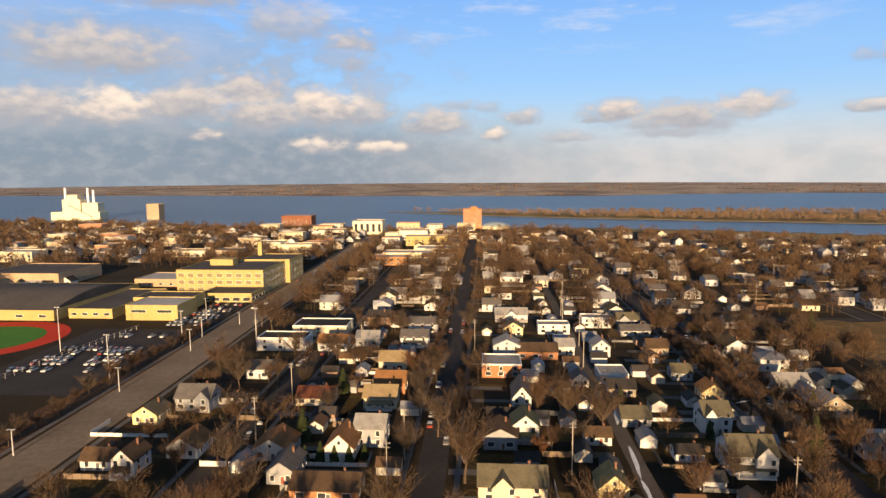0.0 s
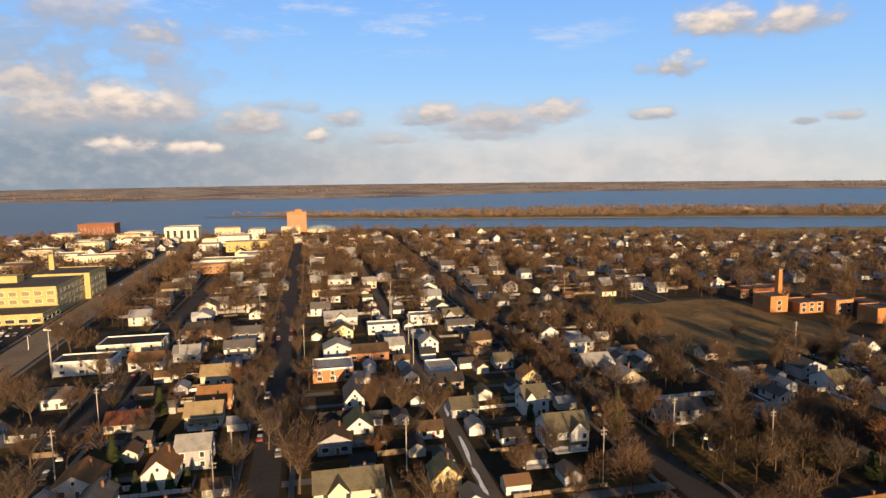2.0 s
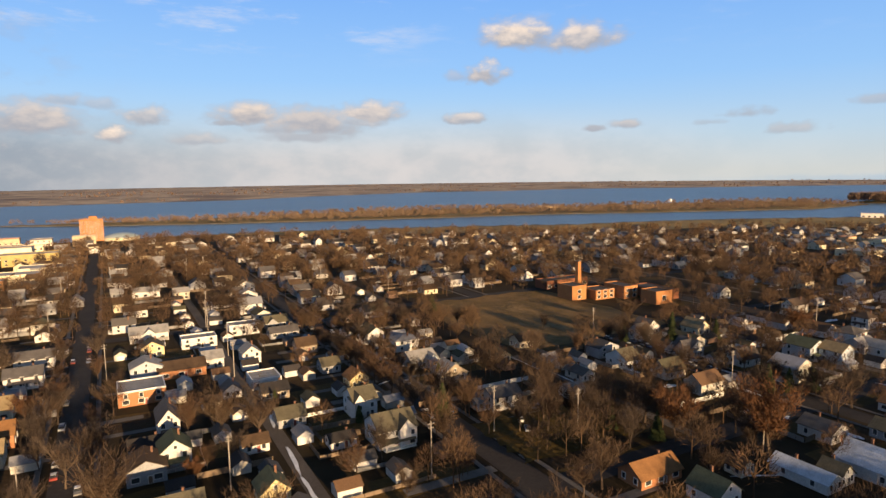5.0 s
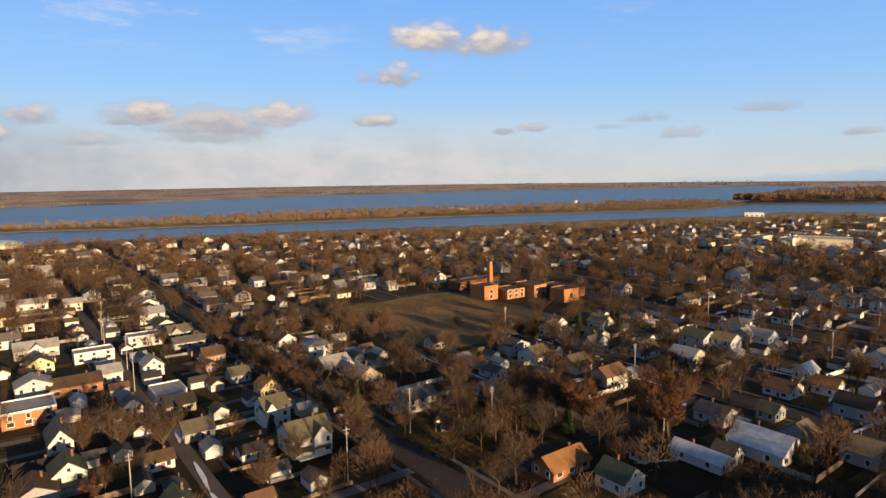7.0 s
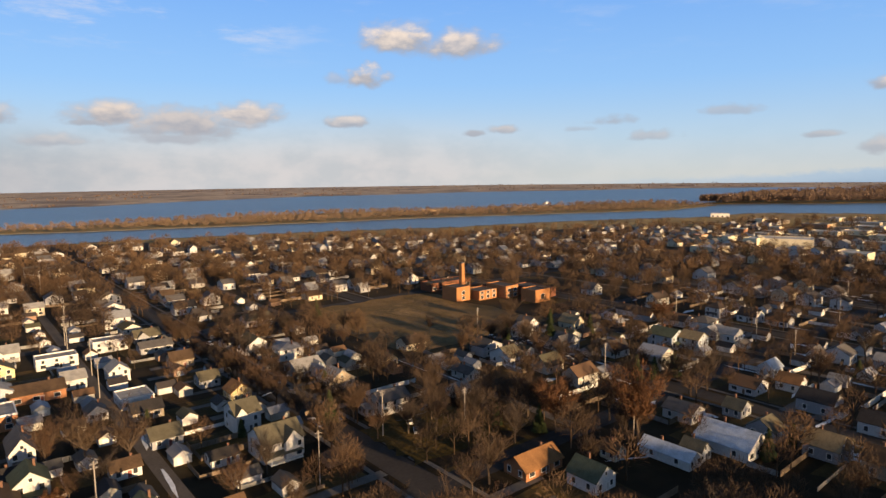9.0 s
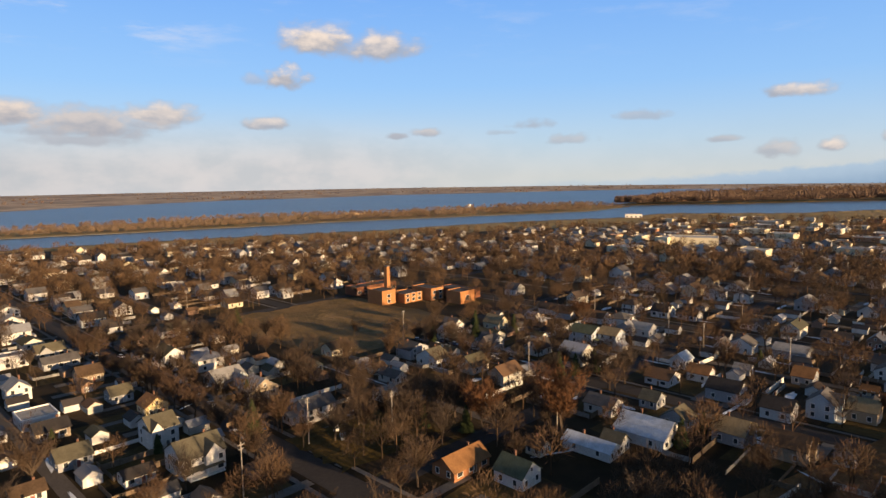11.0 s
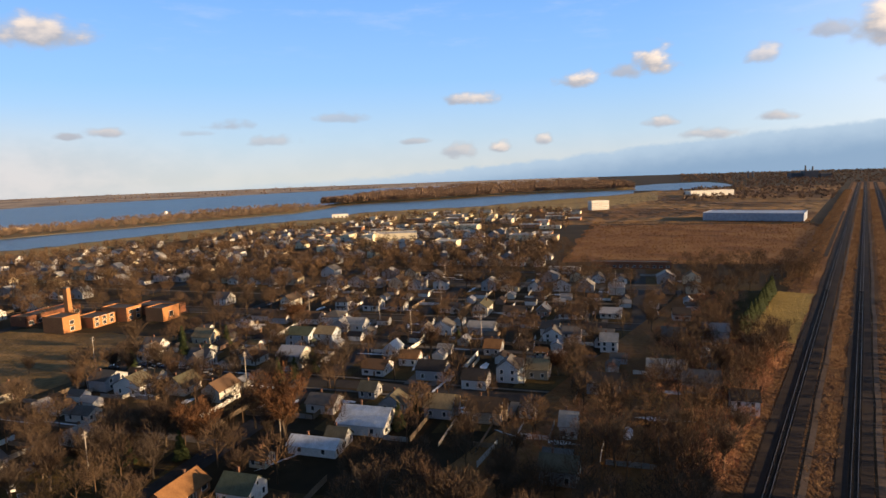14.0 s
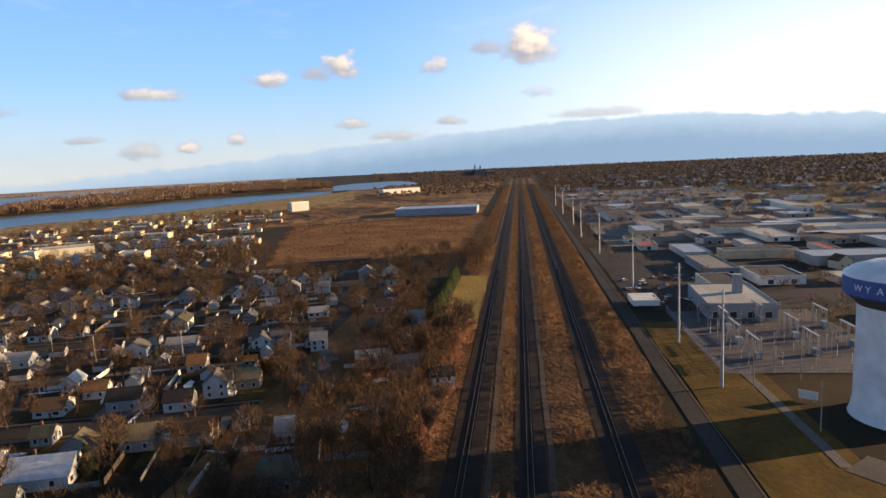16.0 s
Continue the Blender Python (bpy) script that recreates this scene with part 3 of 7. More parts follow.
patch("park", 153, 219, 250, 331, 0.12, material("park_lawn", [(0.14, 0.082, 0.033), (0.21, 0.127, 0.052), (0.125, 0.083, 0.033), (0.28, 0.172, 0.075)], 0.95, 0.025, 0.4, world=True, bump=1.0, relief=0.8), "open park lawn in winter olive brown", "park", wob=3.5)
patch("brown_field", 520, -190, 860, 66, 0.12, MAT["brush"], "wide field of dry russet brush", "field", 14, 6.0)
patch("far_field", 640, -700, 830, -585, 0.13, MAT["marsh"], "straw-coloured open field among the woods", "field", 10, 9.0)
patch("far_field", 1040, -1120, 1360, -880, 0.13, MAT["marsh"], "straw-coloured open field among the woods", "field", 10, 14.0)
patch("lawn", 215, 128, 252, 158, 0.10, MAT["grass"], "dull winter lawn of a corner lot", "lawn")
patch("lawn", 290, -58, 312, -20, 0.10, MAT["grass"], "dull winter garden plot", "lawn")
patch("lawn", 96, 131, 140, 160, 0.10, MAT["grass"], "sunlit winter lawn beside a house", "lawn")
def yards():
    rng = random.Random(31)
    tones = [[(0.038, 0.028, 0.010), (0.078, 0.052, 0.017)], [(0.065, 0.041, 0.014), (0.115, 0.073, 0.024)], [(0.032, 0.021, 0.011), (0.058, 0.036, 0.018)]]
    for k, tone in enumerate(tones):
        g = Geo()
        for s, w, b0, b1 in AVENUES:
            for side in (-1, 1):
                b = b0 + rng.uniform(4, 30)
                while b < min(b1, 560):
                    u, ln = rng.uniform(24, 44), rng.uniform(8, 17)
                    a0, a1 = s + side * 9.0, s + side * u
                    n = len(g.v)
                    c = [(a0, b), ((a0 + a1) / 2, b + rng.uniform(-1.5, 1.5)), (a1, b + rng.uniform(-2, 2)), (a1 + rng.uniform(-2, 2), b + ln / 2), (a1, b + ln), ((a0 + a1) / 2, b + ln + rng.uniform(-2, 2)), (a0, b + ln), (a0 + rng.uniform(-1, 1), b + ln / 2)]
                    g.face([(*town(p, q), 0.018 + 0.004 * k) for p, q in c])
                    b += ln + rng.uniform(12, 48)
        setting("yard_lawn", g, material("yard_lawn", tone, 0.95, 0.08, 0.6, world=True, bump=1.0, relief=0.5), label=("olive", "straw-coloured", "bare brown")[k] + " winter lawns of the house yards", kind="stuff", category="lawn")


yards()
patch("verge", -148, 120, -134, 300, 0.06, MAT["verge"], "brown winter grass between car park and avenue", "grass verge")
patch("parking_lot", -198, 205, -148, 300, 0.10, MAT["asphalt"], "dark asphalt school car park", "car park", 8, 0.4)
patch("parking_lot", -166, 306, -143, 366, 0.11, MAT["asphalt"], "dark asphalt school car park", "car park", 8, 0.4)


# ---- houses ----
def window_mesh(w=1.1, h=1.5, rim=0.13, pane="glass"):
    """Frame ring with a recessed pane, one closed shell."""
    def rect(x, z, y):
        return [(-x, y, -z), (x, y, -z), (x, y, z), (-x, y, z)]
    v = rect(w / 2 + rim, h / 2 + rim, 0.02) + rect(w / 2 + rim, h / 2 + rim, -0.09) + rect(w / 2, h / 2, -0.09) + rect(w / 2, h / 2, -0.03)
    f, m = [], []
    for a in (0, 4, 8):
        for k in range(4):
            f.append((a + k, a + (k + 1) % 4, a + 4 + (k + 1) % 4, a + 4 + k))
            m.append(0)
    f.append((12, 13, 14, 15))
    m.append(1)
    return mesh_from("window", v, f, (MAT["frame"], MAT[pane]), m)


WINDOW = window_mesh()
WIDE_WINDOW = window_mesh(1.9, 1.4)
SMALL_WINDOW = window_mesh(0.8, 1.0)


def door_mesh():
    def rect(x, z0, z, y):
        return [(-x, y, z0), (x, y, z0), (x, y, z), (-x, y, z)]
    v = rect(0.62, 0, 2.17, 0.02) + rect(0.62, 0, 2.17, -0.1) + rect(0.5, 0.03, 2.05, -0.1) + rect(0.5, 0.03, 2.05, -0.05)
    f, m = [], []
    for a in (0, 4, 8):
        for k in range(4):
            f.append((a + k, a + (k + 1) % 4, a + 4 + (k + 1) % 4, a + 4 + k))
            m.append(1)
    f.append((12, 13, 14, 15))
    m.append(0)
    return mesh_from("door", v, f, (MAT["door"], MAT["frame"]), m)


DOOR = door_mesh()


def gable_body(g, x0, y0, x1, y1, h, rh, ridge, mi=0, z0=-0.3):
    if ridge in ("flat", "hip") or rh <= 0:
        g.box(x0, y0, z0, x1, y1, h, mi)
        return
    if ridge == "y":
        m = (x0 + x1) / 2
        for y, flip in ((y0, False), (y1, True)):
            p = [(x0, y, z0), (x1, y, z0), (x1, y, h), (m, y, h + rh), (x0, y, h)]
            g.face(p[::-1] if flip else p, mi)
        g.face([(x0, y1, z0), (x0, y0, z0), (x0, y0, h), (x0, y1, h)], mi)
        g.face([(x1, y0, z0), (x1, y1, z0), (x1, y1, h), (x1, y0, h)], mi)
    else:
        m = (y0 + y1) / 2
        for x, flip in ((x0, True), (x1, False)):
            p = [(x, y0, z0), (x, y1, z0), (x, y1, h), (x, m, h + rh), (x, y0, h)]
            g.face(p[::-1] if flip else p, mi)
        g.face([(x0, y0, z0), (x1, y0, z0), (x1, y0, h), (x0, y0, h)], mi)
        g.face([(x1, y1, z0), (x0, y1, z0), (x0, y1, h), (x1, y1, h)], mi)


def slab(g, p, t=0.18, mi=0):
    """A roof plane given by four corners, with thickness."""
    low = [(x, y, z - t) for x, y, z in p]
    g.solid(list(p) + low, [(0, 1, 2, 3), (7, 6, 5, 4), (0, 4, 5, 1), (1, 5, 6, 2), (2, 6, 7, 3), (3, 7, 4, 0)], mi)


def gable_roof(g, x0, y0, x1, y1, h, rh, ridge, over=0.45, mi=0):
    if ridge == "flat" or rh <= 0:
        g.box(x0 + 0.3, y0 + 0.3, h, x1 - 0.3, y1 - 0.3, h + 0.06, mi)
        for q in ((x0 - 0.05, y0 - 0.05, x1 + 0.05, y0 + 0.3), (x0 - 0.05, y1 - 0.3, x1 + 0.05, y1 + 0.05), (x0 - 0.05, y0 + 0.3, x0 + 0.3, y1 - 0.3), (x1 - 0.3, y0 + 0.3, x1 + 0.05, y1 - 0.3)):
            g.box(q[0], q[1], h - 0.15, q[2], q[3], h + 0.5, mi + 1)
        return
    if ridge == "hip":
        x0, y0, x1, y1 = x0 - over, y0 - over, x1 + over, y1 + over
        k = (y1 - y0) / 2
        m = (y0 + y1) / 2
        a, b = (x0 + k * 0.8, m, h + rh), (x1 - k * 0.8, m, h + rh)
        for f in (((x0, y0, h), (x1, y0, h), b, a), ((x1, y1, h), (x0, y1, h), a, b)):
            g.face(f, mi)
        g.face(((x1, y0, h), (x1, y1, h), b), mi)
        g.face(((x0, y1, h), (x0, y0, h), a), mi)
        g.box(x0, y0, h - 0.2, x1, y1, h - 0.003, mi)
        return
    lift = 0.12
    if ridge == "y":
        m = (x0 + x1) / 2
        dz = rh * over / ((x1 - x0) / 2)
        slab(g, [(x0 - over, y0 - over, h - dz + lift), (m, y0 - over, h + rh + lift), (m, y1 + over, h + rh + lift), (x0 - over, y1 + over, h - dz + lift)], mi=mi)
        slab(g, [(m, y0 - over, h + rh + lift), (x1 + over, y0 - over, h - dz + lift), (x1 + over, y1 + over, h - dz + lift), (m, y1 + over, h + rh + lift)], mi=mi)
    else:
        m = (y0 + y1) / 2
        dz = rh * over / ((y1 - y0) / 2)
        slab(g, [(x0 - over, y0 - over, h - dz + lift), (x1 + over, y0 - over, h - dz + lift), (x1 + over, m, h + rh + lift), (x0 - over, m, h + rh + lift)], mi=mi)
        slab(g, [(x0 - over, m, h + rh + lift), (x1 + over, m, h + rh + lift), (x1 + over, y1 + over, h - dz + lift), (x0 - over, y1 + over, h - dz + lift)], mi=mi)


class Plots:
    """Places already built on, as circles, found by a coarse grid of cells."""
    CELL, REACH = 30.0, 20.0

    def __init__(self):
        self.cells, self.order = {}, []

    def keys(self, x, y, r):
        c, r = self.CELL, r + self.REACH
        for i in range(math.floor((x - r) / c), math.floor((x + r) / c) + 1):
            for j in range(math.floor((y - r) / c), math.floor((y + r) / c) + 1):
                yield i, j

    def append(self, item):
        self.order.append(item)
        for k in self.keys(*item):
            self.cells.setdefault(k, []).append(item)

    def pop(self):
        item = self.order.pop()
        for k in self.keys(*item):
            self.cells[k].remove(item)

    def near(self, x, y):
        return self.cells.get((math.floor(x / self.CELL), math.floor(y / self.CELL)), ())


TAKEN = Plots()


def house(x, y, w, d, h, rh, ridge, wall="any", roof="any", gable=None, porch=0, sides=("front", "left", "right"), turn=0.0):
    """A house with its parts. w across, d deep; ridge x or y, flat or hip; gable: place of a cross gable on the front, -0.5 to 0.5."""
    words = {"olive": "olive", "any": "weathered", "pale": "pale grey", "snow": "snow-dusted", "orange": "orange-brown", "redbrown": "red-brown"}
    shape = {"flat": "flat-roofed", "hip": "hip-roofed"}.get(ridge, "gabled")
    size = "two-storey" if h > 4.3 else "single-storey"
    label = f"{wall if wall != 'any' else 'painted'} {size} {shape} house with {words.get(roof, roof)} roof"
    ob = thing("house", pose(x, y, 0, 0, 0, math.degrees(TH) + turn), label, "house", "houses of the town")
    x0, y0, x1, y1 = -w / 2, -d / 2, w / 2, d / 2
    wm, rm = MAT["wall_" + wall], MAT["roof_" + roof]
    g = Geo()
    gable_body(g, x0, y0, x1, y1, h, rh, ridge)
    r = Geo()
    gable_roof(r, x0, y0, x1, y1, h, rh, ridge)
    if gable is not None:
        gw = min(w * 0.42, 5.0)
        cx = gable * w
        gable_body(g, cx - gw / 2, y0 - 1.2, cx + gw / 2, 0, h, rh * 0.8, "y")
        gable_roof(r, cx - gw / 2, y0 - 1.2, cx + gw / 2, 0, h, rh * 0.8, "y", 0.35)
    part("wall", g, wm, ob)
    part("roof", r, [rm, MAT["frame"]], ob)
    rows = [1.7] if h < 4.3 else [1.6, 4.2 if h > 5 else 3.7]
    fy = y0 - (1.2 if gable is not None else 0)
    for z in rows:
        if "front" in sides:
            xs = [-w * 0.28, w * 0.28] if w < 11 else [-w * 0.34, -w * 0.02, w * 0.34]
            for k in xs:
                in_gable = gable is not None and abs(k - gable * w) < min(w * 0.42, 5.0) / 2
                part("window", WIDE_WINDOW if z < 2 and w > 9 else WINDOW, None, ob, at=pose(k, fy - 0.01 if in_gable else y0 - 0.01, z))
        for side, sx, rz in (("left", x0 - 0.01, -90), ("right", x1 + 0.01, 90)):
            if side in sides:
                for k in (-d * 0.25, d * 0.25):
                    part("window", WINDOW, None, ob, at=pose(sx, k, z, 0, 0, rz))
    if ridge == "y" and rh > 2.5:
        part("window", SMALL_WINDOW, None, ob, at=pose(0, y0 - 0.01, h + rh * 0.35))
    part("door", DOOR, None, ob, at=pose(w * 0.06 + 0.2, y0 - 0.02, 0.1))
    if ridge not in ("flat",):
        c = Geo()
        top = h + rh + 0.9
        cx, cy = (w * 0.18, d * 0.2) if ridge == "y" else (w * 0.25, d * 0.08)
        c.box(cx - 0.28, cy - 0.26, h - 0.3, cx + 0.28, cy + 0.26, top - 0.25)
        c.box(cx - 0.34, cy - 0.32, top - 0.25, cx + 0.34, cy + 0.32, top - 0.12)
        part("chimney", c, MAT["chimney"], ob)
    if porch:
        p = Geo()
        pw = w * 0.8
        slab(p, [(-pw / 2, y0 - 2.2, 2.45), (pw / 2, y0 - 2.2, 2.45), (pw / 2, y0, 3.0), (-pw / 2, y0, 3.0)], 0.16)
        part("porch_roof", p, rm, ob)
        p = Geo()
        p.box(-pw / 2, y0 - 2.1, -0.2, pw / 2, y0, 0.35)
        part("porch_floor", p, MAT["frame"], ob)
        q = Geo()
        q.box(-0.09, -0.09, 0.35, 0.09, 0.09, 2.36)
        q = q.mesh("porch_post", MAT["frame"])
        for k in range(3):
            part("porch_post", q, None, ob, at=pose(-pw / 2 + 0.25 + k * (pw - 0.5) / 2, y0 - 1.9, 0))
    TAKEN.append((x, y, max(w, d) * 0.62))
    return ob


house(16.4, 144.1, 16.3, 9.0, 4.6, 3.2, "x", "cream", "olive", gable=-0.15)
house(23.9, 178.8, 8.0, 9.0, 4.8, 3.2, "y", "white", "green", porch=1)
house(25.7, 202.4, 6.1, 13.0, 5.4, 3.6, "y", "white", "grey", porch=1)
house(16.1, 173.8, 9.5, 10.0, 4.0, 2.4, "y", "grey", "brown")
house(18.4, 190.3, 9.6, 7.0, 2.6, 1.8, "x", "grey", "dark")
house(22.5, 238.7, 15.1, 14.0, 5.0, 0, "flat", "brick", "pale")
house(26.9, 262.3, 11.2, 10.0, 5.5, 2.6, "y", "blue", "pale")
house(39.3, 260.2, 17.5, 11.0, 3.6, 2.4, "x", "brick", "brown")
house(52.3, 265.5, 8.0, 9.0, 4.0, 2.4, "x", "white", "pale")
house(67.1, 262.7, 7.5, 9.0, 4.4, 3.0, "y", "white", "pale")
house(49.9, 223.9, 6.1, 7.0, 3.0, 2.2, "y", "white", "grey")
house(63.4, 229.8, 10.6, 12.0, 3.4, 0, "flat", "white", "pale")
house(62.4, 214.3, 9.3, 8.0, 3.2, 2.2, "x", "tan", "dark")
house(59.4, 188.5, 8.7, 9.0, 3.0, 2.4, "x", "grey", "olive")
house(44.5, 174.4, 7.3, 6.0, 2.8, 1.8, "x", "white", "brown")
house(66.5, 163.5, 7.6, 6.0, 2.6, 1.4, "x", "white", "dark")
house(81.4, 182.4, 8.0, 10.0, 6.4, 2.8, "x", "white", "olive", gable=-0.3)
house(80.1, 158.2, 12.0, 11.0, 5.6, 3.4, "x", "white", "olive", gable=0.2, porch=1)
house(91.8, 208.9, 7.3, 8.0, 3.6, 2.6, "y", "yellow", "orange")
house(89.9, 231.1, 7.4, 8.0, 3.2, 2.4, "x", "grey", "olive")
house(124.2, 194.8, 10.9, 9.0, 3.4, 3.8, "y", "tan", "pale")
house(123.4, 216.9, 11.6, 12.0, 3.6, 2.8, "x", "blue", "pale", gable=0.3)
house(123.6, 161.9, 11.3, 8.0, 4.8, 2.4, "x", "white", "grey")
# north porch of the white house above; its shade is painted as blue siding
house(117.0, 163.8, 5.8, 5.0, 2.8, 0.8, "x", "blue", "pale")
house(-83.5, 158.5, 6.2, 8.5, 4.6, 2.8, "y", "white", "brown", porch=1)
house(-92.8, 161.0, 8.4, 6.0, 3.0, 2.2, "x", "white", "brown")
house(-93.9, 192.9, 8.1, 9.0, 3.4, 2.6, "y", "yellow", "olive")
house(-83.2, 204.0, 12.1, 9.0, 4.6, 3.4, "x", "grey", "grey", gable=0.3)
house(-73.9, 208.0, 10.5, 5.0, 2.6, 0.8, "x", "white", "dark")
house(-72.4, 169.6, 8.9, 10.0, 3.2, 2.8, "y", "white", "orange")
house(-47.5, 168.5, 10.5, 11.0, 3.2, 3.0, "y", "white", "orange")
house(-41.3, 155.2, 7.2, 11.0, 3.6, 2.4, "y", "grey", "grey")
house(-28.4, 167.5, 7.9, 11.0, 4.2, 3.6, "y", "white", "orange")
house(-21.3, 176.1, 8.9, 10.0, 5.6, 2.6, "x", "grey", "pale")
house(-21.3, 205.1, 11.0, 9.0, 4.0, 3.0, "x", "cream", "tan", porch=1)
house(-19.1, 219.6, 10.8, 9.0, 4.2, 3.0, "x", "brick", "orange")
house(-20.4, 245.2, 10.6, 9.0, 4.2, 3.0, "x", "cream", "tan")
house(-28.8, 145.9, 16.6, 10.0, 3.2, 2.2, "x", "brick", "brown")
house(-43.8, 208.0, 12.5, 9.0, 3.0, 2.6, "x", "cream", "redbrown")
house(-71.3, 236.6, 9.2, 9.0, 4.0, 2.4, "x", "white", "grey")
house(-72.0, 276.5, 22.1, 12.0, 5.5, 0, "flat", "white", "dark")
house(-59.5, 302.4, 26.4, 16.0, 5.0, 0, "flat", "cream", "dark")
house(-49.2, 273.6, 12.9, 9.0, 4.0, 2.8, "x", "white", "orange")
house(-13.2, 280.6, 12.5, 10.0, 4.4, 2.6, "x", "white", "grey", porch=1)
house(-10.2, 305.8, 14.1, 10.0, 4.4, 2.6, "x", "white", "grey")
house(-34.5, 280.6, 10.5, 9.0, 4.2, 2.4, "x", "grey", "pale")
house(40.6, 144.6, 7.2, 8.0, 3.4, 3.2, "y", "yellow", "green")
house(35.7, 325.7, 16.8, 10.0, 4.2, 2.8, "x", "white", "pale", gable=0.0)
house(33.3, 295.7, 9.3, 9.0, 4.4, 2.8, "y", "yellow", "olive")
house(53.6, 300.5, 15.2, 9.0, 4.4, 0, "flat", "white", "pale")
house(77.0, 312.2, 14.2, 9.0, 5.0, 0, "flat", "white", "pale")
house(94.5, 315.9, 11.5, 8.0, 3.4, 2.8, "x", "grey", "olive", gable=-0.2)
house(91.8, 295.4, 13.7, 9.0, 3.0, 2.0, "x", "grey", "grey")
house(91.7, 263.8, 8.8, 9.0, 3.6, 2.8, "x", "tan", "brown")
house(36.3, 385.8, 12.0, 9.0, 4.2, 2.2, "x", "white", "brown")
house(67.1, 425.4, 9.4, 9.0, 5, 2.4, "x", "cream", "pale")
house(102.4, 400.2, 11.3, 9.0, 3.6, 2.6, "y", "white", "pale")
house(108.9, 430.4, 11.3, 9.0, 4.4, 2.6, "y", "white", "tan")
house(153.5, 382.3, 9.8, 9.0, 4.4, 3.4, "y", "white", "grey")
house(131.2, 366.3, 12.1, 9.0, 4.6, 3.0, "x", "blue", "dark")
house(148.2, 309.3, 14.5, 9.0, 3.8, 2.6, "x", "white", "olive", gable=0.0)
house(288.8, 474.8, 12.1, 9.0, 4.6, 2.6, "x", "grey", "pale")
house(48.8, 446.1, 16.3, 9.0, 4.2, 2.4, "x", "white", "pale")
house(150.1, 155.6, 7.0, 6.0, 2.8, 2, "x", "white", "pale")
house(154.5, 202.8, 6.0, 7.0, 3, 2.2, "y", "yellow", "green")
house(177.2, 214.4, 11.0, 8.0, 3.6, 2.4, "x", "cream", "brown")
house(124.6, 100.7, 14.0, 8.0, 2.8, 2.8, "x", "brick", "orange")
house(146.1, 90.0, 5.0, 5.0, 2.6, 1.8, "y", "cream", "brown")
house(128.5, 85.3, 8.0, 9.0, 3.6, 3, "y", "white", "green")
house(225.2, 163.8, 8.0, 9.0, 4.4, 3.2, "y", "grey", "grey")
house(262.9, 135.7, 11.0, 12.0, 5.6, 2.6, "y", "blue", "green", porch=1)
house(343.4, 229.8, 10.0, 9.0, 4.4, 3.4, "y", "white", "grey")
house(239.1, 197.9, 8.0, 9.0, 4.2, 3.2, "y", "white", "grey")
house(290.7, 126.6, 11.0, 9.0, 3.6, 2.4, "x", "grey", "pale")
house(258.2, 184.5, 8.0, 10.0, 4.0, 3.4, "y", "cream", "tan")
house(174.6, 69.7, 12.5, 15.5, 3.4, 3.6, "y", "white", "snow")
house(190.3, 66.3, 7.0, 8.0, 3.2, 2.8, "x", "grey", "olive")
house(155.9, 78.5, 6.0, 15.0, 2.8, 1.8, "y", "white", "snow")
house(161.7, 74.1, 6.0, 6.0, 2.8, 2.6, "y", "white", "olive")
house(186.6, 89.7, 8.0, 10.0, 3.4, 2.2, "y", "white", "grey")
house(188.4, 49.8, 8.0, 9.0, 3.8, 3.2, "y", "grey", "tan", gable=0.2)
house(187.0, 34.7, 8.5, 10.5, 4.2, 3.0, "y", "tan", "brown", gable=0.2)
house(216.5, 43.6, 8.0, 9.0, 3.8, 2.8, "y", "white", "dark")
house(225.0, 32.7, 8.0, 8.0, 5.6, 3.2, "x", "blue", "grey", gable=0.2, porch=1)
house(230.9, 22.2, 9.0, 8.0, 4.0, 2.8, "y", "tan", "tan")
house(258.4, 43.9, 8.0, 7.0, 3.4, 2.8, "y", "grey", "orange")
house(239.1, 75.3, 7.0, 8.0, 3.4, 2.6, "y", "white", "orange")
house(223.9, 61.8, 9.0, 11.0, 4.2, 2.8, "y", "grey", "dark", porch=1)
house(205.5, -44.1, 8.0, 8.0, 5, 2.2, "y", "white", "dark")
house(151.7, 9.9, 8.0, 9.0, 4.2, 2.4, "y", "grey", "olive")
house(179.7, 8.6, 8.0, 5.0, 4.0, 3.0, "y", "white", "pale")
house(268.6, -4.2, 8.0, 7.0, 5, 2.6, "y", "white", "pale")
house(278.8, 20.0, 8.0, 8.0, 4.6, 2.4, "x", "white", "grey")
house(280.8, 11.9, 8.0, 8.0, 4.6, 2.4, "y", "white", "grey")
house(255.6, 23.5, 4.0, 5.0, 2.4, 1.8, "y", "cream", "orange")
house(252.1, 15.0, 4.0, 6.0, 2.4, 1.4, "y", "white", "pale")
house(275.5, -2.2, 8.0, 8.0, 5, 2.6, "y", "white", "grey")
house(217.3, -1.5, 8.0, 11.0, 4.4, 2.6, "y", "grey", "dark")
house(191.5, 21.8, 5.0, 5.0, 3, 2.4, "x", "white", "grey")
house(288.6, 73.4, 8.0, 10.0, 4.2, 2.8, "x", "white", "grey")
house(291.5, 54.7, 9.0, 13.0, 3.6, 2.2, "y", "grey", "pale")
house(280.3, 79.7, 6.0, 5.0, 4, 3.0, "x", "white", "grey")
house(251.7, 87.0, 8.0, 6.0, 3.4, 2.6, "x", "white", "snow")
house(201.4, 79.1, 7.0, 6.0, 3, 2.4, "y", "grey", "olive")
house(221.9, 162.5, 7.0, 6.0, 4, 3.4, "x", "grey", "grey")
house(229.4, 192.9, 7.0, 8.0, 4.2, 3.2, "x", "white", "grey")
house(191.6, 169.3, 8.0, 12.0, 4.0, 3.2, "x", "white", "olive")
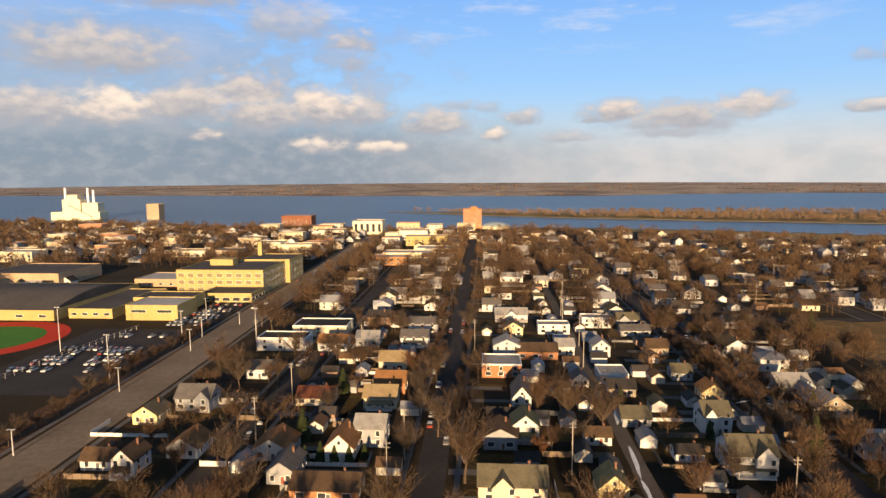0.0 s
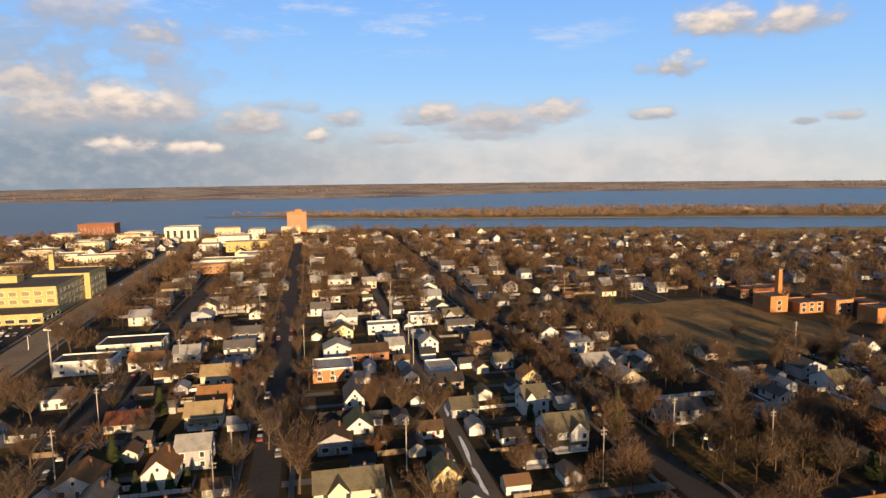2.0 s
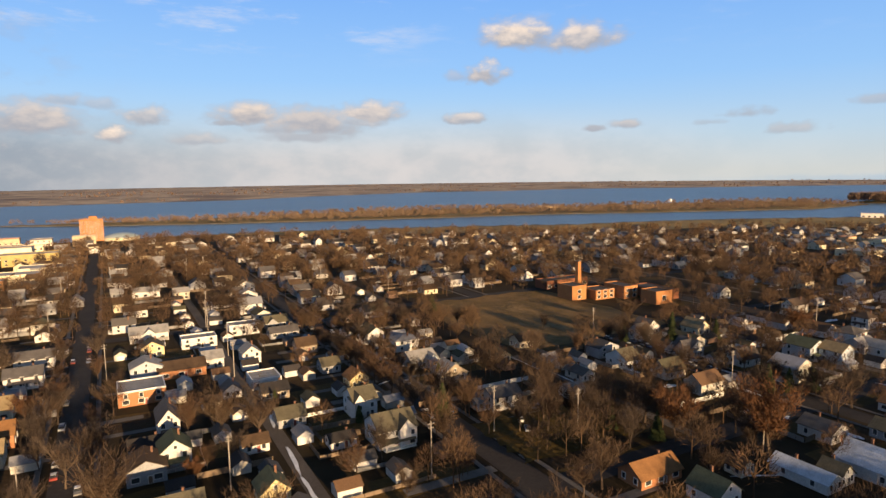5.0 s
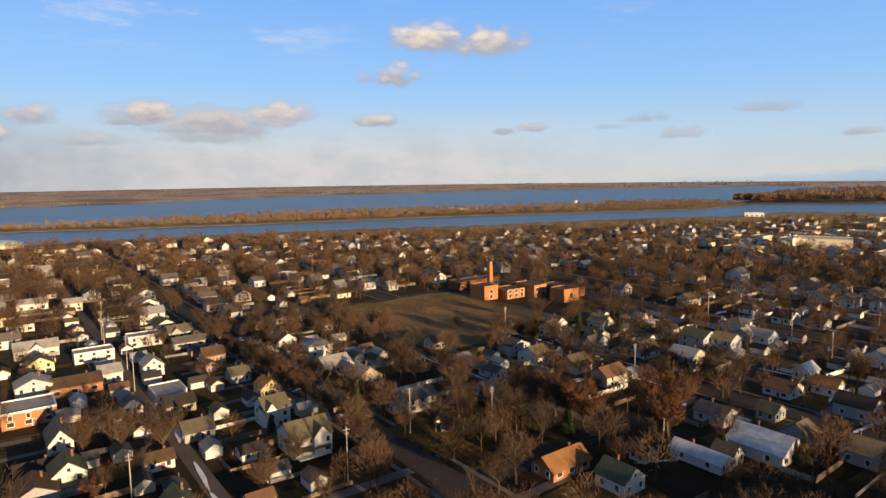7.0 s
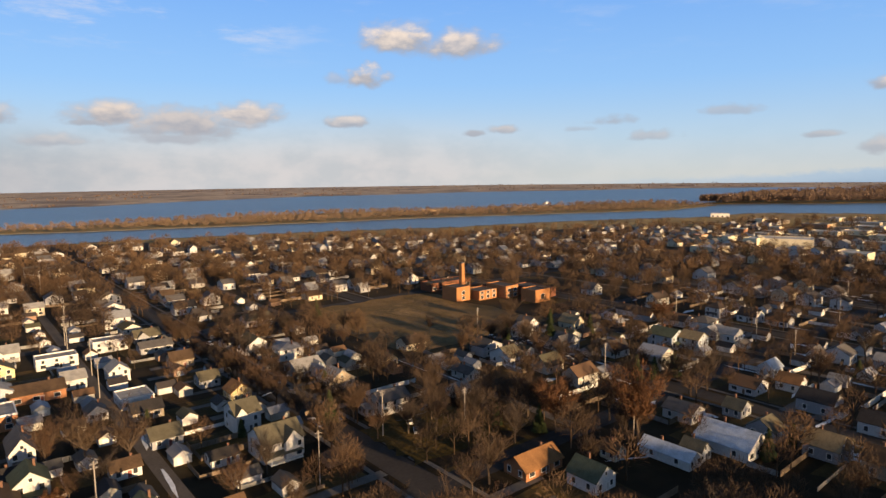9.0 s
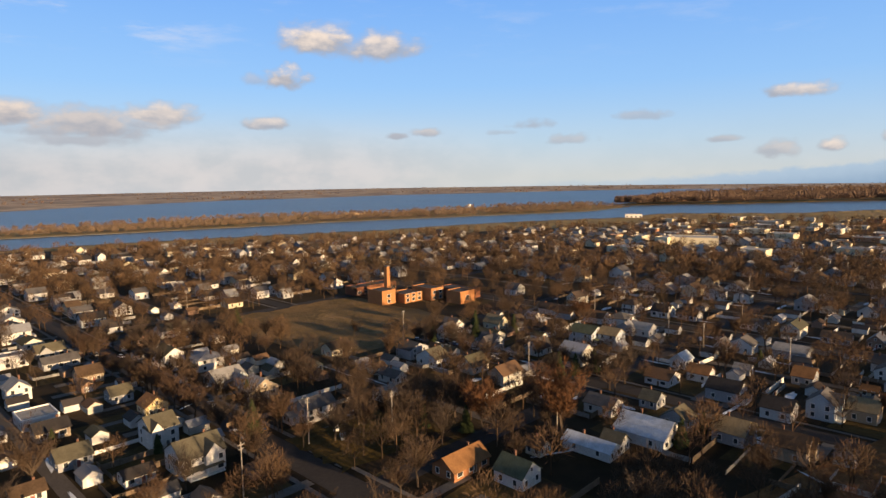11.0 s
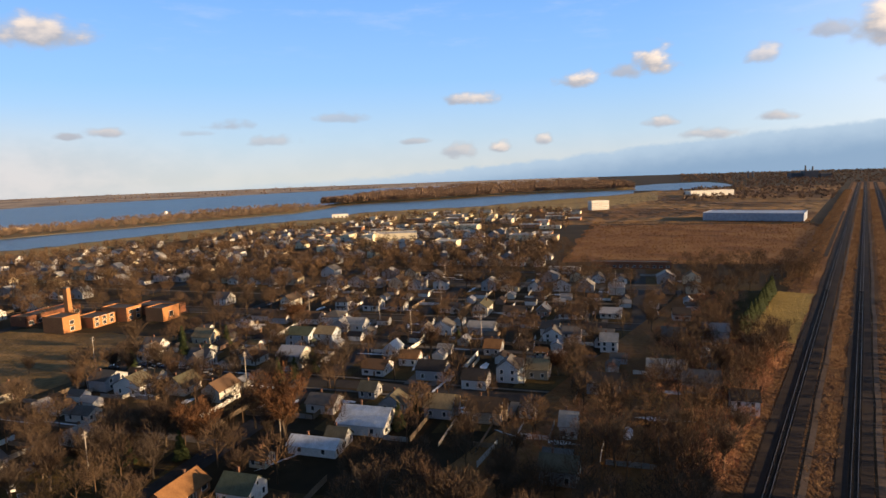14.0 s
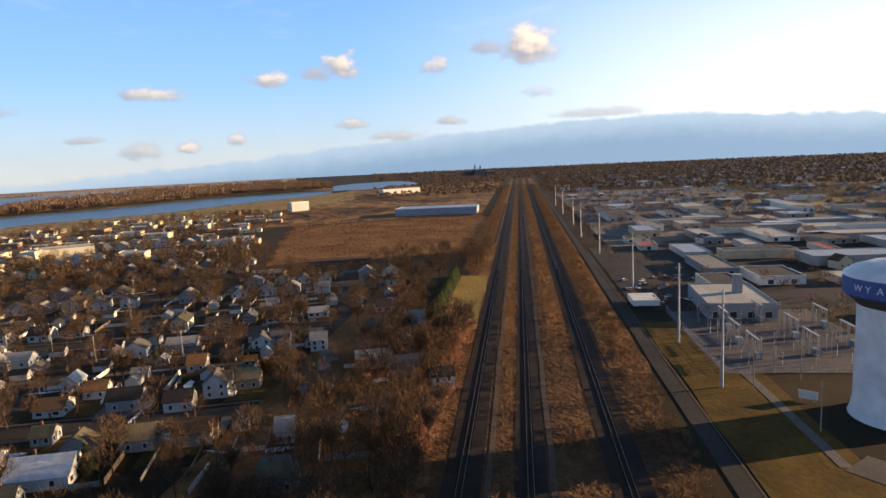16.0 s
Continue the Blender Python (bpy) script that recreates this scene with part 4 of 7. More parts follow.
house(265.8, 124.3, 9.0, 9.0, 5.4, 2.6, "y", "blue", "tan")
house(292.0, 120.5, 9.0, 11.0, 3.6, 2.4, "y", "white", "pale")
house(165.8, 167.7, 6.0, 10.0, 3, 1.8, "y", "white", "grey")
house(223.7, -34.1, 10.0, 12.0, 4.2, 3.0, "y", "grey", "grey")
house(237.6, -24.4, 9.0, 14.0, 4, 2.4, "y", "grey", "pale")
house(155.0, 10.4, 8.0, 7.0, 4.2, 2.4, "y", "grey", "grey", porch=1)


def free(x, y, r):
    return all((x - p) ** 2 + (y - q) ** 2 > (r + s) ** 2 for p, q, s in TAKEN.near(x, y))


def rail_side(x, y):
    """Distance north of the first track; negative beyond it."""
    return ((x - 193.0) * 0.343 + (y + 53.0) * 0.939)


def open_ground(x, y):
    """True where no house may stand."""
    a, b = to_town(x, y)
    if rail_side(x, y) < 26:
        return True
    if 138 < a < 340 and 205 < b < 356 and not (a > 262 and b < 222):
        return True
    if a > 505 and b < 72:
        return True
    if 292 < a < 450 and b < -36:
        return True
    if a < -104:
        return True
    if -107 < a < -62 and 215 < b < 330:
        return True
    return False


def streets_clear(x, y, r):
    a, b = to_town(x, y)
    for s, w, b0, b1 in AVENUES + LANES:
        if abs(a - s) < w / 2 + r and b0 - 4 < b < b1 + 4:
            return False
    for s, w, a0, a1 in CROSS:
        if abs(b - s) < w / 2 + r and a0 - 4 < a < a1 + 4:
            return False
    return abs(x - road_x(y)) > 11 + r


def fill_houses():
    rng = random.Random(11)
    kinds = []
    specs = [(8.0, 11.0, 4.8, 3.2, "y", None, 1), (9.5, 9.0, 3.4, 2.8, "x", None, 0), (8.5, 12.0, 5.2, 2.8, "y", None, 1), (11.0, 9.0, 3.2, 2.4, "x", 0.25, 0), (10.5, 9.5, 5.2, 2.6, "x", None, 1), (7.5, 10.0, 3.4, 3.4, "y", None, 0), (12.0, 8.5, 3.0, 2.2, "x", None, 0), (9.0, 10.0, 5.4, 2.4, "hip", None, 1)]
    spots, far = [], []
    for s, w, b0, b1 in AVENUES:
        for side in (-1, 1):
            b = b0 + 10
            while b < b1 - 6:
                a = s + side * (17.5 + rng.uniform(-3.0, 5.0))
                x, y = town(a, b)
                b += rng.uniform(13.5, 20.5)
                if rng.random() < 0.14 or inland(x, y) < 130 or open_ground(x, y) or a < 104 and b < 322 or math.hypot(x, y) < 185 or not streets_clear(x, y, 5.5) or not free(x, y, 6.5):
                    continue
                dist = math.hypot(x, y)
                (spots if dist < 400 else far).append((x, y, -90 * side))
                TAKEN.append((x, y, 6.0))
    # one of each kind is built, the others are copies
    for i, (x, y, turn) in enumerate(spots):
        k = rng.randrange(len(specs))
        if i < len(specs):
            k = i
            w, d, h, rh, ridge, gb, po = specs[k]
            o = house(x, y, w, d, h, rh, ridge, gable=gb, porch=po, turn=turn)
            TAKEN.pop()
            kinds.append(o)
        else:
            size = Matrix.Diagonal((rng.uniform(0.82, 1.15), rng.uniform(0.85, 1.2), rng.uniform(0.85, 1.12), 1))
            m = pose(x, y, 0, 0, 0, math.degrees(TH) + turn + rng.uniform(-3, 3)) @ size
            copy_thing(kinds[k], m).matrix_basis = m
    # small garages on the back lanes
    proto = None
    count = 0
    for s, w, b0, b1 in LANES:
        for side in (-1, 1):
            b = b0 + 6
            while b < b1:
                x, y = town(s + side * rng.uniform(5.5, 8.5), b)
                b += rng.uniform(13, 24)
                if math.hypot(x, y) > 420 or math.hypot(x, y) < 235 and x > 95 or open_ground(x, y) or not free(x, y, 4.0) or not streets_clear(x, y, 2.5):
                    continue
                m = pose(x, y, 0, 0, 0, math.degrees(TH) + (90 if rng.random() < 0.5 else 0))
                TAKEN.append((x, y, 3.6))
                if proto is None:
                    proto = thing("garage", m, "small painted single-car garage on the back lane", "garage", "garages on the lanes")
                    g, r, d = Geo(), Geo(), Geo()
                    gable_body(g, -2.4, -3.2, 2.4, 3.2, 2.5, 1.5, "y")
                    gable_roof(r, -2.4, -3.2, 2.4, 3.2, 2.5, 1.5, "y", 0.3)
                    d.box(-1.5, -3.26, 0, 1.5, -3.19, 2.1)
                    part("wall", g, MAT["wall_any"], proto)
                    part("roof", r, MAT["roof_any"], proto)
                    part("garage_door", d, MAT["frame"], proto)
                else:
                    copy_thing(proto, m)
                count += 1
    # sheds and garages in the yards
    for _ in range(900):
        if count > 190:
            break
        x, y = town(rng.uniform(-98, 330), rng.uniform(10, 330))
        if not 150 < math.hypot(x, y) < 360 or math.hypot(x, y) < 240 and x > 95 or open_ground(x, y) or not free(x, y, 4.2) or not streets_clear(x, y, 4.0):
            continue
        TAKEN.append((x, y, 3.6))
        copy_thing(proto, pose(x, y, 0, 0, 0, math.degrees(TH) + rng.choice((0, 90, 180, 270))))
        count += 1
    return far


FAR_SPOTS = fill_houses()


def far_town():
    """Houses too far off to be told apart in detail, joined."""
    rng = random.Random(5)
    spots = list(FAR_SPOTS)
    for _ in range(2600):
        x, y = rng.uniform(-900, 1000), rng.uniform(330, 1250)
        a, b = to_town(x, y)
        if math.hypot(x, y) < 430 or inland(x, y) < 70 + 0.2 * max(0.0, x - 200.0):
            continue
        if -132 < a < -105 or open_ground(x, y) and a > -104:
            continue
        if a < -104 and (a > -290 and b < 560):
            continue
        if free(x, y, 10.0):
            spots.append((x, y, rng.choice((0, 90))))
            TAKEN.append((x, y, 7.0))
    for _ in range(900):
        x, y = rng.uniform(250, 3000), rng.uniform(-2400, -250)
        if rail_side(x, y) > -120 or math.hypot(x, y) < 420:
            continue
        if free(x, y, 12.0):
            spots.append((x, y, rng.choice((0, 90))))
            TAKEN.append((x, y, 8.0))
    for k in range(4):
        wall, roof = [("white", "grey"), ("cream", "brown"), ("grey", "pale"), ("white", "dark")][k]
        g, w = Geo(), None
        for i, (x, y, turn) in enumerate(spots):
            if i % 4 != k:
                continue
            w, d, h, rh = rng.uniform(7, 12), rng.uniform(8, 12), rng.choice((3.2, 4.6, 5.2)), rng.uniform(2.2, 3.4)
            sub = Geo()
            ridge = "y" if (turn % 180 == 0) else "x"
            gable_body(sub, -w / 2, -d / 2, w / 2, d / 2, h, rh, ridge, 0)
            gable_roof(sub, -w / 2, -d / 2, w / 2, d / 2, h, rh, ridge, 0.45, 1)
            for wx in (-w * 0.25, w * 0.25):
                sub.box(wx - 0.5, -d / 2 - 0.04, 1.0, wx + 0.5, -d / 2 + 0.05, 2.5, 2)
                sub.box(-w / 2 - 0.04, wx - 0.5, 1.0, -w / 2 + 0.05, wx + 0.5, 2.5, 2)
            n = len(g.v)
            g.v += [(x + p * VX - q * VY, y + p * VY + q * VX, z) for p, q, z in sub.v]
            g.f += [tuple(n + j for j in f) for f in sub.f]
            g.m += sub.m
        setting("far_houses", g, MAT["wall_" + wall], MAT["roof_" + roof], MAT["glass"], label=f"many distant {wall} houses with {roof} roofs", kind="stuff", category="houses")


far_town()

# ---- larger buildings ----
def block(name, x, y, w, d, h, wall, roof, label, category, turn=0.0, cols=0, rows=0, win=(2.0, 1.6), faces=("front", "left"), z_first=1.9, step=3.4, pent=None, grid=True, pane="glass"):
    """A flat-roofed building: walls, roof with parapet, rows of windows, rooftop box."""
    ob = thing(name, pose(x, y, 0, 0, 0, (math.degrees(TH) if grid else 0) + turn), label, category)
    g, r = Geo(), Geo()
    g.box(-w / 2, -d / 2, -0.3, w / 2, d / 2, h)
    part("wall", g, wall, ob)
    gable_roof(r, -w / 2, -d / 2, w / 2, d / 2, h, 0, "flat")
    part("roof", r, [roof, wall], ob)
    if cols and rows:
        wm = window_mesh(win[0], win[1], 0.12, pane)
        for face in faces:
            run = w if face in ("front", "back") else d
            n = max(1, round(cols * run / w))
            for j in range(rows):
                for i in range(n):
                    k = -run / 2 + run * (i + 0.5) / n
                    z = z_first + j * step
                    m = {"front": pose(k, -d / 2 - 0.01, z), "back": pose(k, d / 2 + 0.01, z, 0, 0, 180), "left": pose(-w / 2 - 0.01, k, z, 0, 0, -90), "right": pose(w / 2 + 0.01, k, z, 0, 0, 90)}[face]
                    part("window", wm, None, ob, at=m)
    if pent:
        p = Geo()
        px, py, pw, pd, ph = pent
        p.box(px - pw / 2, py - pd / 2, h, px + pw / 2, py + pd / 2, h + ph)
        p.box(px - pw / 2 - 0.15, py - pd / 2 - 0.15, h + ph, px + pw / 2 + 0.15, py + pd / 2 + 0.15, h + ph + 0.2)
        part("rooftop_box", p, wall, ob)
    TAKEN.append((x, y, max(w, d) * 0.6))
    return ob


YB = material("yellow_school_brick", [(0.37, 0.29, 0.125), (0.46, 0.365, 0.165)], 0.85, 0.1, 1.5)
OB = material("orange_brick", [(0.34, 0.15, 0.062), (0.42, 0.195, 0.085)], 0.85, 0.1, 1.5)
DR = material("dark_tar_roof", [(0.06, 0.055, 0.055), (0.10, 0.09, 0.085)], 0.9, 0.04, 0.8)
PR = material("pale_gravel_roof", [(0.34, 0.33, 0.32), (0.46, 0.45, 0.44)], 0.9, 0.05, 0.8)
BR = material("blue_grey_metal_roof", [(0.24, 0.28, 0.36), (0.32, 0.36, 0.44)], 0.5, 0.02, 0.3)
RR = material("red_metal_roof", [(0.26, 0.06, 0.045), (0.34, 0.09, 0.06)], 0.7, 0.05, 0.8)
WR = material("white_membrane_roof", [(0.55, 0.56, 0.60), (0.68, 0.69, 0.72)], 0.8, 0.05, 0.8)
CW = material("cream_stone", [(0.66, 0.58, 0.40), (0.76, 0.68, 0.50)], 0.8, 0.1, 1.5)
RB = material("red_brick", [(0.17, 0.07, 0.042), (0.24, 0.10, 0.058)], 0.85, 0.1, 1.5)
GB = material("tan_brick", [(0.36, 0.26, 0.17), (0.44, 0.33, 0.22)], 0.85, 0.1, 1.5)
WS = material("pale_industrial_cladding", [(0.62, 0.60, 0.55), (0.74, 0.71, 0.65)], 0.7, 0.05, 1.0)


def school_complex():
    # old yellow-brick high school along the avenue
    block("school_building", -145, 425, 58, 44, 15.8, YB, DR, "three-storey yellow-brick high school with dark flat roof", "school", cols=9, rows=3, win=(4.0, 2.6), z_first=3.4, step=4.6, faces=("front", "right"), pent=(-8, 5, 16, 9, 4.0), pane="sun_pane")
    block("school_building", -128, 464, 36, 33, 16.5, YB, DR, "yellow-brick school wing along the avenue", "school", cols=4, rows=3, win=(3.0, 2.4), z_first=3.2, step=4.6, faces=("front", "right"), pane="sun_pane")
    block("school_hall", -133, 389.5, 32, 24, 5.2, YB, DR, "low yellow-brick school entrance wing", "school", cols=5, rows=1, win=(4.4, 2.0), faces=("front", "right"))
    block("gymnasium", -157, 342, 29, 23, 8.0, YB, PR, "low yellow-brick gymnasium with pale flat roof", "gymnasium", cols=2, rows=1, win=(8.0, 1.4), z_first=5.0)
    block("gymnasium", -163, 366, 34, 20, 7.0, YB, DR, "yellow-brick school block with dark flat roof", "school")
    block("field_house", -254, 376, 92, 84, 5.2, YB, DR, "wide low yellow-brick field house with dark roof", "gymnasium", cols=7, rows=1, win=(4.0, 1.4), z_first=2.4)
    block("field_house", -192, 366, 25, 60, 5.0, YB, DR, "low yellow-brick school wing with dark roof", "gymnasium", cols=4, rows=1, win=(3.0, 1.4), z_first=2.4)
    block("field_house", -198, 448, 38, 30, 5.0, GB, PR, "low school wing with pale flat roof", "school", cols=5, rows=1)
    block("auditorium", -300, 462, 60, 50, 9.0, GB, DR, "large tan brick hall with dark flat roof", "school")
    hall = thing("barrel_roof", pose(-254, 376, 5.4, 0, 0, math.degrees(TH)), "dark curved metal roof over the field house", "roof")
    g = Geo()
    n = 14
    for k in range(n):
        w0, w1 = k / n, (k + 1) / n
        z0, z1 = 5.4 * math.sin(math.pi * w0), 5.4 * math.sin(math.pi * w1)
        y0, y1 = -40 + 80 * w0, -40 + 80 * w1
        g.face([(-44, y0, z0), (44, y0, z0), (44, y1, z1), (-44, y1, z1)])
        g.face([(-44, y0, 0), (-44, y0, z0), (-44, y1, z1), (-44, y1, 0)])
        g.face([(44, y0, z0), (44, y0, 0), (44, y1, 0), (44, y1, z1)])
    part("shell", g, DR, hall)
    c = thing("school_chimney", pose(-140, 474, 0), "tall square yellow-brick school chimney", "chimney")
    g = Geo()
    g.solid([(-1.8, -1.8, 0), (1.8, -1.8, 0), (1.8, 1.8, 0), (-1.8, 1.8, 0), (-1.4, -1.4, 27), (1.4, -1.4, 27), (1.4, 1.4, 27), (-1.4, 1.4, 27)], [(4, 5, 6, 7), (0, 1, 5, 4), (1, 2, 6, 5), (2, 3, 7, 6), (3, 0, 4, 7)])
    part("shaft", g, YB, c)
    g = Geo()
    g.box(-1.6, -1.6, 27, 1.6, 1.6, 27.7)
    part("cap", g, MAT["concrete"], c)


school_complex()


def running_track():
    g, t = Geo(), Geo()
    cx, cy = -233.0, 292.0

    def oval(r, s, n=40):
        pts = []
        for k in range(n):
            w = 6.283185 * k / n
            pts.append((cx + r * math.cos(w) + (s if math.cos(w) > 0 else -s), cy + r * math.sin(w)))
        return pts
    out, inn = oval(36.5, 12.0), oval(26.0, 12.0)
    g.face([(x, y, 0.12) for x, y in out])
    t.face([(x, y, 0.18) for x, y in inn])
    # the oval runs away to the north beyond the straight
    setting("running_track", g, MAT["track"], label="red rubber running track of the school", category="running track")
    setting("sports_field", t, MAT["turf"], label="green turf inside the running track", category="sports field")
    f = thing("chain_fence", pose(0, 0, 0), "grey chain-link fence beside the running track", "fence")
    rail = Geo()
    for b in range(206, 300, 4):
        x, y = town(-187 + (b - 206) * 0.12, b)
        q = Geo()
        q.tube((x, y, 0), (x, y, 2.4), 0.07, 0.07, 5)
        part("post", q, MAT["metal"], f)
    x0, y0 = town(-187, 206)
    x1, y1 = town(-187 + 94 * 0.12, 300)
    rail.tube((x0, y0, 2.35), (x1, y1, 2.35), 0.05, 0.05, 5)
    rail.tube((x0, y0, 1.2), (x1, y1, 1.2), 0.04, 0.04, 5)
    part("rail", rail, MAT["metal"], f)


running_track()


def downtown():
    block("apartment_tower", 42, 893, 26, 22, 27, OB, PR, "tall orange-brick apartment tower by the river", "apartment building", cols=8, rows=8, win=(1.5, 1.5), z_first=3.0, step=3.0, faces=("front",), pent=(2, 0, 9, 7, 3.5))
    block("bank_building", -97, 818, 38, 26, 17, CW, PR, "cream stone bank with five tall dark windows", "bank", cols=5, rows=1, win=(3.6, 10.5), z_first=8.5)
    block("office_tower", -510, 1108, 22, 20, 27, GB, PR, "tan brick mid-rise office tower", "tower block", cols=6, rows=7, win=(1.8, 1.5), z_first=3.0, step=3.4, faces=("front",))
    block("warehouse", -221, 955, 46, 26, 15, RB, PR, "dark red brick commercial block", "commercial building", cols=8, rows=3, win=(2.0, 1.8), faces=("front",))
    block("shop", -46, 536, 30, 16, 7, OB, PR, "orange-brick shop with pale roof", "shop", cols=6, rows=2, win=(2.2, 1.6), faces=("front",))
    block("shop", -32, 566, 44, 22, 7, CW, PR, "long cream shop with pale flat roof", "shop", cols=6, rows=1)
    block("shop", -10, 600, 30, 24, 7, CW, PR, "cream shop with pale flat roof", "shop", cols=4, rows=1)
    block("shop", -18, 682, 44, 20, 10, YB, PR, "yellow-brick commercial block with pale roof", "shop", cols=6, rows=2)
    d = thing("arena", pose(74, 880, 0), "pale domed arena roof near the river", "arena")
    g = Geo()
    g.lathe([(20.0, 0), (20.0, 4.0)], 40)
    part("wall", g, CW, d)
    g = Geo()
    g.lathe([(20.6, 4.0), (17.5, 6.0), (12.0, 7.8), (6.0, 8.9), (0.02, 9.3)], 40)
    part("dome", g, material("pale_teal_dome", [(0.30, 0.37, 0.38), (0.37, 0.44, 0.45)], 0.5, 0.1, 1.0), d)
    TAKEN.append((74, 880, 22))
    rng = random.Random(21)
    walls = [MAT["masonry"], MAT["masonry"], CW]
    n = 0
    while n < 105:
        x, y = rng.uniform(-520, 40), rng.uniform(560, 880)
        a, b = to_town(x, y)
        if a > -60 and rng.random() < 0.75 or abs(x - road_x(y)) < 26 or -330 < a < -120 and b < 560 or not free(x, y, 15):
            n += 0.05
            continue
        n += 1
        w, d, h = rng.uniform(14, 34), rng.uniform(12, 24), rng.choice((5, 6, 7, 9, 11))
        block("commercial_building", x, y, w, d, h, rng.choice(walls), rng.choice([MAT["membrane"], PR, PR]), "flat-roofed masonry commercial building in the town centre", "commercial building", cols=int(w / 5), rows=1 if h < 7 else 2, faces=("front",))


downtown()


def power_plant():
    ob = thing("power_plant", pose(-648, 1112, 0), "pale concrete power plant with three white stacks", "power plant")
    g = Geo()
    g.box(-42, -14, 0, 44, 14, 14)
    part("turbine_hall", g, CW, ob)
    g = Geo()
    g.box(-22, -12, 14, 10, 12, 36)
    g.box(-14, -10, 36, 4, 10, 44)
    part("boiler_house", g, CW, ob)
    g = Geo()
    g.box(12, -12, 0, 40, 10, 30)
    part("boiler_house", g, CW, ob)
    for x, h in ((-26, 56), (14, 56), (24, 52)):
        s = Geo()
        s.tube((0, 0, 0), (0, 0, h), 2.6, 2.0, 16)
        part("stack", s, MAT["tower_white"], ob, at=pose(x, 6, 0))
    c = Geo()
    c.solid([(-10, -15, 24), (-10, -18, 24), (30, -18, 4), (30, -15, 4), (-10, -15, 27), (-10, -18, 27), (30, -18, 7), (30, -15, 7)], [(0, 1, 2, 3), (7, 6, 5, 4), (0, 4, 5, 1), (1, 5, 6, 2), (2, 6, 7, 3), (3, 7, 4, 0)])
    part("conveyor", c, MAT["grey_shed"], ob)
    TAKEN.append((-648, 1112, 50))


power_plant()


def brick_school():
    """Orange-brick school beside the park."""
    block("brick_school", 270, 281, 11, 14, 8.5, OB, DR, "tall orange-brick school stair block", "school", cols=1, rows=2, win=(2.4, 2.0), faces=("front",))
    block("brick_school", 285, 274, 15, 14, 5.4, OB, DR, "orange-brick school block with dark flat roof", "school", cols=3, rows=2, win=(2.4, 2.0), faces=("front",), step=3.0)
    block("brick_school", 299, 268, 11, 18, 7.5, OB, DR, "orange-brick school hall with dark flat roof", "school", cols=2, rows=2, win=(2.4, 2.0), faces=("front",))
    # tree shade over this wing is put in by the darker brick
    block("brick_school", 294, 316, 36, 12, 5.2, RB, DR, "long school wing, its shade given as dark brick", "school", cols=6, rows=1, win=(3.0, 2.0), faces=("front",))
    block("brick_school", 302, 243, 13, 12, 7.4, OB, DR, "small orange-brick school gymnasium block", "school", cols=1, rows=1, win=(3.0, 3.0), z_first=3.5, faces=("front",))
    # unlit part of the school: darker brick takes the place of shade
    block("brick_school", 316, 256, 14, 26, 5.5, RB, DR, "low school link block, its shade given as dark brick", "school")
    c = thing("school_chimney", pose(283, 289, 0), "tall orange-brick school chimney", "chimney")
    g = Geo()
    g.solid([(-1.6, -1.6, 0), (1.6, -1.6, 0), (1.6, 1.6, 0), (-1.6, 1.6, 0), (-1.2, -1.2, 21), (1.2, -1.2, 21), (1.2, 1.2, 21), (-1.2, 1.2, 21)], [(4, 5, 6, 7), (0, 1, 5, 4), (1, 2, 6, 5), (2, 3, 7, 6), (3, 0, 4, 7)])
    part("shaft", g, OB, c)
    g = Geo()
    g.box(-1.4, -1.4, 21, 1.4, 1.4, 21.6)
    part("cap", g, MAT["concrete"], c)


brick_school()


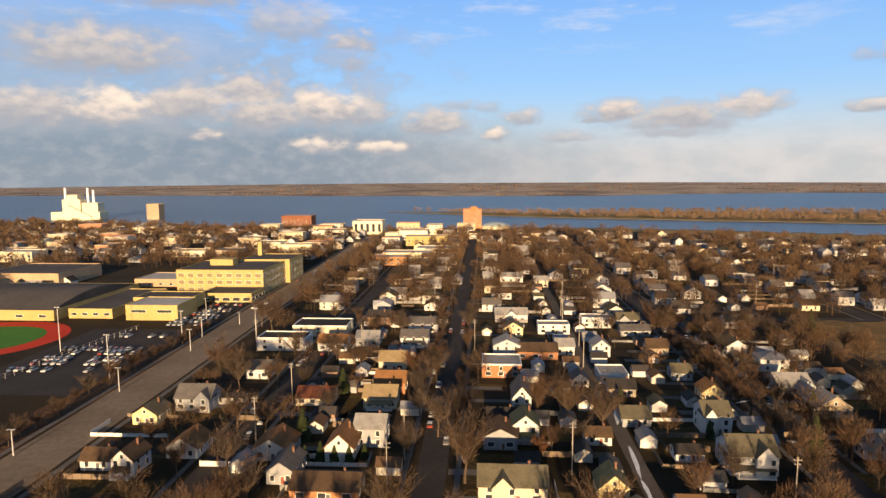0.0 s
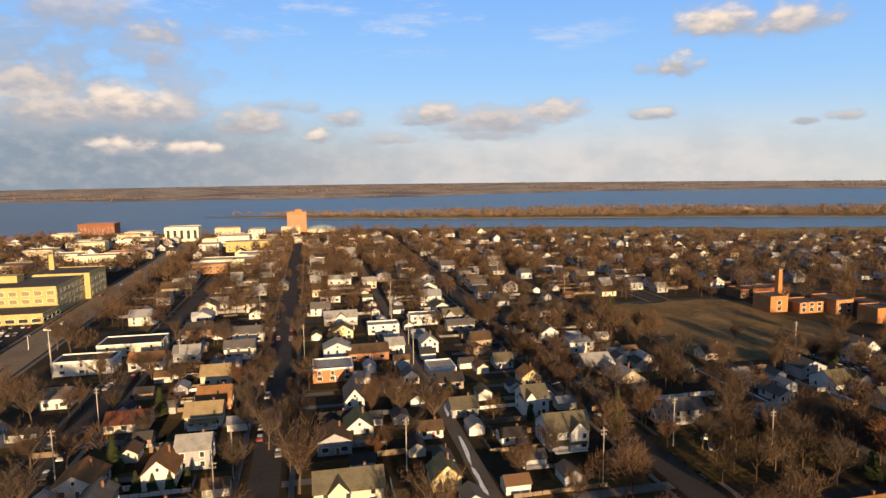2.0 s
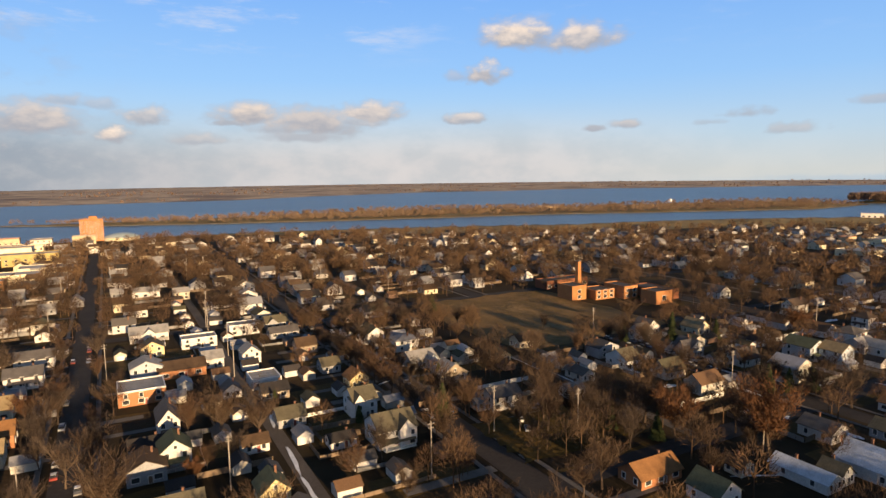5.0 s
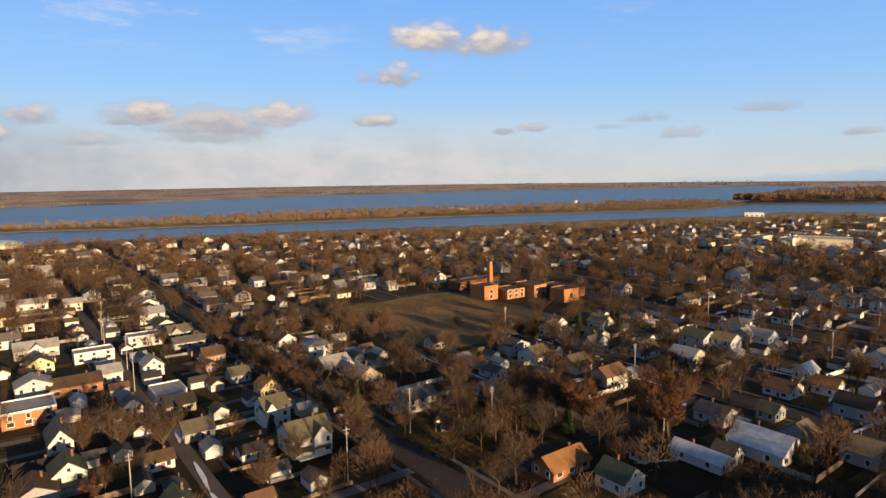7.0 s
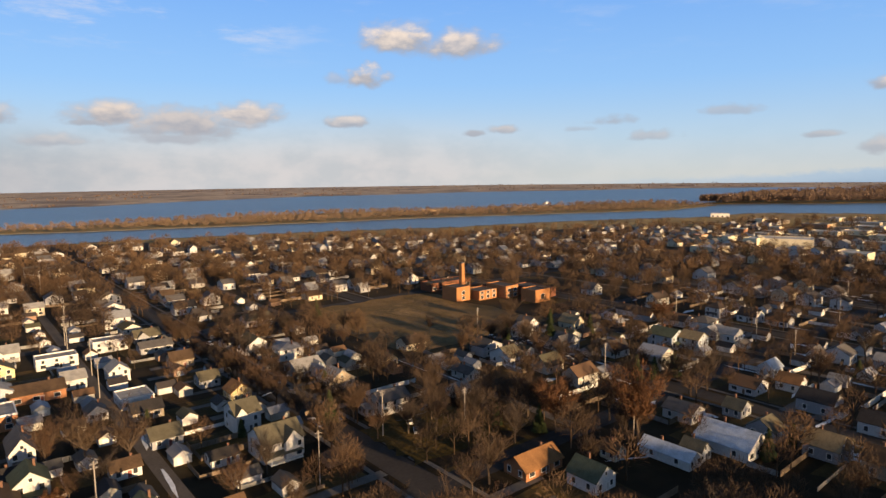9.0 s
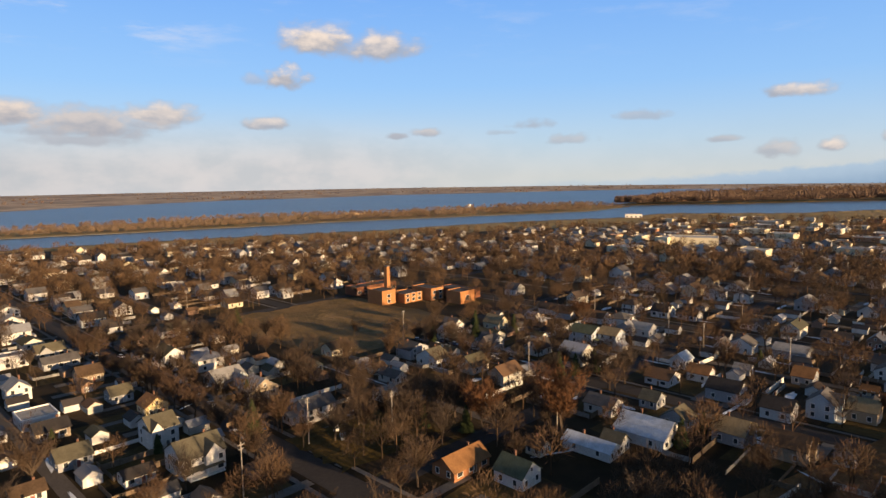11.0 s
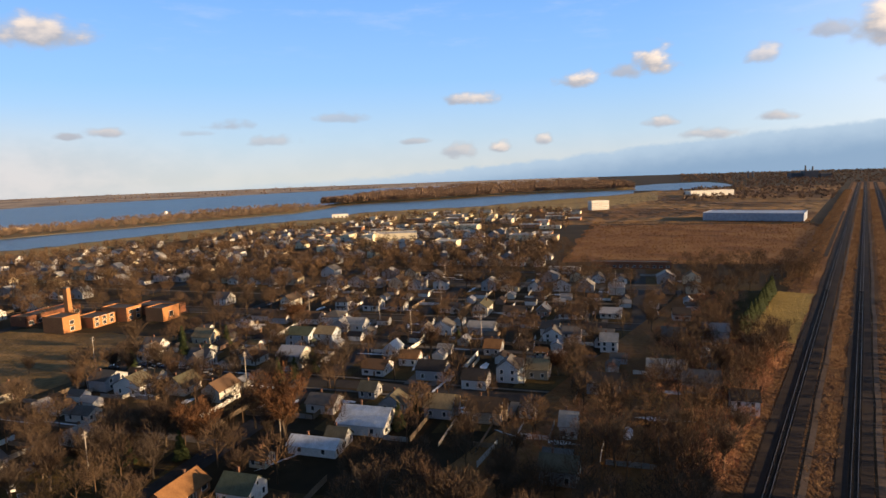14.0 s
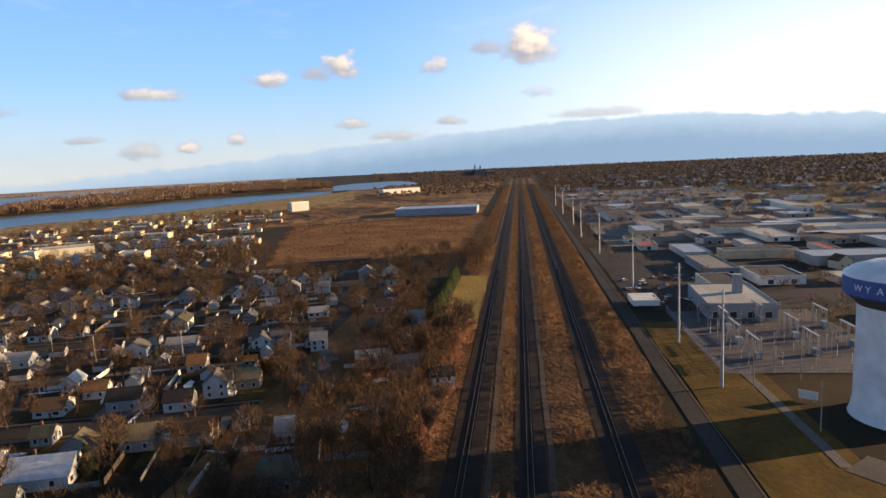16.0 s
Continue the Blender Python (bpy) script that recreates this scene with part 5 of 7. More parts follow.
def south_side():
    block("warehouse", 682, 258, 18, 14, 9, CW, PR, "cream warehouse block by the river road", "warehouse")
    block("warehouse", 701, 233, 50, 30, 9, CW, PR, "long cream warehouse with pale flat roof", "warehouse", turn=-70)
    block("motel", 1175, 0, 34, 16, 16, WS, PR, "white four-storey building by the river", "apartment building", cols=8, rows=4, win=(1.8, 1.4), faces=("front", "left"), turn=-60)
    block("factory", 920, -205, 60, 120, 10, BR, BR, "large low factory with blue-grey metal roof", "factory", turn=-16, cols=0)
    block("factory", 1615, -258, 30, 110, 12, WS, PR, "long white shed by the river", "warehouse", turn=25)
    block("brick_works", 494, -24, 10, 58, 5, RB, DR, "long low dark brick building beside the field", "commercial building", cols=2, rows=1, faces=("left",))
    block("bungalow", 470, 25, 8, 24, 4, WS, PR, "long low white building near the field", "commercial building", cols=2, rows=1, faces=("left",))
    rng = random.Random(8)
    n = 0
    while n < 60:
        x, y = rng.uniform(600, 1150), rng.uniform(30, 420)
        if inland(x, y) < 190 or open_ground(x, y) and x < 900 or not free(x, y, 10):
            n += 0.05
            continue
        n += 1
        w, d = rng.uniform(10, 26), rng.uniform(10, 34)
        block("commercial_building", x, y, w, d, rng.choice((3.5, 4, 5, 6)), rng.choice([CW, MAT["masonry"], MAT["masonry"]]), rng.choice([PR, MAT["membrane"]]), "low flat-roofed commercial building near the river", "commercial building", cols=int(w / 8), rows=1, faces=("left",))
    # industry west of the railway
    block("truck_depot", 262, -203, 46, 30, 7, MAT["wall_grey"], PR, "grey truck depot with pale flat roof", "warehouse", turn=-20, cols=6, rows=1, win=(3.0, 3.0), faces=("left", "front"), pent=(2, -4, 4, 4, 9))
    n = 0
    while n < 120:
        x = rng.uniform(260, 1700)
        y = -0.365 * x - rng.uniform(95, 760)
        if rail_side(x, y) > -100 or not free(x, y, 16):
            n += 0.05
            continue
        n += 1
        w, d = rng.uniform(10, 44), rng.uniform(10, 34)
        block("warehouse", x, y, w, d, rng.choice((3.5, 4, 5, 6)), rng.choice([MAT["grey_shed"], MAT["masonry"], WS]), rng.choice([MAT["membrane"], MAT["membrane"], PR, WR, RR, BR]), "low industrial shed west of the railway", "warehouse", turn=-20 + rng.choice((0, 0, 0, 90, 17)), cols=int(w / 9), rows=1, win=(3.0, 2.6), faces=("left",))


def works_sheds():
    """Long low sheds with pale roofs close to the railway's western side."""
    rng = random.Random(91)
    n = 0
    while n < 58:
        p = Vector((193.0, -53.0, 0)) + RD * rng.uniform(130, 760) - RN * rng.uniform(112, 400)
        w, d = rng.uniform(14, 30), rng.uniform(26, 70)
        if not free(p.x, p.y, 9.0):
            n += 0.1
            continue
        n += 1
        block("warehouse", p.x, p.y, d, w, rng.choice((4, 5, 6)), rng.choice([MAT["grey_shed"], MAT["grey_shed"], MAT["masonry"], WS]), rng.choice([MAT["membrane"], MAT["membrane"], MAT["membrane"], DR, PR, BR]), "long low works shed with a flat roof", "warehouse", turn=-16 + rng.choice((0, 0, 90)), cols=int(d / 9), rows=1, win=(3.0, 2.6), faces=("left", "front"))


RD = Vector((0.9395, -0.3426, 0))
RN = Vector((0.3426, 0.9395, 0))
south_side()
works_sheds()


# ---- water tower ----
def water_tower():
    ob = thing("water_tower", pose(135.8, -162.1, 0), "large white water tower with a blue band", "water tower")
    g = Geo()
    g.lathe([(13.2, -0.5), (12.4, 2.0), (11.9, 6.0), (11.8, 30.0), (12.0, 33.0)], 72)
    part("pedestal", g, MAT["tower_white"], ob)
    g = Geo()
    g.lathe([(12.0, 32.6), (12.9, 33.6), (15.2, 35.6)], 72)
    part("collar", g, MAT["gravel"], ob, "tan flared underside of the tank")
    g = Geo()
    g.lathe([(15.2, 35.6), (15.6, 36.2), (15.6, 40.9)], 72)
    part("band", g, MAT["tower_blue"], ob, "deep blue painted tank band")
    g = Geo()
    g.lathe([(15.7, 40.9), (15.4, 41.5), (13.5, 42.9), (9.5, 44.4), (4.5, 45.2), (0.05, 45.4)], 72)
    part("tank_top", g, MAT["tower_white"], ob)
    g = Geo()
    for k in range(10):
        w = 6.283185 * k / 10
        g.tube((3 * math.cos(w), 3 * math.sin(w), 45.0), (3 * math.cos(w), 3 * math.sin(w), 46.3), 0.06, 0.06, 5)
        v = 6.283185 * (k + 1) / 10
        g.tube((3 * math.cos(w), 3 * math.sin(w), 46.3), (3 * math.cos(v), 3 * math.sin(v), 46.3), 0.05, 0.05, 5)
    part("top_rail", g, MAT["metal"], ob)
    # the letters that can be read, round the band
    toward = math.atan2(161.5, -136.5)
    for ch, off in (("W", -45.0), ("Y", -34.0), ("A", -22.5)):
        cu = bpy.data.curves.new("letter", "FONT")
        cu.body, cu.size, cu.extrude, cu.align_x = ch, 2.7, 0.06, "CENTER"
        cu.materials.append(MAT["tower_white"])
        lt = new("letter", cu)
        lt.parent = ob
        w = toward + radians(off)
        lt.matrix_basis = pose(15.68 * math.cos(w), 15.68 * math.sin(w), 37.6, 90, 0, math.degrees(w) + 90)
    TAKEN.append((136.5, -161.5, 22))


water_tower()


# ---- railway ----
def rail_point(s, off, z=0.0):
    p = Vector((193.0, -53.0, z)) + RD * s + RN * off
    return p


def band_along(name, s0, s1, off, width, z, mat, label, category, steps=40, wob=0.0, seed=1):
    rng = random.Random(seed)
    pts = [rail_point(s0 + (s1 - s0) * (k / steps) ** 1.6, off + rng.uniform(-wob, wob)) for k in range(steps + 1)]
    return setting(name, strip([(p.x, p.y) for p in pts], width, z), mat, label=label, category=category)


def railway():
    band_along("verge", -260, 2250, -18.0, 76.0, 0.14, MAT["verge"], "rusty dry grass between the railway tracks", "grass verge")
    for off, w, seed in ((0.0, 9.5, 1), (-17.0, 8.0, 2), (-40.5, 9.5, 3)):
        band_along("trackbed", -260, 2200, off, w, 0.24, MAT["ballast"], "dark ballast bed of the railway track", "track bed", wob=0.25, seed=seed)
        g = Geo()
        for k in (-0.7175, 0.7175):
            for i in range(60):
                s0, s1 = -200 + 2400 * (i / 60) ** 1.6, -200 + 2400 * ((i + 1) / 60) ** 1.6
                a, b = rail_point(s0, off + k), rail_point(s1, off + k)
                g.solid([(a.x - 0.04, a.y - 0.04, 0.4), (b.x - 0.04, b.y - 0.04, 0.4), (b.x + 0.04, b.y + 0.04, 0.4), (a.x + 0.04, a.y + 0.04, 0.4), (a.x - 0.05, a.y - 0.05, 0.56), (b.x - 0.05, b.y - 0.05, 0.56), (b.x + 0.05, b.y + 0.05, 0.56), (a.x + 0.05, a.y + 0.05, 0.56)], [(4, 5, 6, 7), (0, 1, 5, 4), (2, 3, 7, 6)])
        t = thing("railway_track", pose(0, 0, 0), "steel railway track on dark timber ties", "railway track", "tracks of the railway")
        part("rails", g, MAT["steel"], t)
        g = Geo()
        for i in range(620):
            c = rail_point(-150 + i * 0.62, off)
            q, r = RN * 1.3, RD * 0.12
            g.solid([tuple(c - q - r + Vector((0, 0, 0.26))), tuple(c + q - r + Vector((0, 0, 0.26))), tuple(c + q + r + Vector((0, 0, 0.26))), tuple(c - q + r + Vector((0, 0, 0.26))), tuple(c - q - r + Vector((0, 0, 0.41))), tuple(c + q - r + Vector((0, 0, 0.41))), tuple(c + q + r + Vector((0, 0, 0.41))), tuple(c - q + r + Vector((0, 0, 0.41)))], [(4, 5, 6, 7), (0, 1, 5, 4), (1, 2, 6, 5), (2, 3, 7, 6), (3, 0, 4, 7)])
        tagged(part("tie_bed", g, MAT["tie"], t), "dark timber ties under the rails", kind="stuff")
    for off, w, s0 in ((-9.4, 4.6, 70), (-31.0, 8.5, 80), (-54.0, 15.0, 20), (9.5, 8.0, 60)):
        band_along("dry_grass", s0, 2150, off, w, 0.19, MAT["brush"], "tall orange-brown dry grass beside the tracks", "dry grass", 60, 0.5, int(30 - off))
    band_along("service_track", -260, 700, -6.6, 1.6, 0.26, MAT["cinder"], "trodden cinder walkway beside the track", "path", wob=0.3, seed=5)
    band_along("service_track", -260, 700, -22.5, 1.6, 0.26, MAT["cinder"], "trodden cinder walkway beside the track", "path", wob=0.3, seed=6)
    band_along("service_road", -260, 1500, -65.5, 5.0, 0.2, MAT["asphalt"], "dark service road beside the railway", "road", wob=0.3, seed=7)
    band_along("kerb", -260, 300, -69.0, 0.5, 0.24, MAT["gravel"], "pale kerb of the service road", "kerb", wob=0.1, seed=8)
    # sunlight on this strip of grass is put into its golden colour
    golden = material("sunlit_grass_tone", [(0.20, 0.135, 0.035), (0.32, 0.215, 0.06)], 0.95, 0.04, 0.5, world=True, bump=1.0, relief=0.6)
    band_along("field", 100, 216, 15.5, 19.0, 0.20, golden, "small field beside the railway, coloured golden as if sunlit", "field", 20, 0.6, 41)
    band_along("field", 100, 214, 40.0, 26.0, 0.17, MAT["grass"], "dull winter field behind a hedge", "field", 20, 0.8, 42)
    # wide grey yards of the works west of the railway
    yard = material("grey_works_yard", [(0.085, 0.078, 0.075), (0.14, 0.128, 0.12), (0.20, 0.185, 0.17), (0.10, 0.08, 0.065)], 0.95, 0.012, 0.09, world=True, spread=(0.36, 0.64))
    band_along("works_yard", 335, 1150, -250.0, 320.0, 0.09, yard, "worn grey yards between the works sheds", "yard", 24, 0.0, 43)
    band_along("rough_ground", -130, 190, 42.0, 62.0, 0.10, MAT["brush"], "rough russet ground under the thicket", "rough ground", 30, 0.0, 44)
    for k in (1, 2, 3):
        band_along("siding", 380, 900, 3 + 5.2 * k, 3.4, 0.22, MAT["ballast"], "dark siding tracks of the small yard", "siding", seed=9 + k)
    band_along("lawn", -200, 90, -84, 28, 0.13, material("olive_lawn", [(0.052, 0.030, 0.005), (0.092, 0.053, 0.008), (0.132, 0.076, 0.014)], 0.95, 0.06, 0.5, world=True, bump=0.5, relief=0.3), "olive lawn beside the service road", "lawn", 20, 0.5, 31)
    setting("footpath", strip([(116.7, -123.9), (165.9, -141.5), (182, -147)], 3.0, 0.22), MAT["concrete"], label="pale concrete path across the lawn", category="path")
    setting("pavement", strip([(60, -150), (118, -128)], 12.0, 0.2), MAT["gravel"], label="pale paved apron near the water tower", category="apron")
    patch_pts = [rail_point(20, -85), rail_point(110, -85), rail_point(110, -150), rail_point(20, -150)]
    g = Geo()
    g.face([(v.x, v.y, 0.17) for v in patch_pts])
    setting("substation_yard", g, material("pale_grey_gravel", [(0.085, 0.077, 0.080), (0.125, 0.113, 0.116)], 0.95, 0.08, 1.2, world=True), label="brown-grey gravel yard of the substation", category="yard")
    patch_pts = [rail_point(112, -72), rail_point(330, -72), rail_point(330, -190), rail_point(112, -190)]
    g = Geo()
    g.face([(v.x, v.y, 0.16) for v in patch_pts])
    setting("parking_lot", g, MAT["asphalt"], label="dark asphalt truck yard", category="car park")


railway()


# ---- poles ----
def utility_pole():
    ob = thing("utility_pole", pose(0, 0, 0), "tall weathered timber utility pole with crossarms", "utility pole", "utility poles")
    g = Geo()
    g.tube((0, 0, -0.3), (0, 0, 14.5), 0.19, 0.12, 8)
    part("pole", g, MAT["pole"], ob)
    for z, w in ((13.7, 0.9), (12.7, 0.75)):
        g = Geo()
        g.box(-w, -0.05, z, w, 0.05, z + 0.1)
        c = part("crossarm", g, MAT["pole"], ob)
        for k in (-0.9, -0.45, 0.45, 0.9):
            i = Geo()
            i.tube((k * w, 0, z + 0.14), (k * w, 0, z + 0.36), 0.05, 0.04, 6)
            part("insulator", i, MAT["metal"], c)
    return ob


def steel_mast():
    ob = thing("transmission_mast", pose(0, 0, 0), "tall grey steel transmission mast with short arms", "mast", "steel masts")
    g = Geo()
    g.tube((0, 0, -0.3), (0, 0, 33.0), 0.55, 0.24, 10)
    part("shaft", g, MAT["metal"], ob)
    for z in (31.0, 28.0, 25.0):
        for s in (-1, 1):
            g = Geo()
            g.tube((0, 0, z), (0, s * 1.6, z + 0.3), 0.1, 0.06, 6)
            part("arm", g, MAT["metal"], ob)
    return ob


def lamp_mast():
    ob = thing("light_mast", pose(0, 0, 0), "tall pale car-park light mast", "light mast", "light masts")
    g = Geo()
    g.tube((0, 0, -0.2), (0, 0, 16.0), 0.22, 0.12, 8)
    part("shaft", g, MAT["metal"], ob)
    for s in (-1, 1):
        g = Geo()
        g.box(s * 0.3, -0.25, 15.7, s * 1.2, 0.25, 15.95)
        part("lamp_head", g, MAT["metal"], ob)
    return ob


def place_poles():
    kinds = {"u": utility_pole(), "s": steel_mast(), "l": lamp_mast()}
    used = set()

    def at(kind, x, y, turn=0.0, tall=1.0):
        m = pose(x, y, 0, 0, 0, math.degrees(TH) + turn) @ Matrix.Diagonal((1, 1, tall, 1))
        if kind in used:
            copy_thing(kinds[kind], m).matrix_basis = m
        else:
            kinds[kind].matrix_basis = m
            used.add(kind)
    for x, y in ((-14, 143), (-11, 163), (13.5, 268), (-35, 260), (-52, 206), (-55, 174), (33, 154), (56, 244), (-83, 270), (61, 275), (70, 363), (82, 490), (213, 207), (79, 133), (128, 130), (109, 146), (201, 128)):
        at("u", x, y)
    for x, y in ((296, 109), (272, 85), (268, 51), (518, 65), (414, 103), (162, 93), (60, 310), (64, 335), (100, 520), (160, 420), (230, 430), (178, 350), (320, 160), (350, 90), (-5, 350), (2, 470), (330, 20), (390, -10)):
        at("u", x, y)
    for x, y in ((220, -147), (172, -131), (322, -185), (445, -227), (547, -260), (650, -300), (780, -345), (920, -395)):
        at("s", x, y, -20)
    for x, y in ((178, -156), (169, -159), (175, -177), (135, -134), (167, -139), (206, -165), (214, -190)):
        at("u", x, y, -20)
    for x, y, h in ((-171, 271, 20.4), (-129, 233, 17.7), (-118, 219, 9.0), (-122, 284, 15.5), (-113, 271, 10.0), (-117, 295, 8.9), (-107, 320, 6.6), (-86, 279, 17.6), (-121, 167, 7.8), (-128, 330, 12.0)):
        at("l", x, y, 0.0, h / 16.0)


place_poles()


def substation():
    for k, (s, off) in enumerate(((36, -100), (56, -100), (76, -102), (40, -122), (62, -124), (88, -120), (50, -140), (78, -142))):
        c = rail_point(s, off)
        ob = thing("substation_gantry", pose(c.x, c.y, 0, 0, 0, -20), "grey steel lattice gantry of the substation", "gantry", "substation gantries")
        for x in (-6, 0, 6):
            g = Geo()
            for dx, dy in ((-0.4, -0.4), (0.4, -0.4), (0.4, 0.4), (-0.4, 0.4)):
                g.tube((x + dx, dy, 0), (x + dx * 0.6, dy * 0.6, 9), 0.07, 0.06, 4)
            for z in range(1, 9, 2):
                g.tube((x - 0.4, -0.4, z), (x + 0.4, 0.4, z + 1.2), 0.05, 0.05, 4)
                g.tube((x + 0.4, -0.4, z), (x - 0.4, 0.4, z + 1.2), 0.05, 0.05, 4)
            part("column", g, MAT["metal"], ob)
        g = Geo()
        g.box(-6.5, -0.35, 8.8, 6.5, 0.35, 9.3)
        part("beam", g, MAT["metal"], ob)
        for x in (-4, -2, 2, 4):
            g = Geo()
            g.lathe([(0.16, 7.2), (0.16, 8.8)], 8)
            part("insulator", g, MAT["door"], ob, at=pose(x, 0, 0))
        g = Geo()
        g.box(-1.6, -3.2, 0, 1.6, -1.0, 2.6)
        g.box(-1.9, -3.0, 0.5, -1.6, -1.2, 2.2)
        g.box(1.6, -3.0, 0.5, 1.9, -1.2, 2.2)
        part("transformer", g, MAT["grey_shed"], ob)


substation()


def bus_supports():
    """Slim insulator posts between the gantries, and the wire fence round the yard."""
    rng = random.Random(77)
    ob = thing("insulator_post", pose(0, 0, 0), "slim grey insulator post of the substation", "insulator", "substation insulators")
    g = Geo()
    g.tube((0, 0, 0), (0, 0, 3.4), 0.12, 0.10, 6)
    part("leg", g, MAT["metal"], ob)
    g = Geo()
    g.lathe([(0.10, 3.4), (0.24, 3.5), (0.12, 3.7), (0.24, 3.9), (0.12, 4.1), (0.22, 4.3), (0.08, 4.6)], 8)
    part("insulator", g, MAT["door"], ob)
    g = Geo()
    g.box(-0.9, -0.06, 4.6, 0.9, 0.06, 4.75)
    part("bus_bar", g, MAT["metal"], ob)
    first = True
    for i in range(9):
        for j in range(5):
            p = rail_point(28 + i * 8.6 + rng.uniform(-1, 1), -96 - j * 11.5 + rng.uniform(-1, 1))
            m = pose(p.x, p.y, 0.17, 0, 0, -20 + rng.choice((0, 90))) @ Matrix.Diagonal((1, 1, rng.uniform(0.8, 1.7), 1))
            if first:
                ob.matrix_basis, first = m, False
            else:
                copy_thing(ob, m).matrix_basis = m
    f = thing("wire_fence", pose(0, 0, 0), "grey wire fence round the substation yard", "fence")
    q = Geo()
    q.tube((0, 0, 0), (0, 0, 2.6), 0.06, 0.05, 5)
    q = q.mesh("post", MAT["metal"])
    rail = Geo()
    corners = [rail_point(20, -150), rail_point(20, -86), rail_point(110, -86)]
    for a, b in zip(corners, corners[1:]):
        n = round((b - a).length / 4)
        for k in range(n + 1):
            p = a + (b - a) * k / n
            part("post", q, None, f, at=pose(p.x, p.y, 0.17))
        for z in (0.6, 1.5, 2.5):
            rail.tube((a.x, a.y, z), (b.x, b.y, z), 0.03, 0.03, 4)
    part("wire", rail, MAT["metal"], f)


bus_supports()


# ---- vehicles ----
def car():
    ob = thing("car", pose(0, 0, 0), "passenger car parked on dark asphalt", "car", "parked cars")
    b = Geo()
    prof = [(-2.25, 0.35), (2.25, 0.35), (2.25, 0.75), (1.1, 0.92), (-2.0, 0.95), (-2.25, 0.8)]
    n = len(prof)
    pts = [(x, -0.88, z) for x, z in prof] + [(x, 0.88, z) for x, z in prof]
    b.solid(pts, [tuple(range(n)), tuple(reversed(range(n, 2 * n)))] + [(k, n + k, n + (k + 1) % n, (k + 1) % n) for k in range(n)])
    part("body", b, MAT["carpaint"], ob)
    c = Geo()
    lo = [(-1.8, -0.82), (1.0, -0.82), (1.0, 0.82), (-1.8, 0.82)]
    hi = [(-1.3, -0.66), (0.3, -0.66), (0.3, 0.66), (-1.3, 0.66)]
    c.solid([(x, y, 0.93) for x, y in lo] + [(x, y, 1.42) for x, y in hi], [(0, 1, 5, 4), (1, 2, 6, 5), (2, 3, 7, 6), (3, 0, 4, 7)], 0)
    part("cabin_glass", c, MAT["glass"], ob)
    r = Geo()
    r.box(-1.32, -0.67, 1.41, 0.32, 0.67, 1.47)
    part("cabin_roof", r, MAT["carpaint"], ob)
    w = Geo()
    w.tube((0, -0.11, 0), (0, 0.11, 0), 0.34, 0.34, 10)
    w.f.append(tuple(reversed(range(10))))
    w.m.append(0)
    wm = w.mesh("wheel", MAT["tyre"])
    for x in (-1.4, 1.4):
        for y in (-0.8, 0.8):
            part("wheel", wm, None, ob, at=pose(x, y, 0.34))
    return ob


# rows of parked cars in the school lots: first place, number, spacing, share taken
CAR_ROWS = [(-190, 232, 14, 2.9, 0.45), (-190, 241, 14, 2.9, 0.7), (-186, 247, 6, 2.9, 0.6), (-188, 256, 13, 2.9, 0.7), (-188, 262, 13, 2.9, 0.6), (-168, 247, 6, 2.9, 0.8), (-184, 285, 11, 2.9, 0.5), (-164, 309, 7, 2.9, 0.7), (-164, 316, 7, 2.9, 0.8), (-163, 325, 7, 2.9, 0.8), (-162, 333, 6, 2.9, 0.8), (-160, 342, 6, 2.9, 0.85), (-160, 350, 6, 2.9, 0.85), (-160, 359, 6, 2.9, 0.8)]


def park_cars():
    rng = random.Random(3)
    first = car()
    spots = []
    for a0, b0, n, gap, fill in CAR_ROWS:
        for k in range(n):
            if rng.random() < fill:
                spots.append((*town(a0 + k * gap, b0 + rng.uniform(-0.4, 0.4)), 90))
    for s, w, b0, b1 in AVENUES[:4]:
        for _ in range(10):
            spots.append((*town(s + rng.choice((-1, 1)) * (w / 2 - 1.1), rng.uniform(max(b0, 165), min(b1, 330))), 90))
    for _ in range(8):
        y = rng.uniform(210, 560)
        spots.append((road_x(y) + rng.choice((-5.5, -2, 2, 5.5)), y, 90))
    spots += [(121, 148, 60), (118, 141, 60), (132, 153, 20)]
    for _ in range(22):
        p = rail_point(rng.uniform(120, 200), rng.uniform(-120, -76))
        spots.append((p.x, p.y, rng.choice((20, 110))))
    for i, (x, y, turn) in enumerate(spots):
        m = pose(x, y, 0.1, 0, 0, math.degrees(TH) + turn + rng.choice((0, 180)) + rng.uniform(-2, 2))
        if i == 0:
            first.matrix_basis = m
        else:
            copy_thing(first, m)


park_cars()


def trailer():
    ob = thing("semi_trailer", pose(0, 0, 0), "white box semi-trailer parked in the yard", "trailer", "parked trailers")
    g = Geo()
    g.box(-6.6, -1.28, 1.1, 6.6, 1.28, 4.0)
    part("box", g, MAT["frame"], ob)
    g = Geo()
    g.box(-6.4, -0.5, 0.8, 6.4, 0.5, 1.1)
    part("chassis", g, MAT["tyre"], ob)
    w = Geo()
    w.tube((0, -0.15, 0), (0, 0.15, 0), 0.5, 0.5, 10)
    wm = w.mesh("wheel", MAT["tyre"])
    for x in (4.2, 5.4):
        for y in (-1.05, 1.05):
            part("wheel", wm, None, ob, at=pose(x, y, 0.5))
    g = Geo()
    for y in (-0.8, 0.8):
        g.box(-4.2, y - 0.06, 0.0, -4.0, y + 0.06, 1.1)
    part("landing_leg", g, MAT["metal"], ob)
    return ob


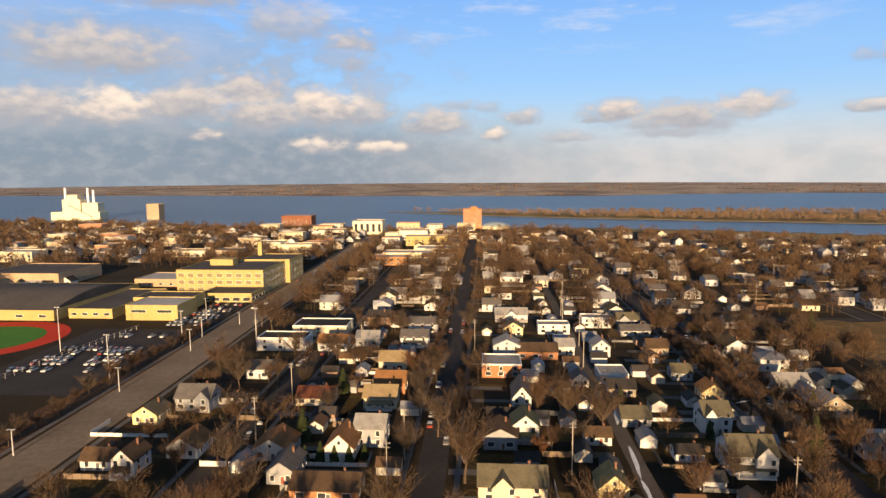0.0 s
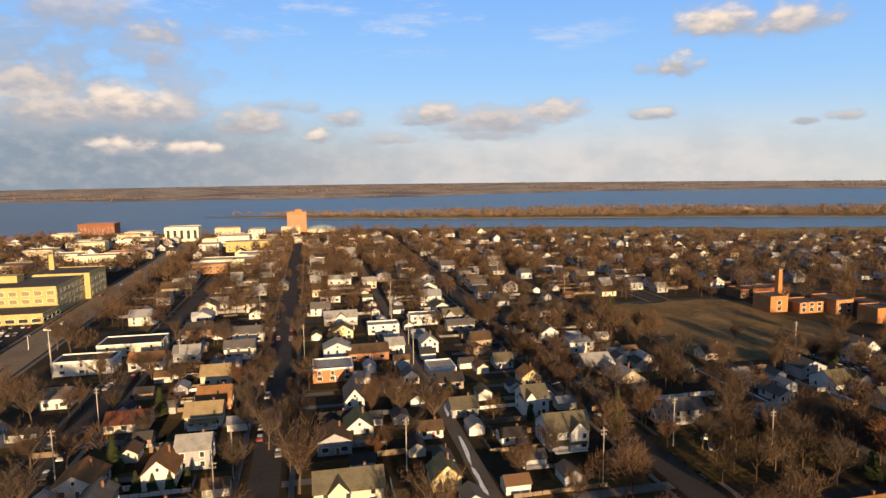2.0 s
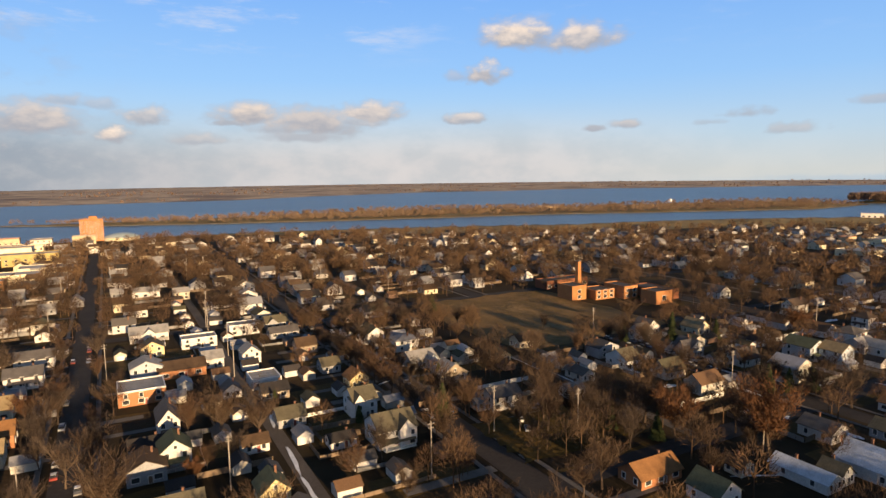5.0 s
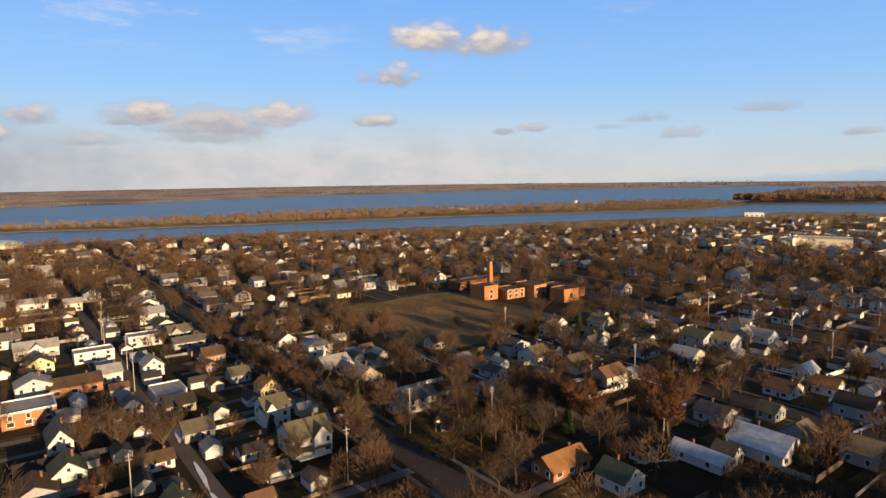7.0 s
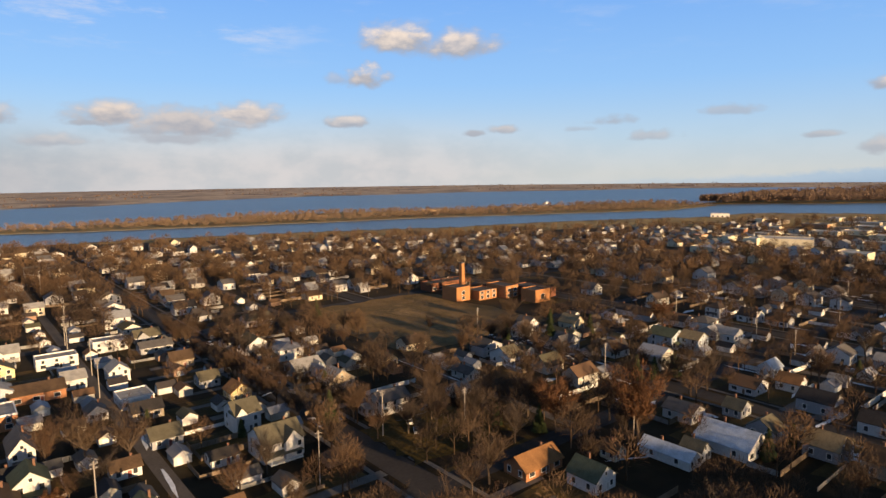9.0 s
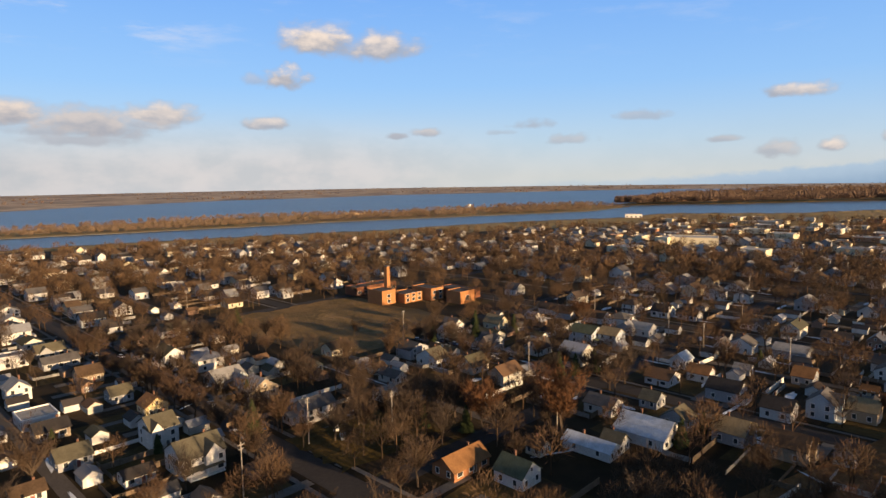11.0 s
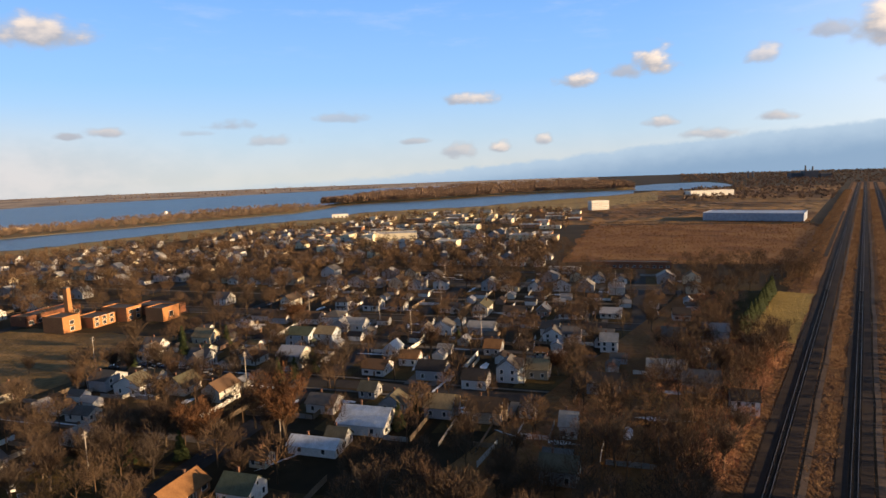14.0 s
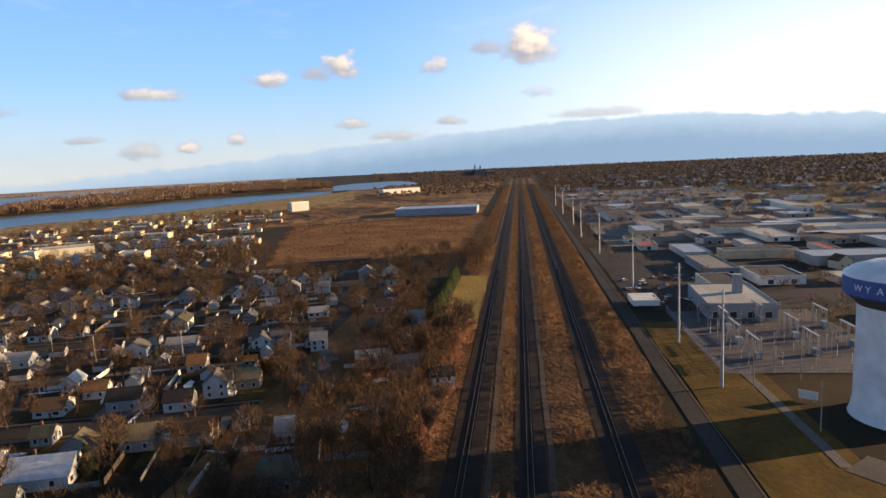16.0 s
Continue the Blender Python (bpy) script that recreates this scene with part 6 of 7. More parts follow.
def park_trailers():
    first = trailer()
    spots = [(rail_point(118 + 3.6 * k, -78), 70) for k in range(5)] + [(rail_point(84 + 3.6 * k, -186), 70) for k in range(6)]
    for i, (p, turn) in enumerate(spots):
        m = pose(p.x, p.y, 0.16, 0, 0, turn)
        if i == 0:
            first.matrix_basis = m
        else:
            copy_thing(first, m)


park_trailers()


# ---- trees ----
def grow(seed, h, twigs, sides=4, limbs=7, twig_len=1.7, twig_w=0.042):
    """A bare tree: tapered trunk and limbs in one list, twigs in the other."""
    rng = random.Random(seed)
    wood, crown = Geo(), Geo()
    tips = []

    def limb(p, d, length, r, depth):
        segs = 3 if depth < 2 else 2
        for s in range(segs):
            q = p + d * (length / segs)
            r2 = r * (0.78 if depth else 0.85)
            wood.tube(p, q, r, r2, sides if depth < 2 else 3, caps=False)
            if depth >= 1:
                tips.append((q.copy(), d.copy(), depth))
            p, r = q, r2
            d = (d + Vector((rng.uniform(-0.22, 0.22), rng.uniform(-0.22, 0.22), rng.uniform(-0.02, 0.2)))).normalized()
            if depth < 2 and (s > 0 or depth):
                for _ in range(2):
                    w = rng.uniform(0, 6.283)
                    side = Vector((math.cos(w), math.sin(w), rng.uniform(0.25, 0.9)))
                    limb(p.copy(), (d * 0.55 + side * 0.75).normalized(), length * rng.uniform(0.45, 0.62), r * 0.55, depth + 1)
    limb(Vector((0, 0, -0.2)), Vector((rng.uniform(-0.05, 0.05), rng.uniform(-0.05, 0.05), 1)).normalized(), h * 0.42, h * 0.021, 0)
    for k in range(limbs):
        w = 6.283 * k / limbs + rng.uniform(-0.4, 0.4)
        z = h * rng.uniform(0.24, 0.44)
        d = Vector((math.cos(w), math.sin(w), rng.uniform(0.7, 1.7))).normalized()
        limb(Vector((0, 0, z)), d, h * rng.uniform(0.32, 0.48), h * 0.011, 1)
    for _ in range(twigs):
        p, d, dep = rng.choice(tips)
        p = p + Vector((rng.gauss(0, 0.4), rng.gauss(0, 0.4), rng.gauss(0, 0.4)))
        q = (d * 0.7 + Vector((rng.gauss(0, 0.6), rng.gauss(0, 0.6), rng.gauss(0.25, 0.45)))).normalized()
        e = p + q * twig_len * rng.uniform(0.6, 1.4)
        s = q.cross(Vector((rng.gauss(0, 1), rng.gauss(0, 1), rng.gauss(0, 1)))).normalized() * twig_w
        crown.face([tuple(p - s), tuple(p + s), tuple(e)])
    return wood, crown


def conifer(seed, h):
    rng = random.Random(seed)
    wood, crown = Geo(), Geo()
    wood.tube((0, 0, -0.2), (0, 0, h * 0.95), h * 0.022, 0.03, 6, caps=False)
    n = 260
    for i in range(n):
        f = (i + rng.random()) / n
        z = h * (0.08 + 0.92 * f)
        r = h * 0.24 * (1 - f) ** 0.85 * rng.uniform(0.7, 1.1) + 0.15
        w = rng.uniform(0, 6.283)
        c, s = math.cos(w), math.sin(w)
        wd = 0.35 + 0.35 * r
        crown.face([(0.1 * c, 0.1 * s, z + 0.25 * r), (r * c - wd * s, r * s + wd * c, z - 0.18 * r), (r * 1.2 * c, r * 1.2 * s, z - 0.3 * r), (r * c + wd * s, r * s - wd * c, z - 0.18 * r)])
    return wood, crown


def make_tree(name, geos, mat, label, h):
    ob = thing(name, pose(0, 0, 0), label, "tree", "trees of the town")
    part("trunk", geos[0], MAT["bark"], ob)
    part("crown", geos[1], mat, ob)
    return ob


def in_rail_field(x, y):
    """The open strip between the hedge and the first track."""
    return 5 < rail_side(x, y) < 36 and 96 < (x - 193.0) * 0.9395 - (y + 53.0) * 0.3426 < 222


def tree_ok(x, y, r=2.0):
    a, b = to_town(x, y)
    if rail_side(x, y) < 9 or not free(x, y, r - 3.0) or a < -150 and b < 330 or a < -104 and b < 300:
        return False
    far = math.hypot(x, y)
    if far < 340 and (not free(x, y, 0.5) or not free(x, y + 6.0, 0.0) or not free(x * (1 + 8.0 / far), y * (1 + 8.0 / far), 0.0)):
        return False
    if far < 235 or far < 340 and random.random() < 0.6:
        if not free(x * (1 + 16.0 / far), y * (1 + 16.0 / far), -1.5):
            return False
    if -175 < a < -134 and 196 < b < 378 or a < -134 and b < 500 and a > -330 and b > 240:
        return False
    if a > 520 and b < 62 or in_rail_field(x, y) or 225 < a < 290 and 232 < b < 290:
        return False
    return streets_clear(x, y, 0.5)


def plant():
    rng = random.Random(17)
    protos = []
    for k, (h, tw) in enumerate(((13, 1500), (15, 1800), (11, 1300), (17, 2000), (12, 1400), (9, 1000))):
        protos.append(make_tree("bare_tree", grow(40 + k, h, tw), MAT["twig"], "bare deciduous tree with brown winter twigs", h))
    rust = [make_tree("oak_tree", grow(60 + k, h, 5200, limbs=11, twig_len=1.25, twig_w=0.065), MAT["twig_red"], "oak still holding rust-red winter leaves", h) for k, h in enumerate((13, 16))]
    firs = [make_tree("conifer", conifer(70 + k, h), MAT["needles"], "dark green conical evergreen tree", h) for k, h in enumerate((11, 7))]
    used = set()

    def at(o, x, y, s=1.0):
        m = pose(x, y, 0, 0, 0, rng.uniform(0, 360)) @ Matrix.Diagonal((s, s, s, 1))
        if o in used:
            c = copy_thing(o, m)
            c.matrix_basis = m
        else:
            o.matrix_basis = m
            used.add(o)
    for x, y, k, s in ((5, 150, 1, 1.4), (38, 185, 3, 1.1), (30, 192, 0, 1.1), (47, 178, 1, 1.2), (72, 148, 4, 1.0), (60, 140, 0, 0.9), (-2, 178, 3, 0.9), (-8, 205, 1, 1.0), (4, 190, 4, 1.0), (-3, 228, 1, 1.0), (168, 105, 3, 1.0), (-38, 195, 4, 0.9), (-64, 185, 1, 0.9)):
        at(protos[k], x, y, s)
    for x, y, k, s in ((161, 91, 1, 1.4), (148, 111, 0, 1.25), (26, 163, 0, 0.5), (-4, 240, 0, 0.8), (292, 155, 1, 0.9), (232, 15, 0, 0.8), (150, 24, 0, 0.6), (-12, 232, 1, 0.7)):
        at(rust[k], x, y, s)
    for x, y, k, s in ((103, 166, 0, 1.0), (-42, 177, 0, 0.9), (-34, 163, 1, 0.8), (-30, 162, 1, 0.7), (-26, 162, 1, 0.75), (-22, 163, 1, 0.7), (-38, 162, 1, 0.7), (145, 115, 0, 0.8), (-36, 215, 0, 0.9), (140, 128, 1, 1.0), (180, 300, 0, 1.0), (60, 205, 1, 0.8), (78, 176, 1, 0.8), (235, 180, 0, 1.0), (248, 190, 0, 1.0), (256, 172, 0, 0.9), (215, 190, 0, 0.8), (120, 196, 1, 1.0), (175, 60, 0, 0.8), (188, 58, 1, 1.0), (270, 62, 1, 1.0), (246, 10, 0, 0.8), (210, 120, 0, 0.9), (216, 116, 0, 0.8), (224, 112, 0, 0.9)):
        at(firs[k], x, y, s)
    # clipped evergreen hedge along the golden field
    for k in range(42):
        p = rail_point(104 + 2.7 * k, 27.5 + rng.uniform(-0.8, 0.8))
        at(firs[k % 2], p.x, p.y, rng.uniform(0.75, 0.95) * (1.0 if k % 2 == 0 else 1.5))
    for b in range(150, 300, 7):
        x, y = town(-140.5 + rng.uniform(-3, 3), b + rng.uniform(-2, 2))
        at(protos[rng.choice((2, 4, 5))], x, y, rng.uniform(0.45, 0.8))
    # street trees along the avenues
    for s, b0, b1, gap in ((91.0, 168, 330, 9.0), (205.0, 120, 214, 13.0), (-73.0, 150, 330, 30.0), (-14.0, 160, 330, 24.0)):
        for side in (-1, 1):
            b = b0
            while b < b1:
                x, y = town(s + side * rng.uniform(6.0, 7.5), b)
                b += gap * rng.uniform(0.7, 1.4)
                if free(x, y, -1.0) and (s < 0 or abs(b - 118) > 8):
                    at(rng.choice(protos), x, y, rng.uniform(0.7, 1.0))
    n = 0
    while n < 175:
        ang = rng.uniform(-0.75, 2.35)
        r = rng.uniform(120, 330)
        x, y = r * math.sin(ang), r * math.cos(ang)
        if rail_side(x, y) < -8 or not tree_ok(x, y):
            n += 0.01
            continue
        a, b = to_town(x, y)
        if -105 < a < 88 and 130 < b < 335 and rng.random() < 0.55 or 145 < a < 290 and 20 < b < 110 and rng.random() < 0.45:
            n += 0.2
            continue
        if 158 < a < 248 and 219 < b < 328 and rng.random() < 0.85:
            continue
        at(rng.choice(protos), x, y, rng.uniform(0.7, 1.05))
        n += 1


plant()


def scatter(name, spots, seed, h0, h1, twigs, twig_len, twig_w, mat, label, limbs=True):
    """Many distant trees joined into one mesh by copying a few grown ones."""
    rng = random.Random(seed)
    kinds = []
    for k in range(5):
        r2 = random.Random(seed * 10 + k)
        vs, fs = [], []
        g = Geo()
        if limbs:
            g.tube((0, 0, -0.3), (0, 0, 7.0), 0.22, 0.12, 3, caps=False)
            for j in range(5):
                w = 6.283 * j / 5 + r2.uniform(-0.4, 0.4)
                z = r2.uniform(3, 6)
                g.tube((0, 0, z), (2.6 * math.cos(w), 2.6 * math.sin(w), z + r2.uniform(2.5, 4.5)), 0.1, 0.05, 3, caps=False)
        for _ in range(twigs):
            u, w, c = r2.random(), r2.uniform(0, 6.283), r2.uniform(-0.75, 1.0)
            rad = (0.35 + 0.65 * u ** 0.5)
            sq = math.sqrt(max(0.0, 1 - c * c))
            p = Vector((rad * 3.9 * sq * math.cos(w), rad * 3.9 * sq * math.sin(w), 7.2 + rad * 4.2 * c))
            d = (p - Vector((0, 0, 4.0))).normalized() + Vector((r2.gauss(0, 0.5), r2.gauss(0, 0.5), r2.gauss(0.2, 0.4)))
            d.normalize()
            s = d.cross(Vector((r2.gauss(0, 1), r2.gauss(0, 1), r2.gauss(0, 1)))).normalized() * twig_w
            e = p + d * twig_len * r2.uniform(0.6, 1.4)
            g.face([tuple(p - s), tuple(p + s), tuple(e)])
        v = np.array(g.v)
        loops = np.array([i for f in g.f for i in f])
        sizes = np.array([len(f) for f in g.f])
        kinds.append((v, loops, sizes))
    V, L, S, off = [], [], [], 0
    for x, y, z in spots:
        v, loops, sizes = kinds[rng.randrange(5)]
        w, s, t = rng.uniform(0, 6.283), rng.uniform(h0, h1) / 12.0, rng.uniform(0.85, 1.15)
        c, n = math.cos(w) * s * t, math.sin(w) * s * t
        q = np.empty_like(v)
        q[:, 0], q[:, 1], q[:, 2] = v[:, 0] * c - v[:, 1] * n + x, v[:, 0] * n + v[:, 1] * c + y, v[:, 2] * s + z
        V.append(q), L.append(loops + off), S.append(sizes)
        off += len(v)
    V, L, S = np.concatenate(V), np.concatenate(L), np.concatenate(S)
    me = bpy.data.meshes.new(name)
    me.vertices.add(len(V))
    me.vertices.foreach_set("co", V.astype(np.float32).ravel())
    me.loops.add(len(L))
    me.loops.foreach_set("vertex_index", L.astype(np.int32))
    me.polygons.add(len(S))
    me.polygons.foreach_set("loop_start", (np.cumsum(S) - S).astype(np.int32))
    me.materials.append(mat)
    me.update()
    me.validate()
    ob = new(name, me)
    tagged(ob, label, "trees", "", "stuff")


def woods():
    rng = random.Random(23)
    mid, far, isl, north, west, brush = [], [], [], [], [], []
    while len(mid) < 1380:
        ang = rng.uniform(-0.75, 2.0)
        r = 170 + 430 * rng.random() ** 0.8
        x, y = r * math.sin(ang), r * math.cos(ang)
        a, b = to_town(x, y)
        if rail_side(x, y) < 9 or not tree_ok(x, y) or (158 < a < 248 and 219 < b < 328):
            continue
        if -105 < a < 88 and b < 335 and rng.random() < 0.6 or a > 140 and b < 110 and r < 300 and rng.random() < 0.4:
            continue
        mid.append((x, y, 0))
    while len(far) < 6200:
        x, y = rng.uniform(-1300, 1150), rng.uniform(40, 1400)
        if math.hypot(x, y) < 480 or inland(x, y) < 60 + 0.2 * max(0.0, x - 200.0) or not tree_ok(x, y, 1.0):
            continue
        a, b = to_town(x, y)
        if -260 < a < -60 and b > 620 and rng.random() < 0.6:
            continue
        if x > 640 and rng.random() < 0.6:
            continue
        far.append((x, y, 0))
    def at_polar(az, r):
        return r * math.sin(radians(az)), r * math.cos(radians(az))
    while len(isl) < 2600:
        az = rng.uniform(-4.6, 66.2)
        lo, hi = bank(ISLAND_NEAR, az, 0.002) + 12, bank(ISLAND_FAR, az) - 4
        if hi < lo or rng.random() > (hi - lo) / 450:
            continue
        r = lo + (hi - lo) * rng.random() ** 1.3
        isl.append((*at_polar(az, r), 0.9))
    while len(north) < 3000:
        az = rng.uniform(65.2, 93.0)
        lo, hi = bank(BIG_NEAR, az, 0.003) + 10, bank(BIG_FAR, az) - 8
        r = lo + (hi - lo) * rng.random() ** 1.7
        north.append((*at_polar(az, r), 0.9))
    while len(west) < 9500:
        r = 300 + 4200 * rng.random() ** 1.3
        ang = rng.uniform(1.85, 2.7)
        x, y = r * math.sin(ang), r * math.cos(ang)
        if rail_side(x, y) > -75 or not free(x, y, 0.0) or r < 640 and rng.random() < 0.85:
            continue
        west.append((x, y, 0))
    while len(mid) < 1480:
        ang, r = rng.uniform(0.5, 1.55), rng.uniform(110, 330)
        x, y = r * math.sin(ang), r * math.cos(ang)
        a, b = to_town(x, y)
        if tree_ok(x, y) and not (158 < a < 248 and 219 < b < 328):
            mid.append((x, y, 0))
    n = 0
    while n < 22:
        x, y = rng.uniform(85, 215), rng.uniform(-40, 75)
        n += 0.05
        if math.hypot(x, y) > 105 and tree_ok(x, y):
            mid.append((x, y, 0))
            n += 0.95
    for _ in range(170):
        p = rail_point(rng.uniform(-150, 160), rng.uniform(11, 48))
        if free(p.x, p.y, -2.0) and not in_rail_field(p.x, p.y):
            mid.append((p.x, p.y, -1.0))
    thick = []
    for _ in range(2000):
        p = rail_point(rng.uniform(-130, 190), rng.uniform(8, 62) if rng.random() < 0.7 else rng.uniform(8, 22))
        if free(p.x, p.y, -1.0) and streets_clear(p.x, p.y, 0.0) and not in_rail_field(p.x, p.y):
            thick.append((p.x, p.y, 0.0))
    scatter("thicket", thick, 12, 2.0, 5.5, 60, 3.4, 0.16, material("rusty_thicket", [(0.26, 0.125, 0.075), (0.38, 0.20, 0.115)], 0.95, 0.03, 0.3, world=True, island=0.3), "reddish brown thicket beside the railway", False)
    scatter("mid_trees", mid, 1, 8, 15, 330, 1.8, 0.065, MAT["twig_far"], "bare brown trees among the houses")
    scatter("far_trees", far, 2, 8, 14, 80, 2.3, 0.24, MAT["twig_far_lit"], "bare brown trees of the distant town")
    scatter("island_trees", isl, 3, 6, 11, 50, 2.8, 0.4, MAT["twig_island_hazed"], "dense bare trees on the low island", False)
    scatter("island_trees", north, 4, 13, 22, 42, 3.2, 0.55, MAT["twig_hazy"], "dense bare woods of the large island", False)
    scatter("western_trees", west, 5, 6, 11, 46, 2.6, 0.22, MAT["twig_hazy"], "bare trees west of the railway", False)
    # far woods on the horizon, beyond the river and to the south
    hor = []
    while len(hor) < 950:
        # belts of wood across the river, leaving open fields between them
        az = rng.uniform(-45, 99)
        r = max(bank(FAR_BANK, az), 3500 if az > 75 else 0) + 30 + 1900 * rng.random() ** 1.2
        if r < 4850 and noise.noise((az * 0.11, r * 0.0022, 3.0)) > 0.08:
            hor.append((*at_polar(az, r), 0))
    while len(hor) < 8850:
        az, r = rng.uniform(74.5, 149), rng.uniform(1400, 4850)
        x, y = at_polar(az, r)
        side = rail_side(x, y)
        if abs(side + 18) < 50 and r < 2300 or side > 0 and y > -0.12 * x:
            continue
        if 90 < az < 101 and bank(BAY_NEAR, az) - 12 < r < bank(BAY_FAR, az) + 12:
            continue
        hor.append((x, y, 0))
    scatter("horizon_woods", hor, 6, 5, 9, 24, 6.0, 1.6, MAT["twig_hazy"], "brown woods along the horizon", False)
    # brush along the railway and in the brown field
    for _ in range(14000):
        p = rail_point(-100 + 1700 * rng.random() ** 1.3, rng.choice((11, 14, 17, 20, 23, -9, -11.5, -27, -30, -33, -49, -52, -55, -58, -55, -52)) + rng.uniform(-1.6, 1.6))
        if (p - rail_point(0, 0)).dot(RD) < 40 and rng.random() < 0.55:
            continue
        if not in_rail_field(p.x, p.y):
            brush.append((p.x, p.y, 0.1))
    low = []
    for _ in range(5200):
        a, b = rng.uniform(515, 900), rng.uniform(-200, 68)
        x, y = town(a, b)
        if rail_side(x, y) > 16:
            low.append((x, y, 0.0))
    scatter("low_brush", low, 8, 0.6, 1.5, 24, 6.0, 1.0, MAT["brush"], "low russet brush over the open field", False)
    scatter("brush", brush, 7, 1.4, 3.4, 46, 4.2, 0.26, material("russet_brush", [(0.155, 0.088, 0.047), (0.24, 0.144, 0.075)], 0.95, 0.03, 0.3, world=True, island=0.3), "russet dry brush and tall grass", False)


woods()


# ---- small things ----
def snow_patch(x, y, length, width, turn, seed):
    """A thin ragged remnant of snow."""
    rng = random.Random(seed)
    g = Geo()
    n = 14
    c, d = math.cos(radians(turn)), math.sin(radians(turn))
    pts = []
    for k in range(n):
        w = 6.283185 * k / n
        p, q = length / 2 * math.cos(w) * rng.uniform(0.7, 1.1), width / 4 * math.sin(w) * rng.uniform(0.4, 1.2)
        pts.append((x + p * c - q * d, y + p * d + q * c))
    g.solid([(x, y, 0.24)] + [(p, q, 0.17) for p, q in pts], [(0, 1 + k, 1 + (k + 1) % n) for k in range(n)])
    setting("snow_patch", g, MAT["snow"], label="thin bluish remnant of old snow", category="snow")


for i, (x, y, ln, wd, tn) in enumerate(((51.5, 161, 22, 2.6, 83), (49.5, 142, 18, 3.0, 86), (55, 192, 14, 3.0, 80), (160, 190, 30, 1.6, 86), (161, 172, 18, 2.0, 86), (222, 163, 26, 3.0, 84), (218, 143, 16, 3.0, 84), (250, 95, 18, 4.0, 88), (288, 84, 16, 5.0, 85), (280, 60, 20, 3.5, 85), (150, 85, 20, 2.0, -30), (165, 78, 16, 2.4, -12), (213, 57, 14, 3.5, -8), (176, 26, 14, 2.0, 60), (236, 70, 9, 3.0, 10), (262, 60, 12, 3.0, 85), (300, 95, 12, 3.5, 20), (232, 37, 8, 3.0, 40), (120, 222, 12, 3.0, 50), (102, 205, 8, 2.0, 20))):
    snow_patch(x, y, ln, wd, tn, 100 + i)


def board_fence(x0, y0, x1, y1, h, mat, label):
    f = thing("board_fence", pose(x0, y0, 0, 0, 0, math.degrees(math.atan2(y1 - y0, x1 - x0))), label, "fence", "yard fences")
    run = math.hypot(x1 - x0, y1 - y0)
    n = max(2, round(run / 2.4))
    bay = Geo()
    bay.box(0.06, -0.03, 0.1, run / n - 0.06, 0.03, h)
    bay = bay.mesh("panel", mat)
    post = Geo()
    post.box(-0.07, -0.07, -0.2, 0.07, 0.07, h + 0.15)
    post = post.mesh("post", mat)
    for k in range(n):
        part("panel", bay, None, f, at=pose(k * run / n, 0, 0))
    for k in range(n + 1):
        part("post", post, None, f, at=pose(k * run / n, 0, 0))


WHITE_FENCE = material("white_vinyl_fence", [(0.66, 0.65, 0.62), (0.76, 0.75, 0.72)], 0.6, 0.3, 3.0)
BROWN_FENCE = material("weathered_board_fence", [(0.16, 0.12, 0.085), (0.24, 0.18, 0.13)], 0.9, 0.3, 3.0)
for x0, y0, x1, y1, h, m, words in (
    (231, 51.7, 253.6, 50.0, 2.2, WHITE_FENCE, "tall white vinyl yard fence"),
    (154, 31.5, 168, 28.3, 1.8, WHITE_FENCE, "white board fence beside a yard"),
    (250, 82, 272, 79, 1.8, WHITE_FENCE, "white board fence beside a yard"),
    (27, 164.3, 46.4, 163.2, 1.7, BROWN_FENCE, "weathered timber board fence"),
    (-70, 192, -58, 191, 1.7, BROWN_FENCE, "weathered timber board fence"),
    (-66, 160, -54, 159.3, 1.6, WHITE_FENCE, "low white board fence"),
    (100, 176, 112, 175.2, 1.7, BROWN_FENCE, "weathered timber board fence"),
    (186, 52, 200, 51, 1.7, BROWN_FENCE, "weathered timber board fence"),
    (205, 8, 226, 6.5, 1.6, BROWN_FENCE, "weathered timber board fence"),
    (262, 30, 284, 28.5, 1.6, WHITE_FENCE, "low white board fence"),
    (168, 118, 190, 116.5, 1.7, BROWN_FENCE, "weathered timber board fence"),
):
    board_fence(x0, y0, x1, y1, h, m, words)


